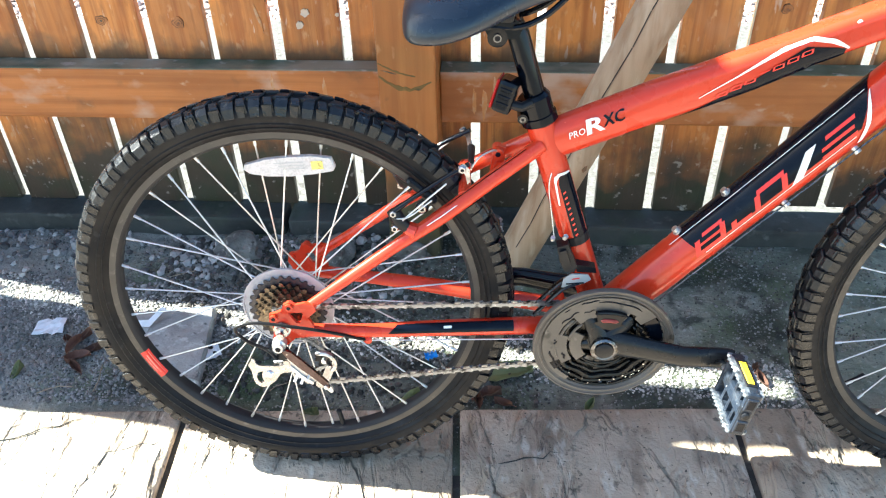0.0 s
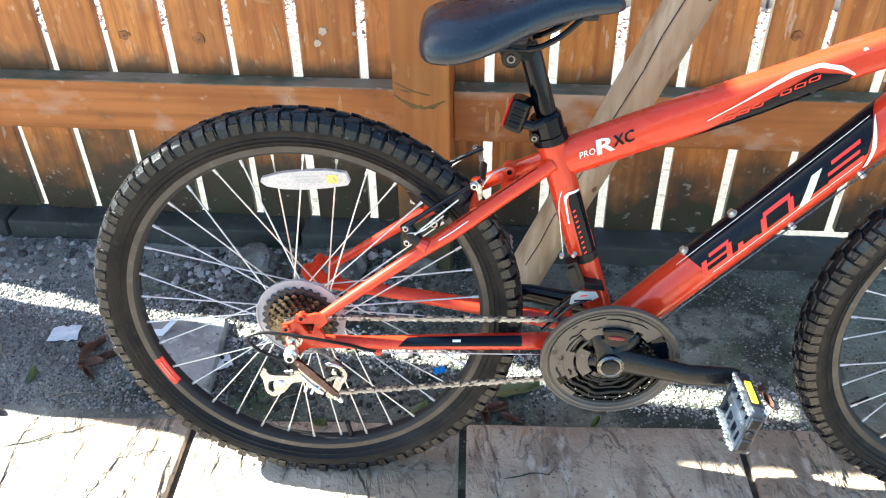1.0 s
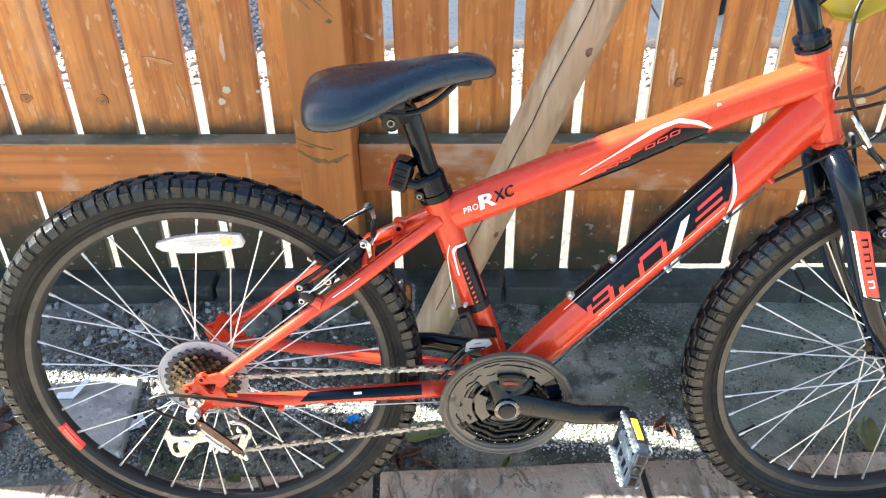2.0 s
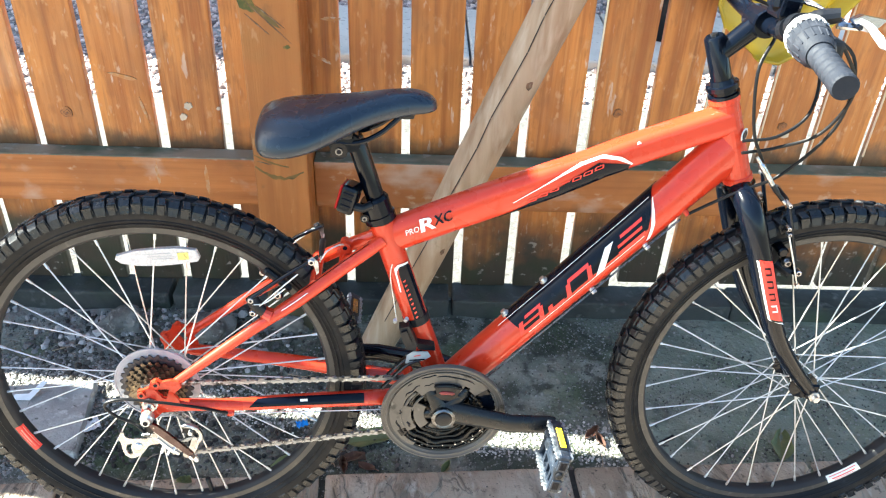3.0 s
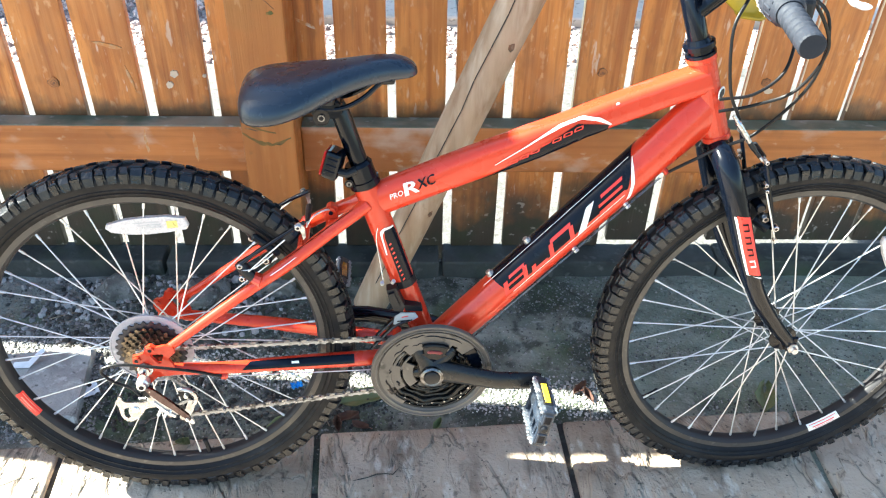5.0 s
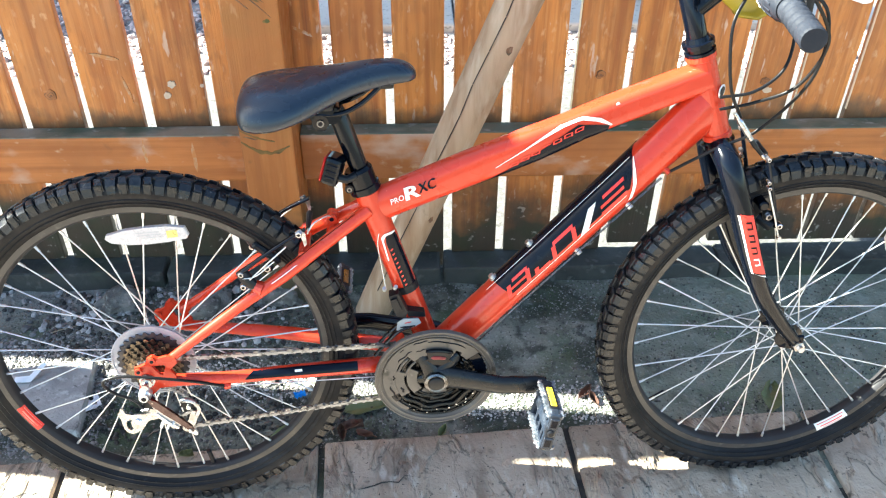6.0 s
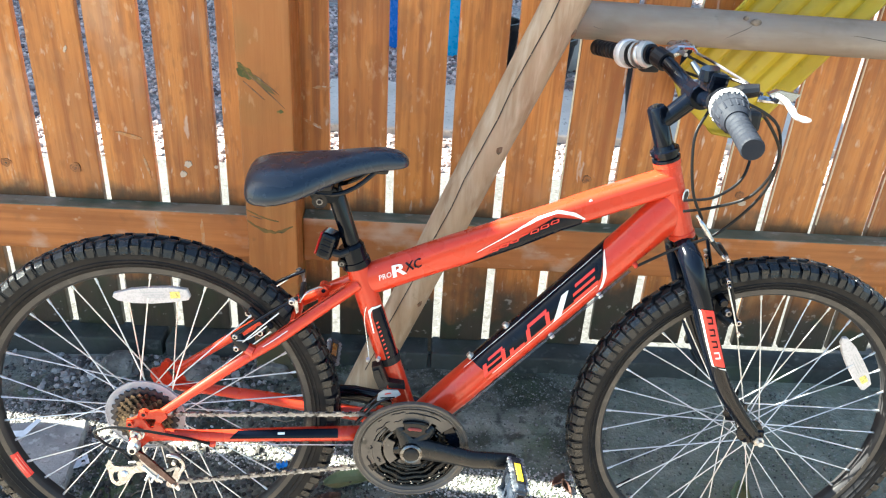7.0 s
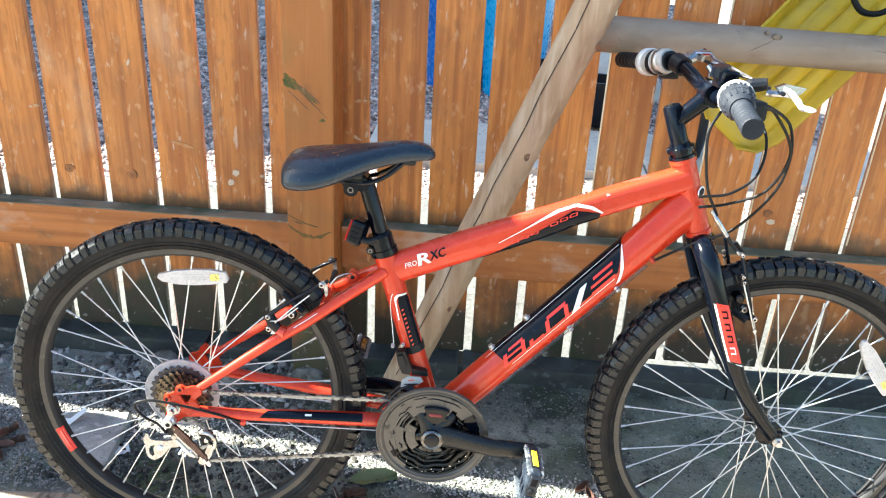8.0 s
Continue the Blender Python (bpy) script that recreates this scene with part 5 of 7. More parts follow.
def ring_plate(r_out, r_in, y0, y1, teeth=0, seg=64, depth=0.003):
    bm = bmesh.new()
    n = teeth * 4 if teeth else seg
    loops = []
    for r, y in ((r_in, y0), (r_out, y0), (r_out, y1), (r_in, y1)):
        loops.append([bm.verts.new(((r + (depth if teeth and k % 4 in (1, 2) and r == r_out else 0)) * math.cos(2 * math.pi * k / n), y, (r + (depth if teeth and k % 4 in (1, 2) and r == r_out else 0)) * math.sin(2 * math.pi * k / n))) for k in range(n)])
    for r, s in zip(loops, loops[1:] + loops[:1]):
        for k in range(n):
            bm.faces.new((r[k], r[(k + 1) % n], s[(k + 1) % n], s[k]))
    bmesh.ops.recalc_face_normals(bm, faces=bm.faces)
    return bm


def sector_plate(r0, r1, a0, a1, y0, y1, n=24, wave=0.0):
    """A flat ring sector with a wavy inner edge."""
    bm = bmesh.new()
    rows = []
    for k in range(n + 1):
        a = radians(a0 + (a1 - a0) * k / n)
        ri = r0 + wave * math.sin(k * 1.7)
        rows.append([bm.verts.new((r * math.cos(a), y, r * math.sin(a))) for r, y in ((ri, y0), (r1, y0), (r1, y1), (ri, y1))])
    for p_, q_ in zip(rows, rows[1:]):
        for c in range(4):
            bm.faces.new((p_[c], p_[(c + 1) % 4], q_[(c + 1) % 4], q_[c]))
    bm.faces.new(rows[0]), bm.faces.new(rows[-1][::-1])
    bmesh.ops.recalc_face_normals(bm, faces=bm.faces)
    return bm


def arc_tube(r, a0, a1, thick, y, wave=0.0, turns=6, n=36):
    """A round bead along an arc of the chainset, thinner at its ends."""
    pts, rad = [], []
    for k in range(n + 1):
        q = k / n
        a = radians(a0 + (a1 - a0) * q)
        rr = r + wave * math.sin(turns * math.pi * q)
        pts.append(Vector((rr * math.cos(a), y, rr * math.sin(a))))
        rad.append(thick * (0.35 + 0.65 * min(1.0, 8 * q, 8 * (1 - q))))
    return tube(pts, rad, 8)


chainset = part("chainset", lathe([(0.0968, 0.0035), (0.0972, -0.0025), (0.0962, -0.0042), (0.0944, -0.0044), (0.0936, -0.0028), (0.0922, -0.0020), (0.0900, -0.0018), (0.0894, -0.0030), (0.0880, -0.0034), (0.0868, -0.0026), (0.0862, -0.0008), (0.0840, 0.0002), (0.0830, 0.0020), (0.0830, 0.0035)], 96), M_GUARD, bike, "scuffed dark plastic chain guard over three chainrings", True)
chainset.matrix_basis = at(0.427, -0.034, 0.058) @ Matrix.Rotation(radians(4), 4, "X") @ Matrix.Scale(0.968, 4)
for r0, r1, a0, a1, y in ((0.0650, 0.0838, 48, 206, 0.0), (0.0500, 0.0655, 60, 132, 0.0003), (0.0500, 0.0655, 164, 214, 0.0003), (0.0300, 0.0460, 152, 222, 0.0012), (0.0765, 0.0838, 206, 236, 0.001), (0.0600, 0.0838, 36, 50, 0.001), (0.0300, 0.0400, 232, 300, 0.004)):
    part("guard_face", sector_plate(r0, r1, a0, a1, y - 0.0014, y + 0.0012, 30, 0.0004), M_GUARD, chainset)
# folds and beads of the pressed plate
for r, a0, a1, thick, y in ((0.0610, 134, 166, 0.0022, -0.001), (0.0480, 130, 172, 0.0020, -0.001), (0.0545, 132, 168, 0.0012, 0.003), (0.0655, 166, 206, 0.0014, -0.001), (0.0825, 48, 100, 0.0010, -0.001)):
    part("guard_bead", arc_tube(r, a0, a1, thick, y), M_GUARD, chainset, "", True)
# dark cracks and open slots
for r, a0, a1, thick, wave in ((0.0760, 52, 99, 0.0012, 0.0008), (0.0795, 98, 116, 0.0010, 0.0006), (0.0690, 122, 148, 0.0011, 0.0014), (0.0660, 172, 180, 0.0014, 0.001), (0.0735, 190, 214, 0.0016, 0.001), (0.0570, 196, 208, 0.0016, 0.001), (0.0640, 104, 118, 0.0007, 0.001), (0.0800, 128, 134, 0.0008, 0.0), (0.0860, 148, 152, 0.0007, 0.0)):
    part("guard_slot", arc_tube(r, a0, a1, thick, -0.0013, wave, 3, 14), M_DECAL_BLACK, chainset)
part("guard_slot", sector_plate(0.0690, 0.0800, 203, 217, -0.0006, 0.0016, 8, 0.002), M_BLACK, chainset)
part("guard_window", sector_plate(0.0640, 0.0815, 3, 36, -0.0010, 0.0016, 16, 0.002), M_BLACK, chainset, "gloss black window of the guard")
part("guard_bead", arc_tube(0.0846, 6, 30, 0.0016, -0.002), M_GUARD, chainset, "", True)
# chainrings, with worn folds that catch the light in the lower half
part("chainring", ring_plate(0.0800, 0.0600, 0.006, 0.008, 42, depth=0.0035), M_RING, chainset)
part("chainring", ring_plate(0.067, 0.034, 0.0105, 0.0125, 34, depth=0.0035), M_RING, chainset)
part("chainring", ring_plate(0.0465, 0.016, 0.0145, 0.0165, 24, depth=0.0035), M_RING, chainset)
for r, a0, a1, thick, y, wave, turns in ((0.0805, 214, 352, 0.0022, 0.0020, 0.0006, 9), (0.0735, 216, 345, 0.0034, 0.0035, 0.0012, 8), (0.0640, 208, 350, 0.0040, 0.0030, 0.0022, 7), (0.0545, 216, 320, 0.0030, 0.0040, 0.0014, 6), (0.0450, 214, 310, 0.0032, 0.0040, 0.0012, 4), (0.0385, 222, 318, 0.0018, 0.0020, 0.0006, 3), (0.0560, 4, 40, 0.0026, 0.0030, 0.0014, 4), (0.0480, 2, 36, 0.0030, 0.0040, 0.0012, 3)):
    part("ring_fold", arc_tube(r, a0, a1, thick, y, wave, turns, 48), M_RING, chainset, "", True)
rnd = random.Random(8)
for k in range(13):
    a, r_ = radians(222 + 9.5 * k + rnd.uniform(-3, 3)), rnd.choice((0.0700, 0.0715, 0.0775))
    part("tooth_pin", tube([Vector((r_ * math.cos(a), -0.0005, r_ * math.sin(a))), Vector((r_ * math.cos(a), 0.004, r_ * math.sin(a)))], rnd.uniform(0.0008, 0.0016), 6), M_CHROME if k % 3 else M_GUARD, chainset)
for k, a in enumerate((116, 51, -24, -96, -168)):
    a = radians(a)
    d = Vector((math.cos(a), 0, math.sin(a)))
    t = Vector((-d.z, 0, d.x))
    y, wide = (0.005, 1.0) if k < 2 else (0.009, 0.7)
    part("spider_arm", tube([d * 0.012 + Vector((0, y - 0.008, 0)), d * 0.030 + Vector((0, y - 0.005, 0)), d * 0.050 + Vector((0, y - 0.002, 0)), d * 0.056 + Vector((0, y + 0.001, 0))], [0.016 * wide, 0.0110 * wide, 0.0100 * wide, 0.006 * wide], 10, squash=0.5, side=t), M_CRANK if k < 2 else M_RING, chainset, "", True)
    part("chainring_bolt", tube([d * 0.050 + Vector((0, y - 0.0055, 0)), d * 0.050 + Vector((0, y + 0.002, 0))], 0.0038, 8), M_BLACK, chainset)
part("spider_web", sector_plate(0.010, 0.0440, 48, 119, -0.0030, 0.001, 12), M_BLACK, chainset)
# pad between the upper arms, with its red strip
pad = part("guard_pad", sector_plate(0.0420, 0.0620, 64, 104, -0.0060, 0.002, 12), M_BLACK, chainset, "black rubber pad with a red strip")
part("pad_strip", arc_tube(0.0475, 70, 99, 0.0034, -0.0052, 0.0, 1, 12), M_DULLRED, pad, "dull red strip", True)
part("pad_lip", arc_tube(0.0610, 63, 105, 0.0026, -0.0055, 0.0, 1, 14), M_BLACK, pad, "", True)
CR = Vector((0.156, 0, -0.006)).normalized()
arm = tube([BBC + Vector((0, -0.057, 0)) + CR * l + Vector((0, -0.028 * min(1, l / 0.1), 0)) for l in (-0.020, -0.016, 0.0, 0.025, 0.06, 0.10, 0.14, 0.156, 0.166, 0.169)], [0.011, 0.0175, 0.0205, 0.0190, 0.0168, 0.0158, 0.0155, 0.0155, 0.0125, 0.006], 16, squash=0.56, side=(-CR.z, 0, CR.x))
crank = part("crank_arm", arm, M_CRANK, bike, "worn black crank arm", True)
part("crank_boss", lathe([(0.0185, 0.0), (0.0182, -0.0040), (0.0150, -0.0058), (0.0128, -0.0050), (0.0125, -0.001)], 24, centre=P(0.427, -0.033, 0.0685), closed=False), M_BOLT, crank, "worn grey boss", True)
part("crank_cap", lathe([(0.0122, 0.0), (0.0118, -0.0040), (0.0085, -0.0058), (0.002, -0.0060)], 20, centre=P(0.427, -0.033, 0.0705), closed=False), M_PLASTIC, crank, "", True)
arm = tube([BBC + Vector((0, 0.060, 0)) - CR * l + Vector((0, 0.028 * min(1, l / 0.1), 0)) for l in (-0.020, -0.016, 0.0, 0.025, 0.06, 0.10, 0.14, 0.156, 0.166, 0.169)], [0.011, 0.0175, 0.0205, 0.0190, 0.0168, 0.0158, 0.0155, 0.0155, 0.0125, 0.006], 16, squash=0.56, side=(-CR.z, 0, CR.x))
part("crank_arm", arm, M_BLACK, bike, "worn black crank arm", True)
part("bottom_axle", tube([BBC + Vector((0, -0.062, 0)), BBC + Vector((0, 0.062, 0))], 0.0085, 12), M_STEEL, bike)


def build_pedal(m, side, worn):
    """A caged platform pedal on its spindle, which lies along y."""
    pedal = part("pedal", box(-0.011, 0.011, -0.048, 0.040, -0.0095, 0.0095, 0.006, 2), M_PEDAL, bike, "scraped dark plastic pedal with bright jagged cage and yellow reflectors")
    pedal.matrix_basis = m
    part("spindle", tube([Vector((0, 0.036, 0)), Vector((0, 0.062, 0))], 0.0065, 10), M_STEEL, pedal)
    rnd = random.Random(5)
    for sx in (-1, 1):
        part("cage_side", box(sx * 0.036 - 0.0045, sx * 0.036 + 0.0045, -0.050, 0.046, -0.010, 0.010, 0.003, 1), M_PEDAL, pedal)
        # jagged bright edges of the cage
        for sz in (-1, 1):
            bm = bmesh.new()
            rows = []
            for k in range(23):
                y = -0.051 + 0.0044 * k
                h = 0.0125 + (0.0045 if k % 2 else 0.0005) + rnd.uniform(-0.001, 0.0016)
                x = sx * 0.036 + rnd.uniform(-0.0008, 0.0008)
                rows.append([bm.verts.new((x + dx, y, sz * z)) for dx, z in ((-0.0026, 0.008), (-0.0026, h), (0.0026, h * 0.98), (0.0026, 0.008))])
            for p_, q_ in zip(rows, rows[1:]):
                for c in range(4):
                    bm.faces.new((p_[c], p_[(c + 1) % 4], q_[(c + 1) % 4], q_[c]))
            bm.faces.new(rows[0]), bm.faces.new(rows[-1])
            bmesh.ops.recalc_face_normals(bm, faces=bm.faces)
            part("cage_edge", bm, M_CAGE, pedal, "jagged scraped cage edge")
        part("reflector_frame", box(sx * 0.0405 - 0.0012, sx * 0.0405 + 0.0014, -0.034, 0.028, -0.0095, 0.0095, 0.001), M_PLASTIC, pedal)
        part("pedal_reflector", box(sx * 0.0420 - 0.0012, sx * 0.0420 + 0.0012, -0.028, 0.022, -0.0055, 0.0055, 0.001), M_YELLOW if worn else M_AMBER, pedal, "yellow reflector strip")
    for y in (-0.048, 0.040):
        part("cage_end", box(-0.040, 0.040, y - 0.0045, y + 0.0045, -0.0115, 0.0115, 0.004, 2), M_PEDAL, pedal)
    for y in (-0.027, -0.006, 0.018):
        part("cage_rib", box(-0.034, 0.034, y - 0.003, y + 0.003, -0.0085, 0.0085, 0.002), M_PEDAL, pedal)
    # square recesses with raised rims in the outer end
    for x in (-0.022, 0.022):
        part("end_rim", box(x - 0.0115, x + 0.0115, -0.0545, -0.0515, -0.0090, 0.0090, 0.0012), M_PEDAL, pedal)
        part("end_hole", box(x - 0.0078, x + 0.0078, -0.0549, -0.0540, -0.0055, 0.0055, 0.0003), M_DECAL_BLACK, pedal)
    part("end_cap", lathe([(0.0068, 0.0), (0.0068, -0.0035), (0.0045, -0.005)], 14, centre=(0, -0.0515, 0), closed=False), M_PLASTIC, pedal)
    return pedal


build_pedal(at(0.583, -0.038, 0.142) @ Matrix.Rotation(radians(-78), 4, "Y") @ Matrix.Scale(0.82, 4), 1, True)
build_pedal(at(0.272, -0.016, -0.150) @ Matrix.Rotation(radians(118), 4, "Y") @ Matrix.Rotation(math.pi, 4, "X") @ Matrix.Scale(0.82, 4), -1, False)

# cassette, spoke guard, derailleur
cass = part("spoke_guard", ring_plate(0.0625, 0.030, -0.001, 0.001, seg=56), M_CLEAR, bike, "cloudy grey translucent plastic spoke guard")
cass.matrix_basis = at(0, 0, 0.0235)
part("guard_rim", ring_plate(0.0630, 0.0605, -0.0025, 0.001, seg=56), M_CLEAR, cass)
for k, (r, t) in enumerate(((0.0515, 28), (0.0430, 24), (0.0375, 22), (0.0330, 20), (0.0275, 18), (0.0220, 14))):
    spk = part("sprocket", ring_plate(r - 0.002, r * 0.62 if k < 2 else 0.014, -0.0009, 0.0009, t, depth=0.0042), M_SPROCKET if k else M_BIGCOG, bike, "oily brown sprocket" if k else "dark grey largest sprocket")
    spk.matrix_basis = at(0, 0, 0.0275 + 0.0042 * k)
part("freewheel", lathe([(0.017, 0.0), (0.017, -0.030)], 20, centre=P(0, 0, 0.024), closed=False), M_SPROCKET, bike)


def chain_run(points, name):
    """Links of plates and rollers along a line."""
    bm = bmesh.new()
    p = [Vector(q) for q in points]
    dist = [0]
    for a, b in zip(p, p[1:]):
        dist.append(dist[-1] + (b - a).length)
    n = int(dist[-1] / 0.0127)

    def pos(s):
        for i in range(len(p) - 1):
            if s <= dist[i + 1]:
                return p[i].lerp(p[i + 1], (s - dist[i]) / (dist[i + 1] - dist[i]))
        return p[-1]
    for k in range(n):
        a, b = pos(k * 0.0127), pos((k + 1) * 0.0127)
        d = (b - a).normalized()
        w = 0.0032 if k % 2 else 0.0022
        for s in (-1, 1):
            o = Vector((0, s * w, 0))
            c = (a + b) / 2 + o
            m = Matrix.Translation(c) @ d.to_track_quat("X", "Z").to_matrix().to_4x4()
            verts = [bm.verts.new(m @ Vector((x, y, z))) for y in (-0.0005, 0.0005) for x, z in ((-0.0092, 0.0), (-0.0075, 0.0037), (-0.003, 0.0022), (0.003, 0.0022), (0.0075, 0.0037), (0.0092, 0.0), (0.0075, -0.0037), (0.003, -0.0022), (-0.003, -0.0022), (-0.0075, -0.0037))]
            bm.faces.new(verts[:10]), bm.faces.new(verts[10:][::-1])
            for i in range(10):
                bm.faces.new((verts[i], verts[(i + 1) % 10], verts[10 + (i + 1) % 10], verts[10 + i]))
        tube([a + Vector((0, -0.004, 0)), a + Vector((0, 0.004, 0))], 0.0019, 6, bm)
    return bm


ring_arc = [P(0.427 + 0.0505 * math.cos(a), -0.034 + 0.0505 * math.sin(a), 0.0325) for a in [math.radians(92 - 11.5 * k) for k in range(18)]]
chain_line = [P(-0.014, 0.014, 0.0478), P(0.004, 0.0195, 0.0478)] + ring_arc + [P(0.052, -0.1185, 0.0455), P(0.036, -0.119, 0.0475), P(0.024, -0.110, 0.0475), P(0.026, -0.096, 0.0475), P(0.048, -0.084, 0.0475), P(0.056, -0.072, 0.0475), P(0.048, -0.058, 0.0475), P(0.030, -0.040, 0.0475), P(-0.006, -0.021, 0.0475)]
part("chain", chain_run(chain_line, "chain"), surface("oily_chain_steel", (0.26, 0.265, 0.28), 0.36, metal=0.75, layers=[((0.035, 0.035, 0.035), 90.0, 0.52, 0.66), ((0.55, 0.56, 0.58), 200.0, 0.62, 0.70)], bump=0.0006, bump_scale=250.0, shift=False), bike, "oily steel chain")


def plate(points, w0, w1):
    bm = bmesh.new()
    f = bm.faces.new([bm.verts.new(P(u, v, w0)) for u, v in points])
    g = bmesh.ops.extrude_face_region(bm, geom=[f])
    bmesh.ops.translate(bm, vec=(0, w0 - w1, 0), verts=[e for e in g["geom"] if isinstance(e, bmesh.types.BMVert)])
    bmesh.ops.recalc_face_normals(bm, faces=bm.faces)
    return bm


def round_plate(stations, w0, w1, n=10):
    """A flat lobed plate round circles (u, v, r)."""
    pts = []
    for sgn, order in ((1, stations), (-1, stations[::-1])):
        for i, (u, v, r) in enumerate(order):
            a, b = order[max(i - 1, 0)], order[min(i + 1, len(order) - 1)]
            d = Vector((b[0] - a[0], b[1] - a[1])).normalized()
            nrm = Vector((-d.y, d.x))
            pts.append((u + nrm.x * r, v + nrm.y * r))
        u, v, r = order[-1]
        base = math.atan2(d.y, d.x)
        for k in range(1, 6):
            t = base + math.pi / 2 - math.pi * k / 6
            pts.append((u + r * math.cos(t), v + r * math.sin(t)))
    return plate(pts, w0, w1)


def holed_plate(outer, holes, w0, w1):
    """A flat plate with openings."""
    bm = bmesh.new()
    edges = []
    for loop in [outer] + holes:
        vs = [bm.verts.new(P(u, v, w0)) for u, v in loop]
        edges += [bm.edges.new((vs[k], vs[(k + 1) % len(vs)])) for k in range(len(vs))]
    bmesh.ops.triangle_fill(bm, use_beauty=True, edges=edges)
    g = bmesh.ops.extrude_face_region(bm, geom=list(bm.faces))
    bmesh.ops.translate(bm, vec=(0, w0 - w1, 0), verts=[e for e in g["geom"] if isinstance(e, bmesh.types.BMVert)])
    bmesh.ops.recalc_face_normals(bm, faces=bm.faces)
    return bm


def circle(u, v, r, n=10):
    return [(u + r * math.cos(2 * math.pi * k / n), v + r * math.sin(2 * math.pi * k / n)) for k in range(n)]


M_BODY = surface("dark_polished_alloy", (0.095, 0.070, 0.072), 0.16, metal=1.0, layers=[((0.05, 0.036, 0.036), 40.0, 0.5, 0.66), ((0.5, 0.48, 0.48), 80.0, 0.70, 0.76)], bump=0.0003, bump_scale=80.0, shift=False)
der = part("rear_derailleur", plate([(0.0030, -0.0380), (0.0067, -0.0445), (0.0110, -0.0620), (0.0260, -0.0838), (0.0310, -0.0830), (0.0409, -0.0770), (0.0380, -0.0700), (0.0220, -0.0520), (0.0100, -0.0370)], 0.080, 0.0870), M_CHROME, bike, "scuffed silver rear derailleur with dark pivots")
part("body_plate", plate([(0.0000, -0.0225), (0.0045, -0.0315), (0.0184, -0.0490), (0.0355, -0.0670), (0.0540, -0.0885), (0.0575, -0.0870), (0.0559, -0.0771), (0.0407, -0.0574), (0.0240, -0.0370), (0.0120, -0.0235), (0.0050, -0.0195)], 0.0872, 0.0915), M_BODY, der, "dark polished body plate")
part("outer_link", round_plate([(0.0080, -0.0520, 0.0022), (0.020, -0.068, 0.0026), (0.0335, -0.0800, 0.0026)], 0.0872, 0.0890), M_STEEL, der)
part("pivot_pin", tube([P(0.0525, -0.0850, 0.088), P(0.0525, -0.0850, 0.0935)], [0.0034, 0.0028], 10), M_STEEL, der)
part("pivot_pin", tube([P(0.0015, -0.0475, 0.076), P(0.0015, -0.0475, 0.0850)], [0.0052, 0.0044], 10), M_CHROME, der)
part("stop_screw", tube([P(-0.0180, -0.0560, 0.074), P(-0.0060, -0.0530, 0.076)], 0.0026, 8), M_BOLT, der)
part("stop_screw", tube([P(0.0100, -0.0760, 0.074), P(0.0165, -0.0800, 0.078)], [0.0030, 0.0038], 8), M_CHROME, der)
part("hanger_bolt", lathe([(0.0095, 0.0), (0.0095, -0.014), (0.0070, -0.016), (0.0070, -0.021)], 16, centre=P(-0.006, -0.022, 0.066), closed=False), M_STEEL, der)
part("bolt_socket", tube([P(-0.006, -0.022, 0.0865), P(-0.006, -0.022, 0.0876)], 0.0040, 6), M_DECAL_BLACK, der)
part("spring_box", lathe([(0.0085, 0.0), (0.0090, -0.004), (0.0090, -0.010), (0.007, -0.013)], 16, centre=P(-0.003, -0.036, 0.072), closed=False), M_PLASTIC, der)
part("cage_plate", holed_plate([(-0.0556, -0.0631), (-0.0520, -0.0570), (-0.0493, -0.0505), (-0.0457, -0.0526), (-0.0450, -0.0585), (-0.0420, -0.0625), (-0.0328, -0.0645), (-0.0132, -0.0640), (0.0015, -0.0595), (0.0102, -0.0710), (0.0010, -0.0753), (-0.0090, -0.0764), (-0.0135, -0.0795), (-0.0167, -0.0845), (-0.0205, -0.0900), (-0.0260, -0.0960), (-0.0335, -0.1014), (-0.0390, -0.1036), (-0.0440, -0.1025), (-0.0496, -0.0972), (-0.0515, -0.0900), (-0.0520, -0.0810), (-0.0524, -0.0726)], [[(-0.0440, -0.0760), (-0.0362, -0.0735), (-0.0385, -0.0790), (-0.0390, -0.0860), (-0.0375, -0.0930), (-0.0420, -0.0960), (-0.0460, -0.0915), (-0.0468, -0.0840)], circle(-0.0272, -0.0790, 0.0040, 8)], 0.071, 0.0735), M_CHROME, der, "silver cage plate with openings")
part("pulley_bolt", tube([P(-0.0272, -0.0785, 0.066), P(-0.0272, -0.0785, 0.0745), P(-0.0272, -0.0785, 0.0770)], [0.0060, 0.0060, 0.0036], 10), M_STEEL, der)
part("cage_arc", tube([P(0.0435 + 0.0185 * math.cos(a), -0.0715 + 0.0185 * math.sin(a), 0.0585) for a in [radians(112 - 14 * k) for k in range(13)]], [0.0022] + [0.0036] * 11 + [0.0022], 8), M_CHROME, der, "", True)
part("cage_plate", round_plate([(0.052, -0.086, 0.006), (0.046, -0.102, 0.006), (0.036, -0.116, 0.007)], 0.053, 0.0555), M_CHROME, der, "silver cage plate")
part("cage_tip", round_plate([(0.0500, -0.0900, 0.0035), (0.0545, -0.0950, 0.0040), (0.0570, -0.1000, 0.0030)], 0.080, 0.084), M_STEEL, der)
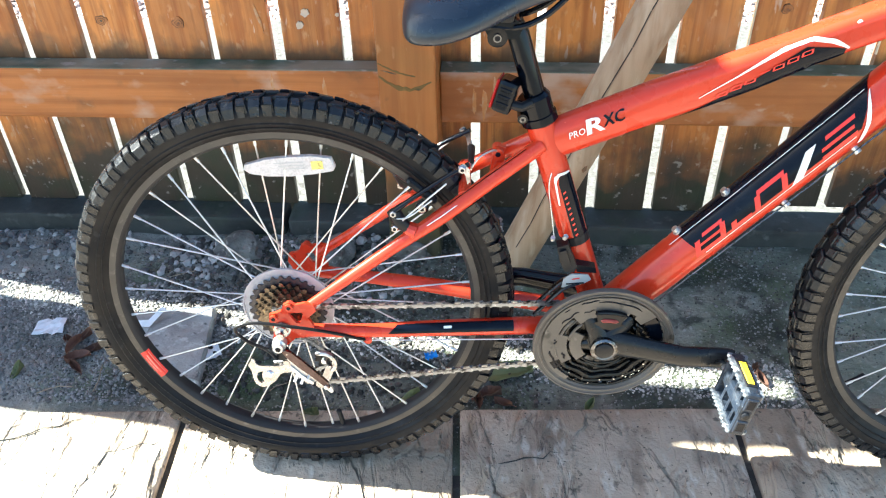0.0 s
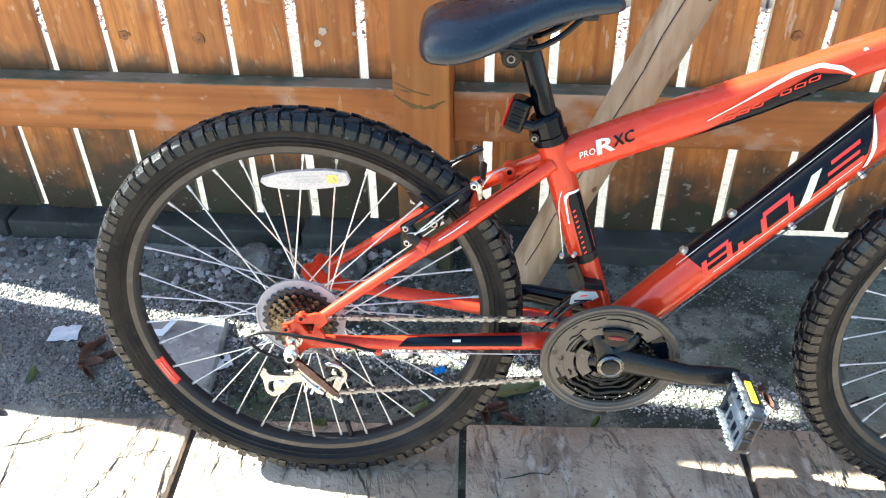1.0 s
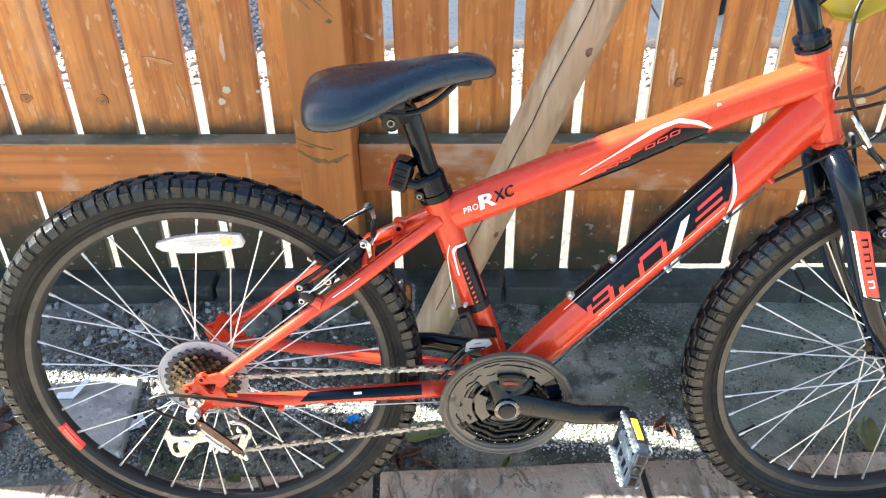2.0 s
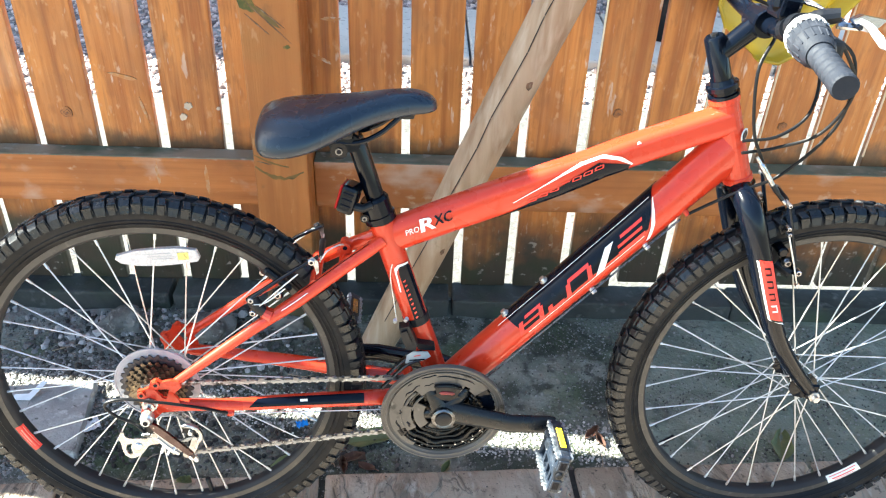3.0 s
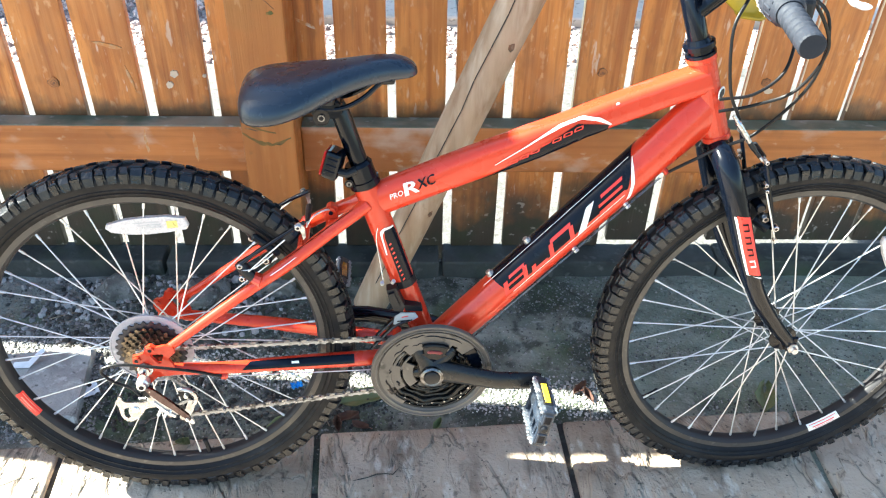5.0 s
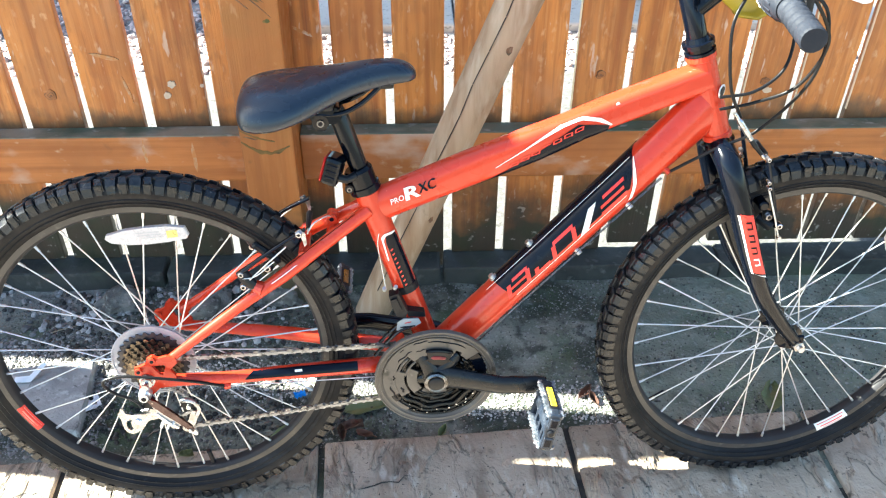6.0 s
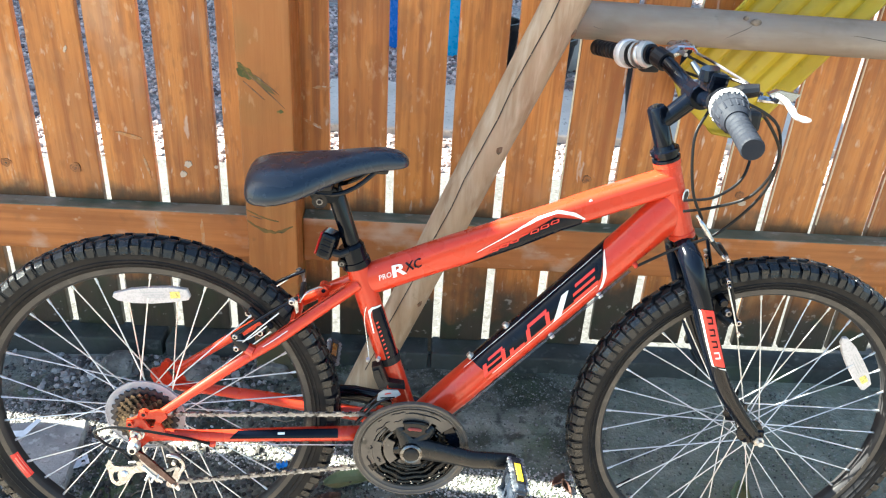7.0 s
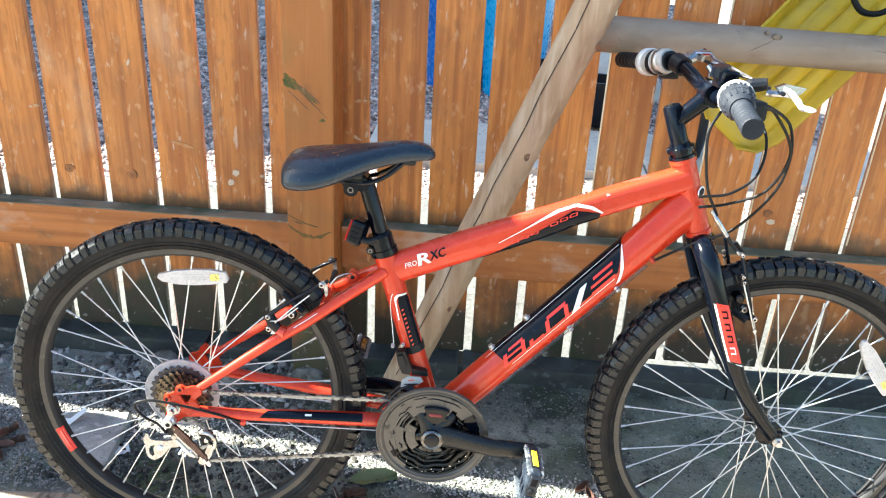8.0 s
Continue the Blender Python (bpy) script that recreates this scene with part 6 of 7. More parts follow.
for u, v, w in ((0.0455, -0.0715, 0.0475), (0.036, -0.1065, 0.0475)):
    g = ring_plate(0.010, 0.004, -0.003, 0.003, 10, depth=0.004)
    o = part("jockey_wheel", g, M_PLASTIC, der)
    o.matrix_basis = at(u, v, w)
    part("jockey_bolt", tube([P(u, v, w - 0.006), P(u, v, w + 0.010)], 0.0036, 8), M_STEEL, der)
for u, v in ((0.022, -0.074), (0.032, -0.066), (0.014, -0.070)):
    part("adjusting_screw", tube([P(u, v, 0.084), P(u - 0.004, v - 0.007, 0.090)], 0.0022, 8), M_STEEL, der)
part("gear_cable", tube(curve_points([P(0.108, -0.022, 0.066), P(0.062, -0.001, 0.075), P(0.010, 0.017, 0.084), P(-0.028, 0.0225, 0.085), P(-0.052, 0.018, 0.085), P(-0.058, 0.008, 0.085), P(-0.044, -0.010, 0.085), P(-0.023, -0.022, 0.085), P(-0.008, -0.038, 0.088)], 6), 0.0022, 8), M_CABLE, bike)
part("cable_stop", set_at(box(0.106, 0.117, -0.068, -0.058, -0.030, -0.019, 0.003), 0.111, -0.024, 0.063), M_RED, bike)
part("gear_wire", tube([P(0.112, -0.0255, 0.063), P(0.405, -0.046, 0.034)], 0.0009, 6), M_STEEL, bike)
# front derailleur
fd = part("front_derailleur", tube([P(0.3870, 0.098), P(0.3835, 0.110)], [0.0200, 0.0200], 18), M_PLASTIC, bike, "black front derailleur with a pale labelled cage")
body = plate([(0.360, 0.108), (0.374, 0.112), (0.387, 0.078), (0.384, 0.068), (0.371, 0.070), (0.364, 0.088)], 0.020, 0.037)
part("linkage", body, M_PLASTIC, fd)
part("linkage", plate([(0.363, 0.104), (0.371, 0.107), (0.379, 0.084), (0.369, 0.080)], 0.037, 0.041), M_PLASTIC, fd)
part("linkage_arm", plate([(0.385, 0.078), (0.412, 0.072), (0.414, 0.064), (0.388, 0.066)], 0.018, 0.032), M_PLASTIC, fd)
part("cage", plate([(0.3695, 0.0440), (0.3715, 0.0575), (0.3810, 0.0650), (0.4025, 0.0645), (0.4070, 0.0565), (0.3985, 0.0505), (0.3780, 0.0430)], 0.033, 0.0355), M_PALE, fd, "pale cage plate with a small label")
for k, (u0, u1, v0, v1) in enumerate(((0.375, 0.398, 0.0505, 0.0528), (0.382, 0.392, 0.0585, 0.0602))):
    part("label_bar", plate([(u0, v0 - 0.002), (u1, v0), (u1, v1), (u0, v1 - 0.002)], 0.0355, 0.0359), M_DECAL_BLACK if k == 0 else M_DECAL_RED, fd)
part("cage_tail", tube(curve_points([P(0.392, 0.050, 0.031), P(0.371, 0.040, 0.033), P(0.352, 0.018, 0.034), P(0.335, -0.004, 0.034)], 5), [0.0058] * 8 + [0.0046] * 8, 8, squash=0.5), M_RING, fd, "", True)
part("cage_tail", tube(curve_points([P(0.396, 0.052, 0.016), P(0.371, 0.040, 0.018), P(0.352, 0.020, 0.019), P(0.338, 0.002, 0.019)], 5), [0.0058] * 8 + [0.0046] * 8, 8, squash=0.5), M_RING, fd, "", True)
part("cable_clamp", tube([P(0.354, 0.118, 0.033), P(0.354, 0.124, 0.036)], 0.0030, 8), M_STEEL, fd)
part("cable_clamp", tube([P(0.369, 0.118, 0.030), P(0.371, 0.124, 0.033)], 0.0032, 8), M_STEEL, fd)
part("gear_wire", tube(curve_points([P(0.356, 0.120, 0.034), P(0.352, 0.150, 0.026), P(0.347, 0.19, 0.020), P(0.352, 0.215, 0.016)], 5), 0.0008, 6), M_CHROME, bike)

# ---- brakes ----
def bolt_head(u, v, w0, w1, r, parent, name="arm_bolt"):
    """A bright hexagon bolt with a dark socket, its axis across the bicycle."""
    out = 1 if w1 > w0 else -1
    part(name, tube([P(u, v, w0), P(u, v, w1 - 0.001 * out), P(u, v, w1)], [r, r, r * 0.8], 6), M_CHROME, parent)
    part("bolt_socket", tube([P(u, v, w1 - 0.0002 * out), P(u, v, w1 + 0.0004 * out)], r * 0.45, 6), M_DECAL_BLACK, parent)


for s in (1, -1):
    arm = tube(curve_points([P(0.155, 0.171, 0.050 * s), P(0.185, 0.194, 0.050 * s), P(0.218, 0.216, 0.047 * s), P(0.250, 0.2345, 0.043 * s)], 5), [0.0060, 0.0056, 0.0052] + [0.0042] * 13, 10, squash=0.7)
    rb = part("rear_brake_arm", arm, M_BLACK, bike, "black rear rim-brake arm with silver bolts", True)
    part("pivot_boss", tube([P(0.155, 0.172, 0.046 * s), P(0.163, 0.156, 0.048 * s), P(0.172, 0.146, 0.048 * s)], [0.0085, 0.0095, 0.0075], 10), M_PLASTIC, rb, "", True)
    part("stay_boss", tube([P(0.170, 0.146, 0.046 * s), P(0.184, 0.142, 0.051 * s)], [0.0085, 0.0105], 12), M_RED, rb)
    bolt_head(0.1561, 0.1705, 0.050 * s, 0.0565 * s, 0.0046, rb, "pivot_bolt")
    bolt_head(0.1568, 0.149, 0.048 * s, 0.0560 * s, 0.0050, rb, "pivot_bolt")
    part("brake_pad", set_at(box(0.166, 0.214, -0.026 if s > 0 else 0.015, -0.015 if s > 0 else 0.026, 0.178, 0.188, 0.003), 0.19, 0.183, 0.02 * s), M_PLASTIC, rb).matrix_basis = Matrix.Translation(P(0.19, 0.182)) @ Matrix.Rotation(radians(43), 4, "Y") @ Matrix.Translation(-P(0.19, 0.182))
    part("pad_washer", lathe([(0.0086, 0.002), (0.0086, -0.002), (0.0060, -0.0032), (0.0060, 0.002)], 16, centre=P(0.1905, 0.168, 0.034 * s)), M_PLASTIC, rb)
    bolt_head(0.1905, 0.168, 0.026 * s, 0.040 * s, 0.0066, rb, "pad_bolt")
    bolt_head(0.2411, 0.2300, 0.044 * s, 0.0525 * s, 0.0052, rb)
    part("cable_anchor", plate([(0.236, 0.233), (0.243, 0.237), (0.250, 0.229), (0.2505, 0.213), (0.2470, 0.209), (0.2445, 0.222)], 0.0470 * s, 0.0490 * s), M_CHROME, rb, "silver cable clamp")
    part("spring_wire", tube([P(0.166, 0.160, 0.054 * s), P(0.196, 0.190, 0.056 * s), P(0.222, 0.212, 0.052 * s)], 0.0011, 6), M_STEEL, rb)
    part("spring_wire", tube(curve_points([P(0.158, 0.164, 0.055 * s), P(0.176, 0.168, 0.056 * s), P(0.204, 0.190, 0.054 * s)], 4), 0.0010, 6), M_STEEL, rb)
    arm = tube(curve_points([P(0.9125, 0.2135, 0.050 * s), P(0.9035, 0.246, 0.050 * s), P(0.8925, 0.2805, 0.049 * s), P(0.8785, 0.322, 0.047 * s)], 5), [0.0056 - 0.00012 * k for k in range(16)], 10, squash=0.7)
    fb = part("front_brake_arm", arm, M_BLACK, bike, "black front rim-brake arm with silver bolts", True)
    part("pivot_block", tube([P(0.890, 0.222, 0.036 * s), P(0.908, 0.213, 0.050 * s)], 0.0085, 10), M_PLASTIC, fb)
    bolt_head(0.9165, 0.2155, 0.046 * s, 0.057 * s, 0.0050, fb, "pivot_bolt")
    part("brake_pad", set_at(box(0.884, 0.902, -0.026 if s > 0 else 0.015, -0.015 if s > 0 else 0.026, 0.205, 0.270, 0.003), 0.893, 0.237, 0.02 * s), M_PLASTIC, fb)
    part("pad_post", tube([P(0.888, 0.2480, 0.024 * s), P(0.888, 0.2480, 0.052 * s), P(0.888, 0.2480, 0.054 * s)], [0.0075, 0.0075, 0.0055], 14), M_BLACK, fb, "", True)
    part("pad_washer", lathe([(0.0082, 0.002), (0.0082, -0.001), (0.0064, -0.003), (0.0064, 0.002)], 16, centre=P(0.8985, 0.2305, 0.050 * s)), M_CHROME, fb, "", True)
    bolt_head(0.8985, 0.2305, 0.040 * s, 0.0545 * s, 0.0058, fb, "pad_bolt")
    for u, v in ((0.8862, 0.2853), (0.8891, 0.2760), (0.8785, 0.3205)):
        bolt_head(u, v, 0.046 * s, 0.0550 * s, 0.0034, fb)
    part("spring_wire", tube([P(0.9225, 0.1900, 0.054 * s), P(0.9050, 0.2330, 0.056 * s), P(0.8885, 0.2745, 0.054 * s)], 0.0013, 6), M_STEEL, fb)
    part("spring_clip", tube([P(0.9205, 0.196, 0.050 * s), P(0.9205, 0.196, 0.057 * s)], 0.0030, 8), M_CHROME, fb)
noodle = part("brake_noodle", tube(curve_points([P(0.8225, 0.3850, 0.040), P(0.8335, 0.3714, 0.040), P(0.8440, 0.3575, 0.040), P(0.8537, 0.3448, 0.040)], 5), [0.0026] * 4 + [0.0042] * 8 + [0.0036] * 4, 10), M_CHROME, bike, "silver bent cable guide", True)
part("noodle_boot", tube(curve_points([P(0.8530, 0.3458, 0.040), P(0.8630, 0.3335, 0.040), P(0.8722, 0.3236, 0.040)], 5), [0.0038] * 5 + [0.0030] * 6, 10), M_PLASTIC, noodle, "black rubber boot", True)
part("noodle_tip", tube([P(0.8718, 0.3240, 0.040), P(0.8765, 0.3195, 0.042), P(0.8815, 0.3180, 0.044)], [0.0026, 0.0030, 0.0022], 8), M_CHROME, noodle, "", True)
part("brake_wire", tube([P(0.888, 0.314, 0.03), P(0.887, 0.313, -0.038)], 0.0012, 6), M_STEEL, bike)
part("brake_boot", tube([P(0.888, 0.314, 0.022), P(0.888, 0.314, -0.016)], [0.0035, 0.005], 8), M_PLASTIC, bike)
part("brake_boot", tube([P(0.2515, 0.222, 0.022), P(0.2515, 0.222, -0.020)], [0.0035, 0.0052], 8), M_PLASTIC, bike)
part("brake_wire", tube([P(0.2515, 0.222, 0.036), P(0.2515, 0.222, -0.038)], 0.0012, 6), M_STEEL, bike)
part("brake_cable", tube(curve_points([P(0.252, 0.224, 0.034), P(0.262, 0.236, 0.030), P(0.278, 0.236, 0.014), P(0.288, 0.228, 0.004)], 5), 0.0012, 6), M_STEEL, bike)
stop = part("cable_hanger", plate([(0.272, 0.188), (0.278, 0.222), (0.284, 0.236), (0.294, 0.234), (0.292, 0.214), (0.298, 0.204)], -0.004, 0.004), M_RED, bike, "red cable hanger plate")
for u, v in ((0.284, 0.228), (0.286, 0.209)):
    part("hanger_eye", tube([P(u, v, -0.010), P(u, v, 0.010)], 0.0075, 12), M_RED, stop)
    part("eye_hole", tube([P(u, v, 0.0095), P(u, v, 0.0106)], 0.0034, 10), M_DECAL_BLACK, stop)


# ---- bars, grips, levers, cables ----
M_ALLOY = surface("bright_cast_alloy", (0.72, 0.73, 0.76), 0.45, metal=0.35, layers=[((0.5, 0.51, 0.54), 40.0, 0.55, 0.72)], shift=False)
def bar_at(w):
    best = min(range(len(BAR) - 1), key=lambda i: abs((-BAR[i].y - BAR[i + 1].y) / 2 - w))
    a, b = BAR[best], BAR[best + 1]
    k = (w + a.y) / (a.y - b.y)
    return a.lerp(b, k)


for s in (1, -1):
    ws = [0.203 + 0.082 * k / 40 for k in range(41)]
    pts = [bar_at(s * w) for w in ws]
    grip = part("grip", tube(pts, [0.0121 + (0.0017 if (k // 3) % 2 else 0.0) if 3 < k < 36 else 0.0134 for k in range(41)], 20), M_GREY if s > 0 else M_PLASTIC, bike, "ribbed grey rubber grip" if s > 0 else "black rubber grip", True)
    part("grip_end", tube([bar_at(s * 0.284), bar_at(s * 0.288), bar_at(s * 0.290)], [0.0138, 0.0138, 0.0124], 20), M_GREY if s > 0 else M_PLASTIC, grip)
    if s > 0:
        pts = [bar_at(s * w) for w in (0.158, 0.162, 0.1625, 0.180, 0.1805, 0.202, 0.208)]
        sh = part("twist_shifter", tube(pts, [0.020, 0.0228, 0.0220, 0.0220, 0.0210, 0.0180, 0.0150], 28), M_GREY, bike, "grey twist shifter with a pale collar", True)
        part("collar", tube([bar_at(s * 0.147), bar_at(s * 0.149), bar_at(s * 0.1575), bar_at(s * 0.159)], [0.0215, 0.0238, 0.0238, 0.022], 28), M_PALE, sh)
        part("collar_step", tube([bar_at(s * 0.1585), bar_at(s * 0.1605)], 0.0228, 28), M_PLASTIC, sh)
        for k in range(16):
            a = 2 * math.pi * k / 16
            c0, c1 = bar_at(s * 0.1625), bar_at(s * 0.197)
            d = (c1 - c0).normalized()
            e1 = d.orthogonal().normalized()
            e2 = d.cross(e1)
            o = e1 * math.cos(a) + e2 * math.sin(a)
            part("shifter_rib", tube([c0 + o * 0.0219, c1 + o * 0.0181], 0.0017, 6), M_GREY, sh)
        part("shifter_box", box(0.0, 0.034, -0.014, 0.014, -0.016, 0.010, 0.005, 2), M_PLASTIC, sh).matrix_basis = Matrix.Translation(bar_at(s * 0.152) + Vector((0.006, 0, -0.012)))
    else:
        sh = part("twist_shifter", tube([bar_at(-w) for w in (0.132, 0.136, 0.1365, 0.178, 0.180)], [0.019, 0.0204, 0.0208, 0.0212, 0.019], 28), M_PALE, bike, "grey twist shifter with bright silver collars", True)
        part("collar", tube([bar_at(-w) for w in (0.176, 0.178, 0.190, 0.196)], [0.0215, 0.0234, 0.0230, 0.0180], 28), M_ALLOY, sh, "", True)
        part("collar", tube([bar_at(-w) for w in (0.140, 0.142, 0.148, 0.150)], [0.0205, 0.0222, 0.0222, 0.0205], 28), M_CHROME, sh, "", True)
        part("collar_step", tube([bar_at(-0.156), bar_at(-0.163)], 0.0216, 28), M_PLASTIC, sh)
        part("shifter_box", box(0.0, 0.030, -0.012, 0.012, -0.014, 0.008, 0.005, 2), M_PLASTIC, sh).matrix_basis = Matrix.Translation(bar_at(-0.160) + Vector((0.008, 0, -0.012)))
    # lever
    b0 = bar_at(s * 0.108)
    lv = part("brake_lever", tube([bar_at(s * 0.098), bar_at(s * 0.118)], 0.0155, 16), M_PLASTIC, bike, "black brake lever bracket with a silver blade")
    part("lever_bracket", tube([b0, b0 + Vector((0.022, -0.006 * s, 0.012)), b0 + Vector((0.038, -0.014 * s, 0.016))], [0.011, 0.010, 0.008], 10), M_PLASTIC if s > 0 else M_CHROME, lv)
    q = b0 + Vector((0.036, -0.010 * s, 0.015))
    if s > 0:
        part("lever_arm", plate([(0.8450, 0.5900), (0.8560, 0.5950), (0.8843, 0.5904), (0.8780, 0.5830), (0.8685, 0.5760), (0.8560, 0.5790)], 0.122, 0.132), M_CHROME, lv, "grey alloy lever end")
        part("blade", tube(curve_points([P(0.856, 0.590, 0.126), P(0.864, 0.584, 0.138), P(0.868, 0.577, 0.152), P(0.870, 0.573, 0.166), P(0.874, 0.573, 0.180)], 5), [0.0060] * 3 + [0.0090] * 5 + [0.0082] * 8 + [0.0105] * 5, 10, squash=0.34), M_ALLOY, lv, "bright silver lever blade", True)
    else:
        part("blade", tube(curve_points([q, q + Vector((0.012, -0.020 * s, 0.004)), q + Vector((0.012, -0.060 * s, -0.002)), q + Vector((0.006, -0.090 * s, -0.006))], 5), [0.0055] * 6 + [0.0065] * 10, 10, squash=0.5), M_CHROME, lv, "silver lever blade", True)
    part("barrel_adjuster", tube([b0 + Vector((0.026, 0.004 * s, 0.012)), b0 + Vector((0.029, 0.022 * s, 0.010))], [0.0042, 0.0034], 10), M_CHROME, lv)
# silver lever fittings on either side
part("lever_block", tube([P(0.8400, 0.5795, 0.112), P(0.8500, 0.5790, 0.116), P(0.8630, 0.5795, 0.124)], [0.0070, 0.0062, 0.0045], 8, squash=0.7), M_CHROME, bike, "silver lever pivot block")
part("lever_pin", tube([P(0.8540, 0.5830, 0.120), P(0.8540, 0.5830, 0.136)], 0.0032, 8), M_DECAL_BLACK, bike)
part("lever_block", tube([P(0.7850, 0.5890, -0.118), P(0.8020, 0.5940, -0.112), P(0.8213, 0.5955, -0.102), P(0.8264, 0.5883, -0.100)], [0.0045, 0.0060, 0.0055, 0.0040], 8, squash=0.7), M_CHROME, bike, "silver lever pivot block", True)
part("cable_stalk", tube([P(0.8080, 0.5840, -0.060), P(0.8140, 0.5765, -0.056), P(0.8200, 0.5685, -0.050)], [0.0042, 0.0050, 0.0042], 8), M_CHROME, bike, "", True)
# jagged edge of the pale collar
for k in range(22):
    a = 2 * math.pi * k / 22
    c0, c1 = bar_at(0.158), bar_at(0.166)
    d = (c1 - c0).normalized()
    e1 = d.orthogonal().normalized()
    o = e1 * math.cos(a) + d.cross(e1) * math.sin(a)
    part("collar_tooth", tube([c0 + o * 0.0225, c0.lerp(c1, 0.5 + 0.5 * ((k * 7) % 5) / 4) + o * 0.0226], [0.0020, 0.0012], 5), M_PALE, bike)
# a block of clamps on the bar's middle
part("bar_bracket", box(0.0, 0.026, -0.019, 0.019, 0.0, 0.028, 0.005, 2), M_BLACK, bike, "black plastic bracket on the bar").matrix_basis = Matrix.Translation(P(0.786, 0.574, 0.060)) @ Matrix.Rotation(radians(8), 4, "Y")
for w, l, r in ((0.078, 0.014, 0.0150), (0.132, 0.010, 0.0160), (-0.132, 0.010, 0.0160)):
    part("bar_clamp_band", tube([bar_at(w - l / 2), bar_at(w + l / 2)], r, 18), M_PLASTIC, bike)
part("bell_base", tube([P(0.792, 0.590, 0.062), P(0.790, 0.604, 0.064)], [0.015, 0.0125], 14), M_BLACK, bike, "black plastic bracket stump")
for pts in ([P(0.842, 0.586, 0.118), P(0.826, 0.592, 0.085), P(0.812, 0.590, 0.045)], [P(0.8264, 0.5883, -0.100), P(0.8385, 0.5850, -0.060), P(0.8495, 0.5805, -0.020), P(0.8570, 0.5780, 0.020), P(0.8600, 0.5760, 0.060)]):
    part("brake_wire_end", tube(curve_points(pts, 6), 0.0022, 8), M_CHROME, bike)
for name, pts in (("brake_cable", [bar_at(0.108) + Vector((0.030, 0.030, 0.010)), P(0.842, 0.574, 0.055), P(0.842, 0.56, 0.03), P(0.905, 0.525, 0.05), P(0.912, 0.44, 0.05), P(0.868, 0.358, 0.03), P(0.815, 0.330, 0.028), P(0.780, 0.310, 0.027), tube_point(DT, DT_R, 0.452, -48, 0.006)]),
                  ("gear_cable", [bar_at(0.152) + Vector((0.036, 0.0, -0.014)), P(0.862, 0.550, 0.10), P(0.905, 0.49, 0.075), P(0.893, 0.425, 0.05), P(0.850, 0.395, 0.03), P(0.806, 0.386, 0.028)]),
                  ("gear_cable", [bar_at(-0.152) + Vector((0.036, 0.0, -0.014)), P(0.850, 0.548, -0.08), P(0.897, 0.50, -0.02), P(0.888, 0.445, 0.02), P(0.850, 0.412, 0.03), P(0.804, 0.402, 0.026)]),
                  ("brake_cable", [bar_at(-0.108) + Vector((0.030, -0.030, 0.010)), P(0.838, 0.572, -0.04), P(0.822, 0.540, 0.010), P(0.798, 0.500, 0.036), P(0.810, 0.4235, 0.038), P(0.834, 0.3765, 0.035)])):
    part(name, tube(curve_points(pts, 8), 0.0023, 8), M_CABLE, bike)
part("brake_wire", tube([tube_point(DT, DT_R, 0.44, -42, 0.005), tube_point(DT, DT_R, 0.06, -42, 0.005)], 0.0007, 6), M_BOLT, bike)
part("gear_wire", tube([tube_point(DT, DT_R, 0.44, -60, 0.005), tube_point(DT, DT_R, 0.05, -60, 0.005)], 0.0007, 6), M_BOLT, bike)
for l in (0.452, 0.38, 0.28):
    part("cable_guide", tube([tube_point(DT, DT_R, l, -50, -0.002), tube_point(DT, DT_R, l, -50, 0.008)], 0.0042, 8), M_RED if l > 0.4 else M_STEEL, bike)
part("chip", lathe([(0.003, 0.0), (0.003, 0.0008)], 8, centre=tube_point(TT, TT_R, 0.37, 35, 0.0), closed=False), M_WHITE, bike, "bare scratch in the paint")
badge = part("head_badge", tube([HT[0].lerp(HT[1], 0.55) + Vector((0.0135, -0.0125, 0.004)), HT[0].lerp(HT[1], 0.55) + Vector((0.0142, -0.0132, 0.004))], 0.0095, 18), M_WHITE, bike, "small white and black head badge")
part("badge_mark", tube([HT[0].lerp(HT[1], 0.55) + Vector((0.0140, -0.0130, 0.004)), HT[0].lerp(HT[1], 0.55) + Vector((0.0147, -0.0137, 0.004))], 0.0066, 14), M_DECAL_BLACK, badge)


# ---- swing frame and slide ----
swing = thing("swing_frame", pose(0.2989, 0.3842, -0.02), "weathered grey round-timber swing frame beside the fence", "swing frame")
pts = [Vector((0.3748 * z, -0.108 * z, z)) for z in [-0.12 + 0.1 * k for k in range(20)]]
part("leg", tube(pts, [0.0373 + 0.0012 * noise.noise(Vector((k * 0.7, 2, 0))) for k in range(20)], 24), M_POLE, swing, "round timber leg with a long split", True)
part("crossbar", tube([Vector((0.36 + 0.1 * k, -0.031 + 0.0006 * k, 0.888 - 0.0014 * k)) for k in range(16)], [0.0335 + 0.0010 * noise.noise(Vector((k * 0.6, 5, 0))) for k in range(16)], 22), M_BAR, swing, "round timber cross bar", True)
pts = [Vector((1.86 - 0.41 * (z - 0.886), -0.03, z)) for z in [-0.12 + 0.1 * k for k in range(20)]]
part("leg", tube(pts, 0.0415, 24), M_POLE, swing, "round timber leg", True)
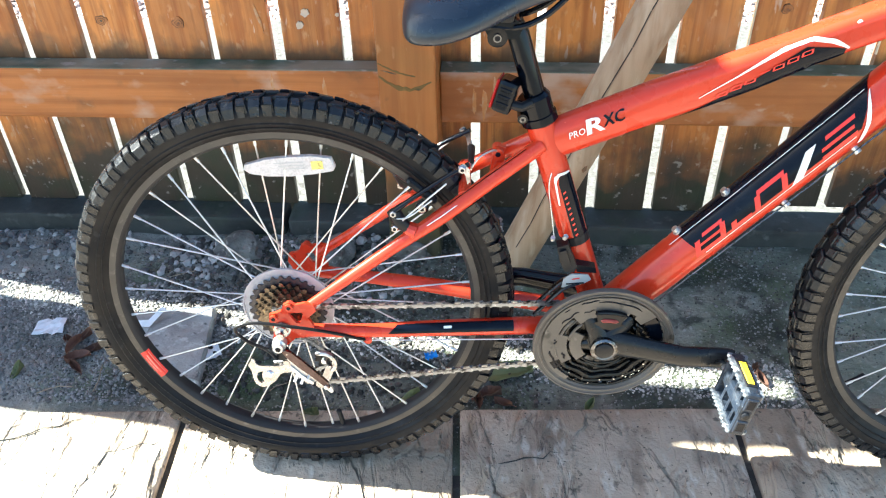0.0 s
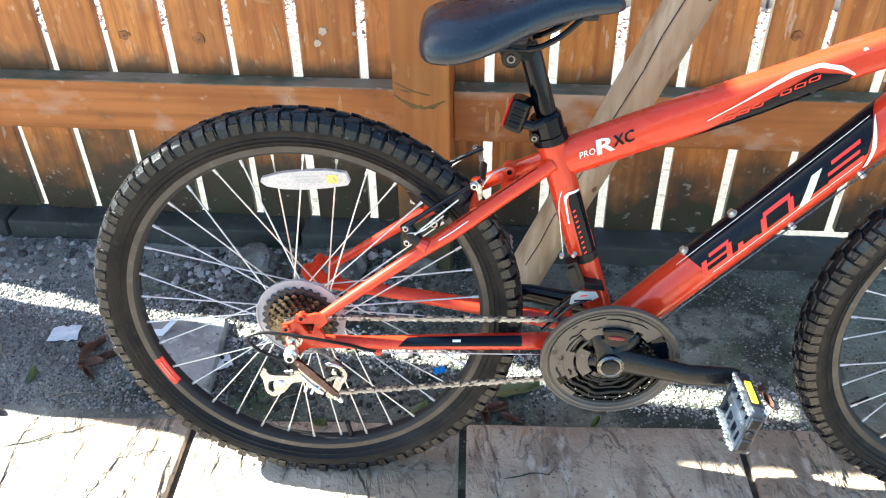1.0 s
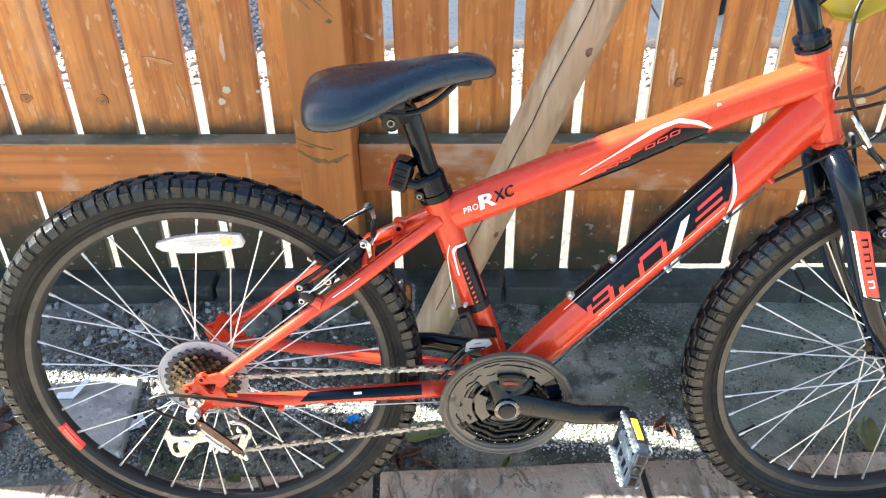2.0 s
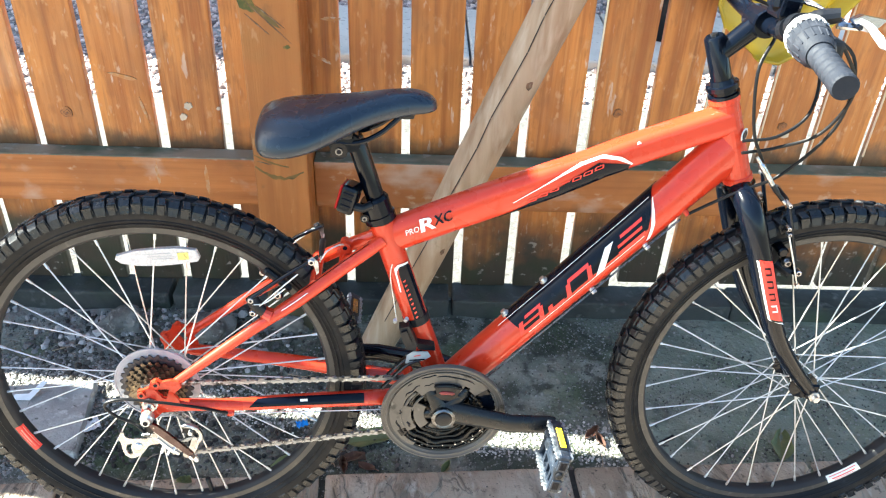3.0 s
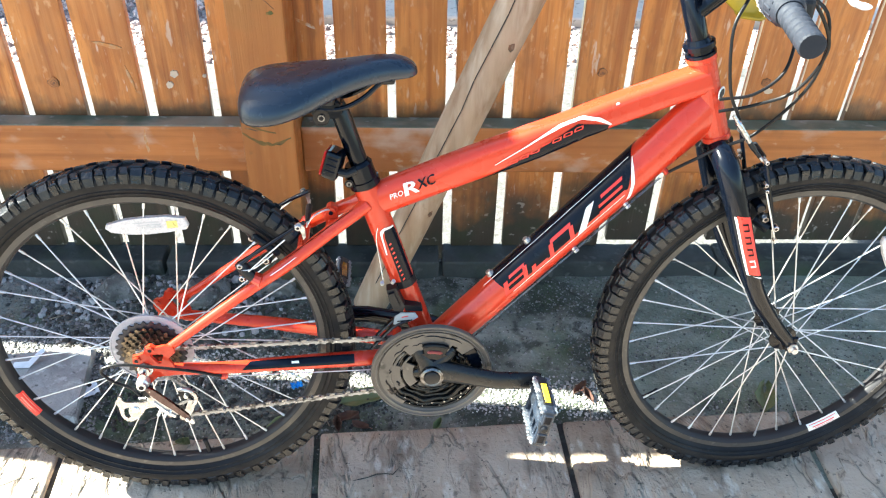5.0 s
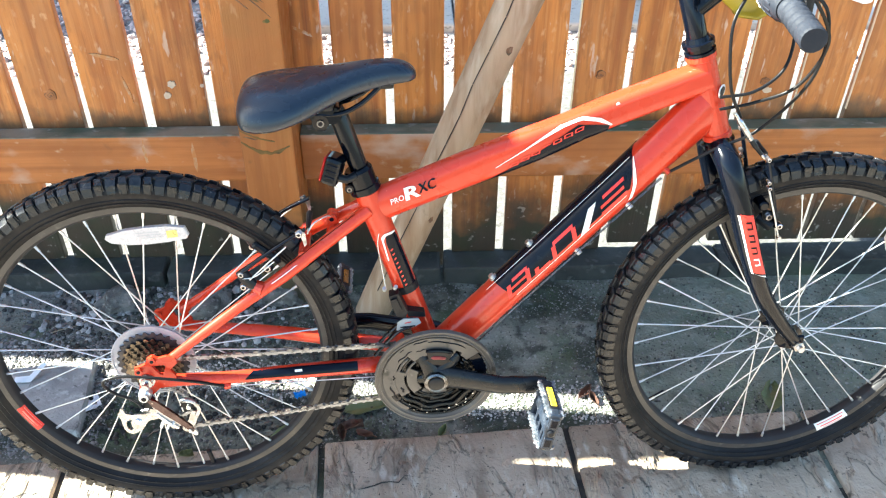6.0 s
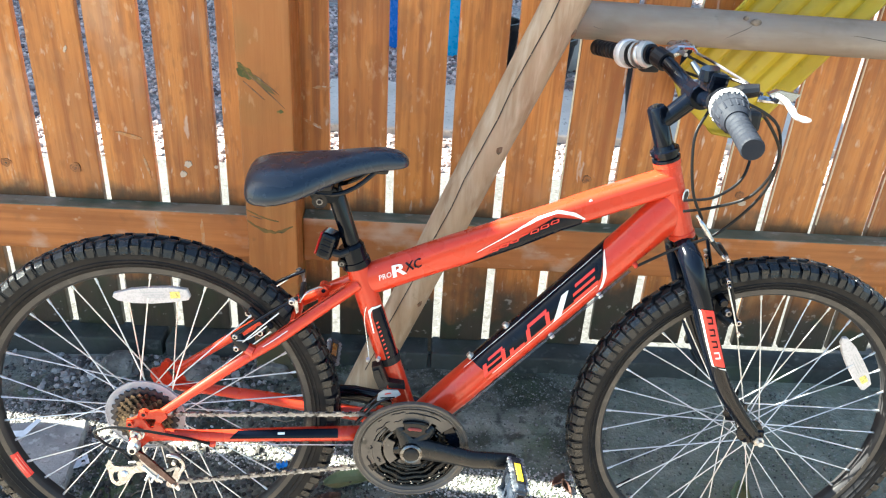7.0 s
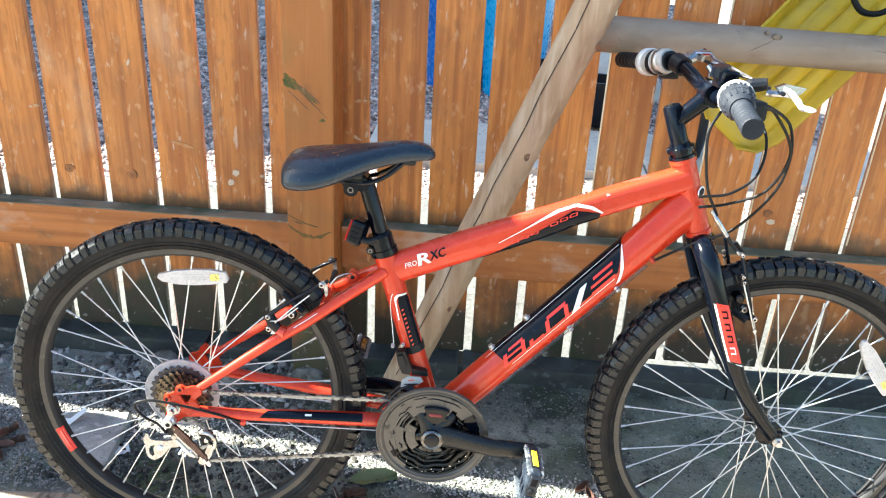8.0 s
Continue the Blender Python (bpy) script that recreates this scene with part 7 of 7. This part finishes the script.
# drying split along the leg
for k in range(14):
    z = 0.10 + 0.062 * k
    c0 = Vector((0.3748 * z, -0.108 * z, z))
    z1 = z + 0.060
    c1 = Vector((0.3748 * z1, -0.108 * z1, z1))
    o0 = Vector((-0.018 + 0.002 * math.sin(k * 2.1), -0.0338, 0.004))
    o1 = Vector((-0.018 + 0.002 * math.sin((k + 1) * 2.1), -0.0338, 0.004))
    part("split", tube([c0 + o0, c1 + o1], 0.0010, 5), M_JOINT, swing)
for z, dx, dy in ((0.665, 0.012, -0.0350), (0.885, 0.033, -0.020), (0.30, 0.018, -0.032)):
    part("knot", blob(0.007, 0.003, 0.010, 3), M_KNOT, swing).location = (0.3748 * z + dx, -0.108 * z + dy, z)

# knots and drying cracks of the cross bar
M_BARKNOT = surface("dark_weathered_knot", (0.12, 0.090, 0.068), 0.8, layers=[((0.06, 0.045, 0.035), 60.0, 0.46, 0.62), ((0.22, 0.17, 0.13), 40.0, 0.55, 0.68)], bump=0.001, bump_scale=150.0)
for x, z, rx, rz in ((0.691, 0.906, 0.010, 0.006), (0.672, 0.912, 0.005, 0.004), (1.05, 0.874, 0.012, 0.008)):
    part("knot", blob(rx, 0.0022, rz, 5, 0.25, 2), M_BARKNOT, swing, "", True).location = (x, -0.0575, z)
for x0, z0, x1, z1 in ((0.395, 0.886, 0.44, 0.878), (0.640, 0.874, 0.690, 0.904), (0.86, 0.892, 0.95, 0.886)):
    crack = []
    for k in range(7):
        q = k / 6
        z = z0 + (z1 - z0) * q + 0.0012 * math.sin(5 * q + x0)
        dz = z - (0.888 - 0.014 * (x0 - 0.36))
        crack.append(Vector((x0 + (x1 - x0) * q, -0.030 - math.sqrt(max(0.0, 0.0338 ** 2 - dz * dz)), z)))
    part("drying_crack", tube(crack, [0.0001, 0.0003, 0.0005, 0.0004, 0.0005, 0.0003, 0.0001], 5), M_JOINT, swing)
M_SLIDE = surface("yellow_weathered_plastic", (0.54, 0.37, 0.020), 0.45, layers=[((0.40, 0.26, 0.016), 7.0, 0.45, 0.68), ((0.30, 0.20, 0.02), 30.0, 0.64, 0.76, (1, 1, 1), 0.6)], bump=0.0006, bump_scale=80.0, shift=False)
slide = thing("play_slide", None, "ribbed yellow plastic slide propped behind the swing bar", "slide")
A0, A1 = Vector((0.960, 0.455, 0.670)), Vector((1.395, 0.50, 1.22))
ax = (A1 - A0).normalized()
sidew = Vector((0.62, -0.06, -0.50)).normalized()
sidew = (sidew - ax * sidew.dot(ax)).normalized()
nrm = ax.cross(sidew).normalized()
if nrm.y > 0:
    nrm = -nrm
bm = bmesh.new()
g = []
NL, NW = 36, 48
for i in range(NL + 1):
    t = i / NL
    hw = 0.098 * (1.0 if t > 0.10 else math.sqrt(max(0.0, 1 - ((0.10 - t) / 0.10) ** 2)) * 0.55 + 0.45)
    row = []
    for j in range(NW + 1):
        q = 2 * j / NW - 1
        rib = 0.0085 * (1 - abs(math.cos(q * math.pi * 2.5)) ** 8) if t > 0.06 else 0
        lip = 0.016 * max(0.0, (abs(q) - 0.86) / 0.14) + (0.012 * (1 - t / 0.05) if t < 0.05 else 0)
        row.append(bm.verts.new(A0 + ax * (t * (A1 - A0).length) + sidew * hw * q + nrm * (rib + lip)))
    g.append(row)
for i in range(NL):
    for j in range(NW):
        bm.faces.new((g[i][j], g[i][j + 1], g[i + 1][j + 1], g[i + 1][j]))
ch = part("chute", bm, M_SLIDE, slide, "", True)
ch.modifiers.new("thick", "SOLIDIFY").thickness = 0.005
part("handle_rope", tube(curve_points([Vector((1.13, 0.43, 0.98)), Vector((1.16, 0.42, 0.93)), Vector((1.20, 0.42, 0.925)), Vector((1.24, 0.43, 0.95))], 6), 0.006, 8), M_CABLE, slide)
for t in (0.35, 0.8):
    c = A0.lerp(A1, t)
    part("bracket", tube([c - nrm * 0.004, Vector((c.x, 0.526, c.z))], 0.012, 12), M_SLIDE, slide)

# ---- things beyond the fence ----
M_BLUE = surface("glossy_blue_plastic", (0.01, 0.13, 0.48), 0.25, layers=[((0.008, 0.09, 0.36), 5.0, 0.45, 0.7)], coat=0.3, shift=False)
M_CYAN = surface("pale_blue_plastic", (0.02, 0.32, 0.62), 0.3, layers=[((0.015, 0.25, 0.5), 5.0, 0.45, 0.7)], shift=False)
tub = thing("water_tub", pose(0.30, 3.45, -0.03), "blue plastic tub standing on the gravel", "tub")
b = lathe([(0.16, 0.0), (0.20, 0.62), (0.215, 0.63), (0.215, 0.66), (0.195, 0.66), (0.19, 0.63), (0.15, 0.02)], 40, closed=False)
bmesh.ops.transform(b, matrix=Matrix.Rotation(radians(90), 4, "X"), verts=b.verts)
part("body", b, M_BLUE, tub, "", True)
tub2 = copy_thing(tub, pose(0.62, 3.35, -0.03))
tub2["label"] = "second blue plastic tub on the gravel"
for c in tub2.children:
    c.data = c.data.copy()
    c.data.materials[0] = M_CYAN
slabs = tagged(thing("far_slabs", pose(0, 0, 0)), "pale flat slabs laid in the gravel", "paving", kind="structure")
for x in (-0.02, 0.58, 1.18, 1.78):
    part("slab", box(x, x + 0.59, 2.04, 2.62, -0.06, 0.004, 0.006), M_FARSLAB, slabs)
pot = thing("plant_pot", pose(1.02, 2.75, 0.0), "black plastic plant pot", "pot")
b = lathe([(0.07, 0.0), (0.10, 0.20), (0.108, 0.20), (0.108, 0.225), (0.095, 0.225), (0.065, 0.01)], 28, closed=False)
bmesh.ops.transform(b, matrix=Matrix.Rotation(radians(90), 4, "X"), verts=b.verts)
part("body", b, M_PLASTIC, pot, "", True)
for k, x in enumerate((0.78, 1.38, 1.75)):
    c = copy_thing(pot, pose(x, (3.0, 2.35, 2.9)[k], 0.0))
bag = part("rubble_bag", blob(0.28, 0.22, 0.22, 4, 0.35, 3), M_WALL, None, "pale grey rubble bag on the gravel")
bag.location = (1.12, 3.2, 0.10)
tagged(bag, category="bag")


# ---- loose stones and litter ----
def scatter(name, n, region, size, material, seed, label, category, height, flat=0.7, keep=None):
    """Many small stones in one object."""
    rnd = random.Random(seed)
    shapes = []
    for k in range(6):
        b = blob(1, 1, flat, k + seed, 0.5, 1)
        shapes.append(([v.co.copy() for v in b.verts], [[v.index for v in f.verts] for f in b.faces]))
        b.free()
    verts, faces = [], []
    x0, x1, y0, y1 = region
    done = 0
    while done < n:
        x, y = rnd.uniform(x0, x1), rnd.uniform(y0, y1)
        done += 1
        if keep and rnd.random() > keep(x, y):
            continue
        s = size * rnd.uniform(0.45, 1.0) ** 1.5 * rnd.choice((1, 1, 1, 1.5))
        rot = Euler((rnd.uniform(-0.5, 0.5), rnd.uniform(-0.5, 0.5), rnd.uniform(0, 6.3))).to_matrix()
        vs, fs = shapes[rnd.randrange(6)]
        i = len(verts)
        z = height(x, y) + s * 0.25
        verts += [tuple(rot @ (v * s) + Vector((x, y, z))) for v in vs]
        faces += [[i + q for q in f] for f in fs]
    me = bpy.data.meshes.new(name)
    me.from_pydata(verts, [], faces)
    me.materials.append(material)
    return tagged(new(name, me), label, category, kind="stuff")


def stones(name, dark, mid, pale):
    m = surface(name, mid, 0.85, layers=[(dark, 90.0, 0.5, 0.68)], bump=0.0008, bump_scale=300.0, shift=False)
    nt = m.node_tree
    geo = nt.nodes.new("ShaderNodeNewGeometry")
    ramp = nt.nodes.new("ShaderNodeValToRGB")
    ramp.color_ramp.elements[0].color, ramp.color_ramp.elements[1].color = (*dark, 1), (*pale, 1)
    e = ramp.color_ramp.elements.new(0.5)
    e.color = (*mid, 1)
    nt.links.new(geo.outputs["Random Per Island"], ramp.inputs[0])
    mx = nt.nodes.new("ShaderNodeMix")
    mx.data_type, mx.blend_type = "RGBA", "MULTIPLY"
    mx.inputs[0].default_value = 0.35
    bs = nt.nodes["Principled BSDF"]
    old = bs.inputs["Base Color"].links[0].from_socket
    nt.links.new(ramp.outputs[0], mx.inputs[6])
    nt.links.new(old, mx.inputs[7])
    nt.links.new(mx.outputs[2], bs.inputs["Base Color"])
    return m


M_STONES = stones("mixed_gravel", (0.13, 0.098, 0.092), (0.53, 0.425, 0.395), (0.85, 0.74, 0.69))
M_BEDSTONES = stones("dull_grey_gravel", (0.07, 0.066, 0.066), (0.30, 0.29, 0.285), (0.58, 0.56, 0.54))
M_SUNGRIT = stones("sun_strip_grit", (0.24, 0.23, 0.215), (0.50, 0.48, 0.45), (0.74, 0.71, 0.67))
M_CLOD = stones("dark_soil_clods", (0.032, 0.029, 0.026), (0.075, 0.068, 0.060), (0.17, 0.16, 0.145))
M_GRIT = stones("dark_grit", (0.040, 0.042, 0.038), (0.14, 0.142, 0.133), (0.38, 0.38, 0.365))
scatter("far_gravel", 38000, (-2.6, 2.4, 1.60, 4.2), 0.0120, M_STONES, 1, "mixed grey pebbles behind the fence", "gravel", lambda x, y: -0.03, keep=lambda x, y: 0.0 if (x > -0.03 and 2.02 < y < 2.64) else 1.0)
scatter("far_gravel_beyond", 9000, (-3.6, 2.4, 4.2, 7.0), 0.022, M_STONES, 12, "grey pebbles further off behind the fence", "gravel", lambda x, y: -0.03)
scatter("bed_gravel", 1100, (-1.1, 0.12, 0.28, 0.467), 0.0085, M_BEDSTONES, 2, "grey gravel heaped along the edging", "gravel", soil_height, keep=lambda x, y: min(1.0, max(0.0, 0.7 + 1.6 * noise.noise(Vector((x * 5, y * 5, 0))) + (y - 0.36) * 4)))
scatter("bed_grit", 30000, (-1.1, 1.40, 0.0, 0.467), 0.0024, M_GRIT, 3, "fine dark grit on the soil", "grit", soil_height, keep=lambda x, y: min(1.0, max(0.12, 0.45 + 1.9 * noise.noise(Vector((x * 7, y * 9, 3))))))
M_CRUMB = stones("dry_grey_crumbs", (0.13, 0.126, 0.12), (0.26, 0.25, 0.24), (0.38, 0.37, 0.355))
scatter("bed_crumbs", 11000, (-1.1, -0.20, 0.0, 0.32), 0.0034, M_CRUMB, 17, "fine dry crumbs of grey soil", "soil", soil_height)
# stones kept along the sunbeam's strip; their pale colour adds to its brightness
scatter("strip_gravel", 46000, (-1.0, 0.84, 0.03, 0.36), 0.0029, M_SUNGRIT, 4, "small stones coloured pale to brighten the sunlit strip of soil", "gravel", soil_height, keep=lambda x, y: max(0.0, 1.25 - abs(y - (0.190 - 0.123 * x)) / 0.05))
scatter("clods", 1500, (-0.40, 0.36, 0.03, 0.46), 0.0062, M_CLOD, 7, "small clods of dark soil", "soil", soil_height, 0.8)

# broken bits and litter, each resting on the soil
M_LEAF = surface("dry_brown_leaf", (0.10, 0.042, 0.026), 0.7, layers=[((0.20, 0.095, 0.048), 30.0, 0.5, 0.7), ((0.05, 0.022, 0.016), 60.0, 0.55, 0.7)], varied=0.35)
M_GREENLEAF = surface("fading_green_leaf", (0.15, 0.17, 0.070), 0.6, layers=[((0.24, 0.22, 0.10), 30.0, 0.5, 0.7)], varied=0.25)
M_PAPER = surface("crumpled_white_paper", (0.74, 0.76, 0.80), 0.8, layers=[((0.6, 0.63, 0.68), 40.0, 0.5, 0.7)], shift=False)
M_BLUEBIT = surface("bright_blue_plastic_scrap", (0.02, 0.28, 0.75), 0.4, shift=False)


def leaf(material, length, width, curl, seed, label, x, y, turn):
    bm = bmesh.new()
    rnd = random.Random(seed)
    rows = []
    for i in range(8):
        t = i / 7
        hw = width * math.sin(math.pi * (0.06 + 0.90 * t)) ** 0.8 * rnd.uniform(0.75, 1.1)
        rows.append([bm.verts.new((length * (t - 0.5), hw * q, 0.004 + curl * (q * q) * (0.6 + t) + 0.004 * math.sin(3 * t + seed) + (0.0 if q else -0.002))) for q in (-1, -0.5, 0, 0.5, 1)])
    for r, s in zip(rows, rows[1:]):
        for j in range(4):
            bm.faces.new((r[j], r[j + 1], s[j + 1], s[j]))
    tube([Vector((-length * 0.5, 0, 0.003)), Vector((-length * 0.75, 0.003, 0.002))], 0.0008, 5, bm)
    ob = part("leaf", bm, material, None, label, False)
    ob.modifiers.new("thick", "SOLIDIFY").thickness = 0.0006
    z = max(soil_height(x, y), 0.0015 if y < 0.0045 + 0.0535 * (x - 0.2195) else -1)
    ob.matrix_basis = pose(x, y, z, random.uniform(-8, 8), random.uniform(-8, 8), turn)
    return tagged(ob, category="leaf", group="fallen leaves")


for k, (x, y, tn, ln, mt) in enumerate(((-0.496, 0.128, 70, 0.040, 0), (-0.474, 0.098, 200, 0.046, 0), (-0.512, 0.138, 130, 0.030, 0), (-0.455, 0.120, 20, 0.034, 0), (-0.485, 0.152, 40, 0.030, 0), (-0.468, 0.072, 150, 0.026, 0), (-0.62, -0.02, 160, 0.07, 0), (0.272, 0.045, 15, 0.050, 0), (0.255, 0.03, 100, 0.035, 0),
                                        (0.73, 0.12, 40, 0.035, 0), (0.745, 0.10, 120, 0.028, 0), (0.14, 0.02, 40, 0.045, 1), (0.303, 0.100, 8, 0.095, 1), (0.445, 0.035, 60, 0.03, 1), (1.098, 0.097, 70, 0.085, 1), (-0.02, -0.02, 10, 0.025, 1), (0.30, 0.03, 170, 0.03, 0), (-0.57, 0.06, 60, 0.03, 1))):
    leaf(M_GREENLEAF if mt else M_LEAF, ln, ln * 0.26, 0.010, k, "fading green leaf lying on the soil" if mt else "curled dry brown leaf lying on the soil", x, y, tn)


def scrap(name, w, h, material, label, category, x, y, turn, seed, crumple=0.006):
    bm = bmesh.new()
    rnd = random.Random(seed)
    g = [[bm.verts.new((w * (i / 6 - 0.5), h * (j / 5 - 0.5) + rnd.uniform(-0.002, 0.002), 0.004 + crumple * rnd.random())) for i in range(7)] for j in range(6)]
    for j in range(5):
        for i in range(6):
            bm.faces.new((g[j][i], g[j][i + 1], g[j + 1][i + 1], g[j + 1][i]))
    ob = part(name, bm, material, None, label)
    ob.modifiers.new("thick", "SOLIDIFY").thickness = 0.0007
    ob.matrix_basis = pose(x, y, soil_height(x, y), 0, 0, turn)
    return tagged(ob, category=category)


scrap("paper_scrap", 0.055, 0.040, M_PAPER, "crumpled white paper scrap on the soil", "paper", -0.565, 0.178, 10, 1)
scrap("paper_scrap", 0.036, 0.030, M_PAPER, "small torn paper scrap on the soil", "paper", -0.238, 0.126, 30, 3, 0.004)
scrap("plastic_scrap", 0.022, 0.014, M_BLUEBIT, "tiny bright blue plastic scrap", "litter", 0.168, 0.13, 20, 2, 0.008)
card = part("card_scrap", plate([(-0.022, -0.012), (0.006, -0.012), (0.026, 0.022), (0.018, 0.024), (0.002, 0.0), (-0.020, -0.002)], 0.0, 0.0012), M_PAPER, None, "bent strip of white card on the soil")
card.matrix_basis = pose(-0.368, 0.176, soil_height(-0.368, 0.176) + 0.030, -70, 0, 0) @ Matrix.Scale(1.2, 4)
tagged(card, category="litter")
M_RUBBLE = surface("rough_grey_concrete_lump", (0.16, 0.155, 0.145), 0.95, layers=[((0.085, 0.08, 0.075), 24.0, 0.45, 0.62), ((0.28, 0.27, 0.255), 80.0, 0.58, 0.7), ((0.04, 0.038, 0.034), 50.0, 0.60, 0.68)], bump=0.006, bump_scale=70.0)
for k, (x, y, sx, sy, sz, tn) in enumerate(((-0.06, 0.40, 0.06, 0.05, 0.035, 60), (-0.255, 0.415, 0.048, 0.036, 0.030, 10), (0.10, 0.42, 0.05, 0.03, 0.03, 0))):
    b = blob(sx, sy, sz, k + 20, 0.6, 3)
    for v in b.verts:
        v.co *= 1 + 0.10 * noise.noise(v.co * 60 + Vector((k * 5.0, 0, 0)))
    lump = part("rubble_lump", b, M_RUBBLE, None, "rough grey concrete lump half sunk in the soil")
    lump.matrix_basis = pose(x, y, soil_height(x, y) + sz * 0.3, 0, 0, tn)
    tagged(lump, category="rubble", group="rubble lumps")
# flat piece of broken slab lying in the bed
b = bmesh.new()
rim_ = [(-0.115, 0.070), (0.055, 0.098), (0.064, 0.010), (0.078, -0.092), (0.036, -0.095), (-0.040, -0.030)]
low_ = [b.verts.new((x * 1.04, y * 1.04, -0.020)) for x, y in rim_]
top_ = [b.verts.new((x, y, 0.014 + 0.004 * noise.noise(Vector((x * 20, y * 20, 7))))) for x, y in rim_]
b.faces.new(top_), b.faces.new(low_[::-1])
for k in range(6):
    b.faces.new((low_[k], low_[(k + 1) % 6], top_[(k + 1) % 6], top_[k]))
bmesh.ops.bevel(b, geom=list(b.edges), offset=0.004, segments=1, affect="EDGES")
bmesh.ops.triangulate(b, faces=b.faces)
bmesh.ops.subdivide_edges(b, edges=list(b.edges), cuts=5, use_grid_fill=True)
for v in b.verts:
    v.co += Vector((0.0035 * noise.noise(v.co * 45), 0.0035 * noise.noise(v.co * 45 + Vector((9, 0, 0))), 0.0030 * noise.noise(v.co * 38 + Vector((0, 5, 0)))))
M_FRAGMENT = surface("worn_grey_slab_piece", (0.36, 0.35, 0.335), 0.95, layers=[((0.26, 0.25, 0.24), 14.0, 0.45, 0.62), ((0.48, 0.47, 0.45), 60.0, 0.58, 0.7), ((0.12, 0.115, 0.11), 50.0, 0.63, 0.70)], bump=0.004, bump_scale=70.0)
frag = part("slab_fragment", b, M_FRAGMENT, None, "flat broken piece of grey concrete slab lying in the soil")
frag.matrix_basis = pose(-0.312, 0.137, soil_height(-0.312, 0.137) + 0.006, 0, 2, 0)
tagged(frag, category="rubble")
M_TWIG = surface("dry_twig", (0.30, 0.24, 0.17), 0.8, layers=[((0.15, 0.11, 0.07), 60.0, 0.5, 0.7)])
rnd = random.Random(9)
for k in range(16):
    x, y, a, l = rnd.uniform(-0.85, 0.95), rnd.uniform(0.02, 0.42), rnd.uniform(0, 3.14), rnd.uniform(0.03, 0.09)
    pts = [Vector((l * (t - 0.5), 0.006 * math.sin(t * 4 + k), 0.003)) for t in (0, 0.3, 0.6, 1.0)]
    tw = part("twig", tube(pts, [0.0012, 0.001, 0.001, 0.0006], 5), M_TWIG, None, "thin dry twig lying on the soil")
    tw.matrix_basis = pose(x, y, soil_height(x, y) + 0.002, 0, 0, math.degrees(a))
    tagged(tw, category="twig", group="twigs")

# hairline cracks in the slabs
for k, (x, y, a, l) in enumerate(((-0.47, -0.075, 24, 0.16), (-0.30, -0.10, 18, 0.09), (0.34, -0.09, 15, 0.10), (0.92, -0.05, -30, 0.09))):
    pts = [Vector((l * (t / 7 - 0.5), 0.008 * noise.noise(Vector((t * 0.9, k * 3.0, 0))), 0.0005)) for t in range(8)]
    c = part("crack", tube(pts, [0.0004, 0.0012, 0.0010, 0.0014, 0.0009, 0.0012, 0.0008, 0.0004], 5), M_JOINT, pavement, "dark hairline crack")
    c.matrix_basis = PAVE.inverted() @ pose(x, y, 0.0005, 0, 0, a)
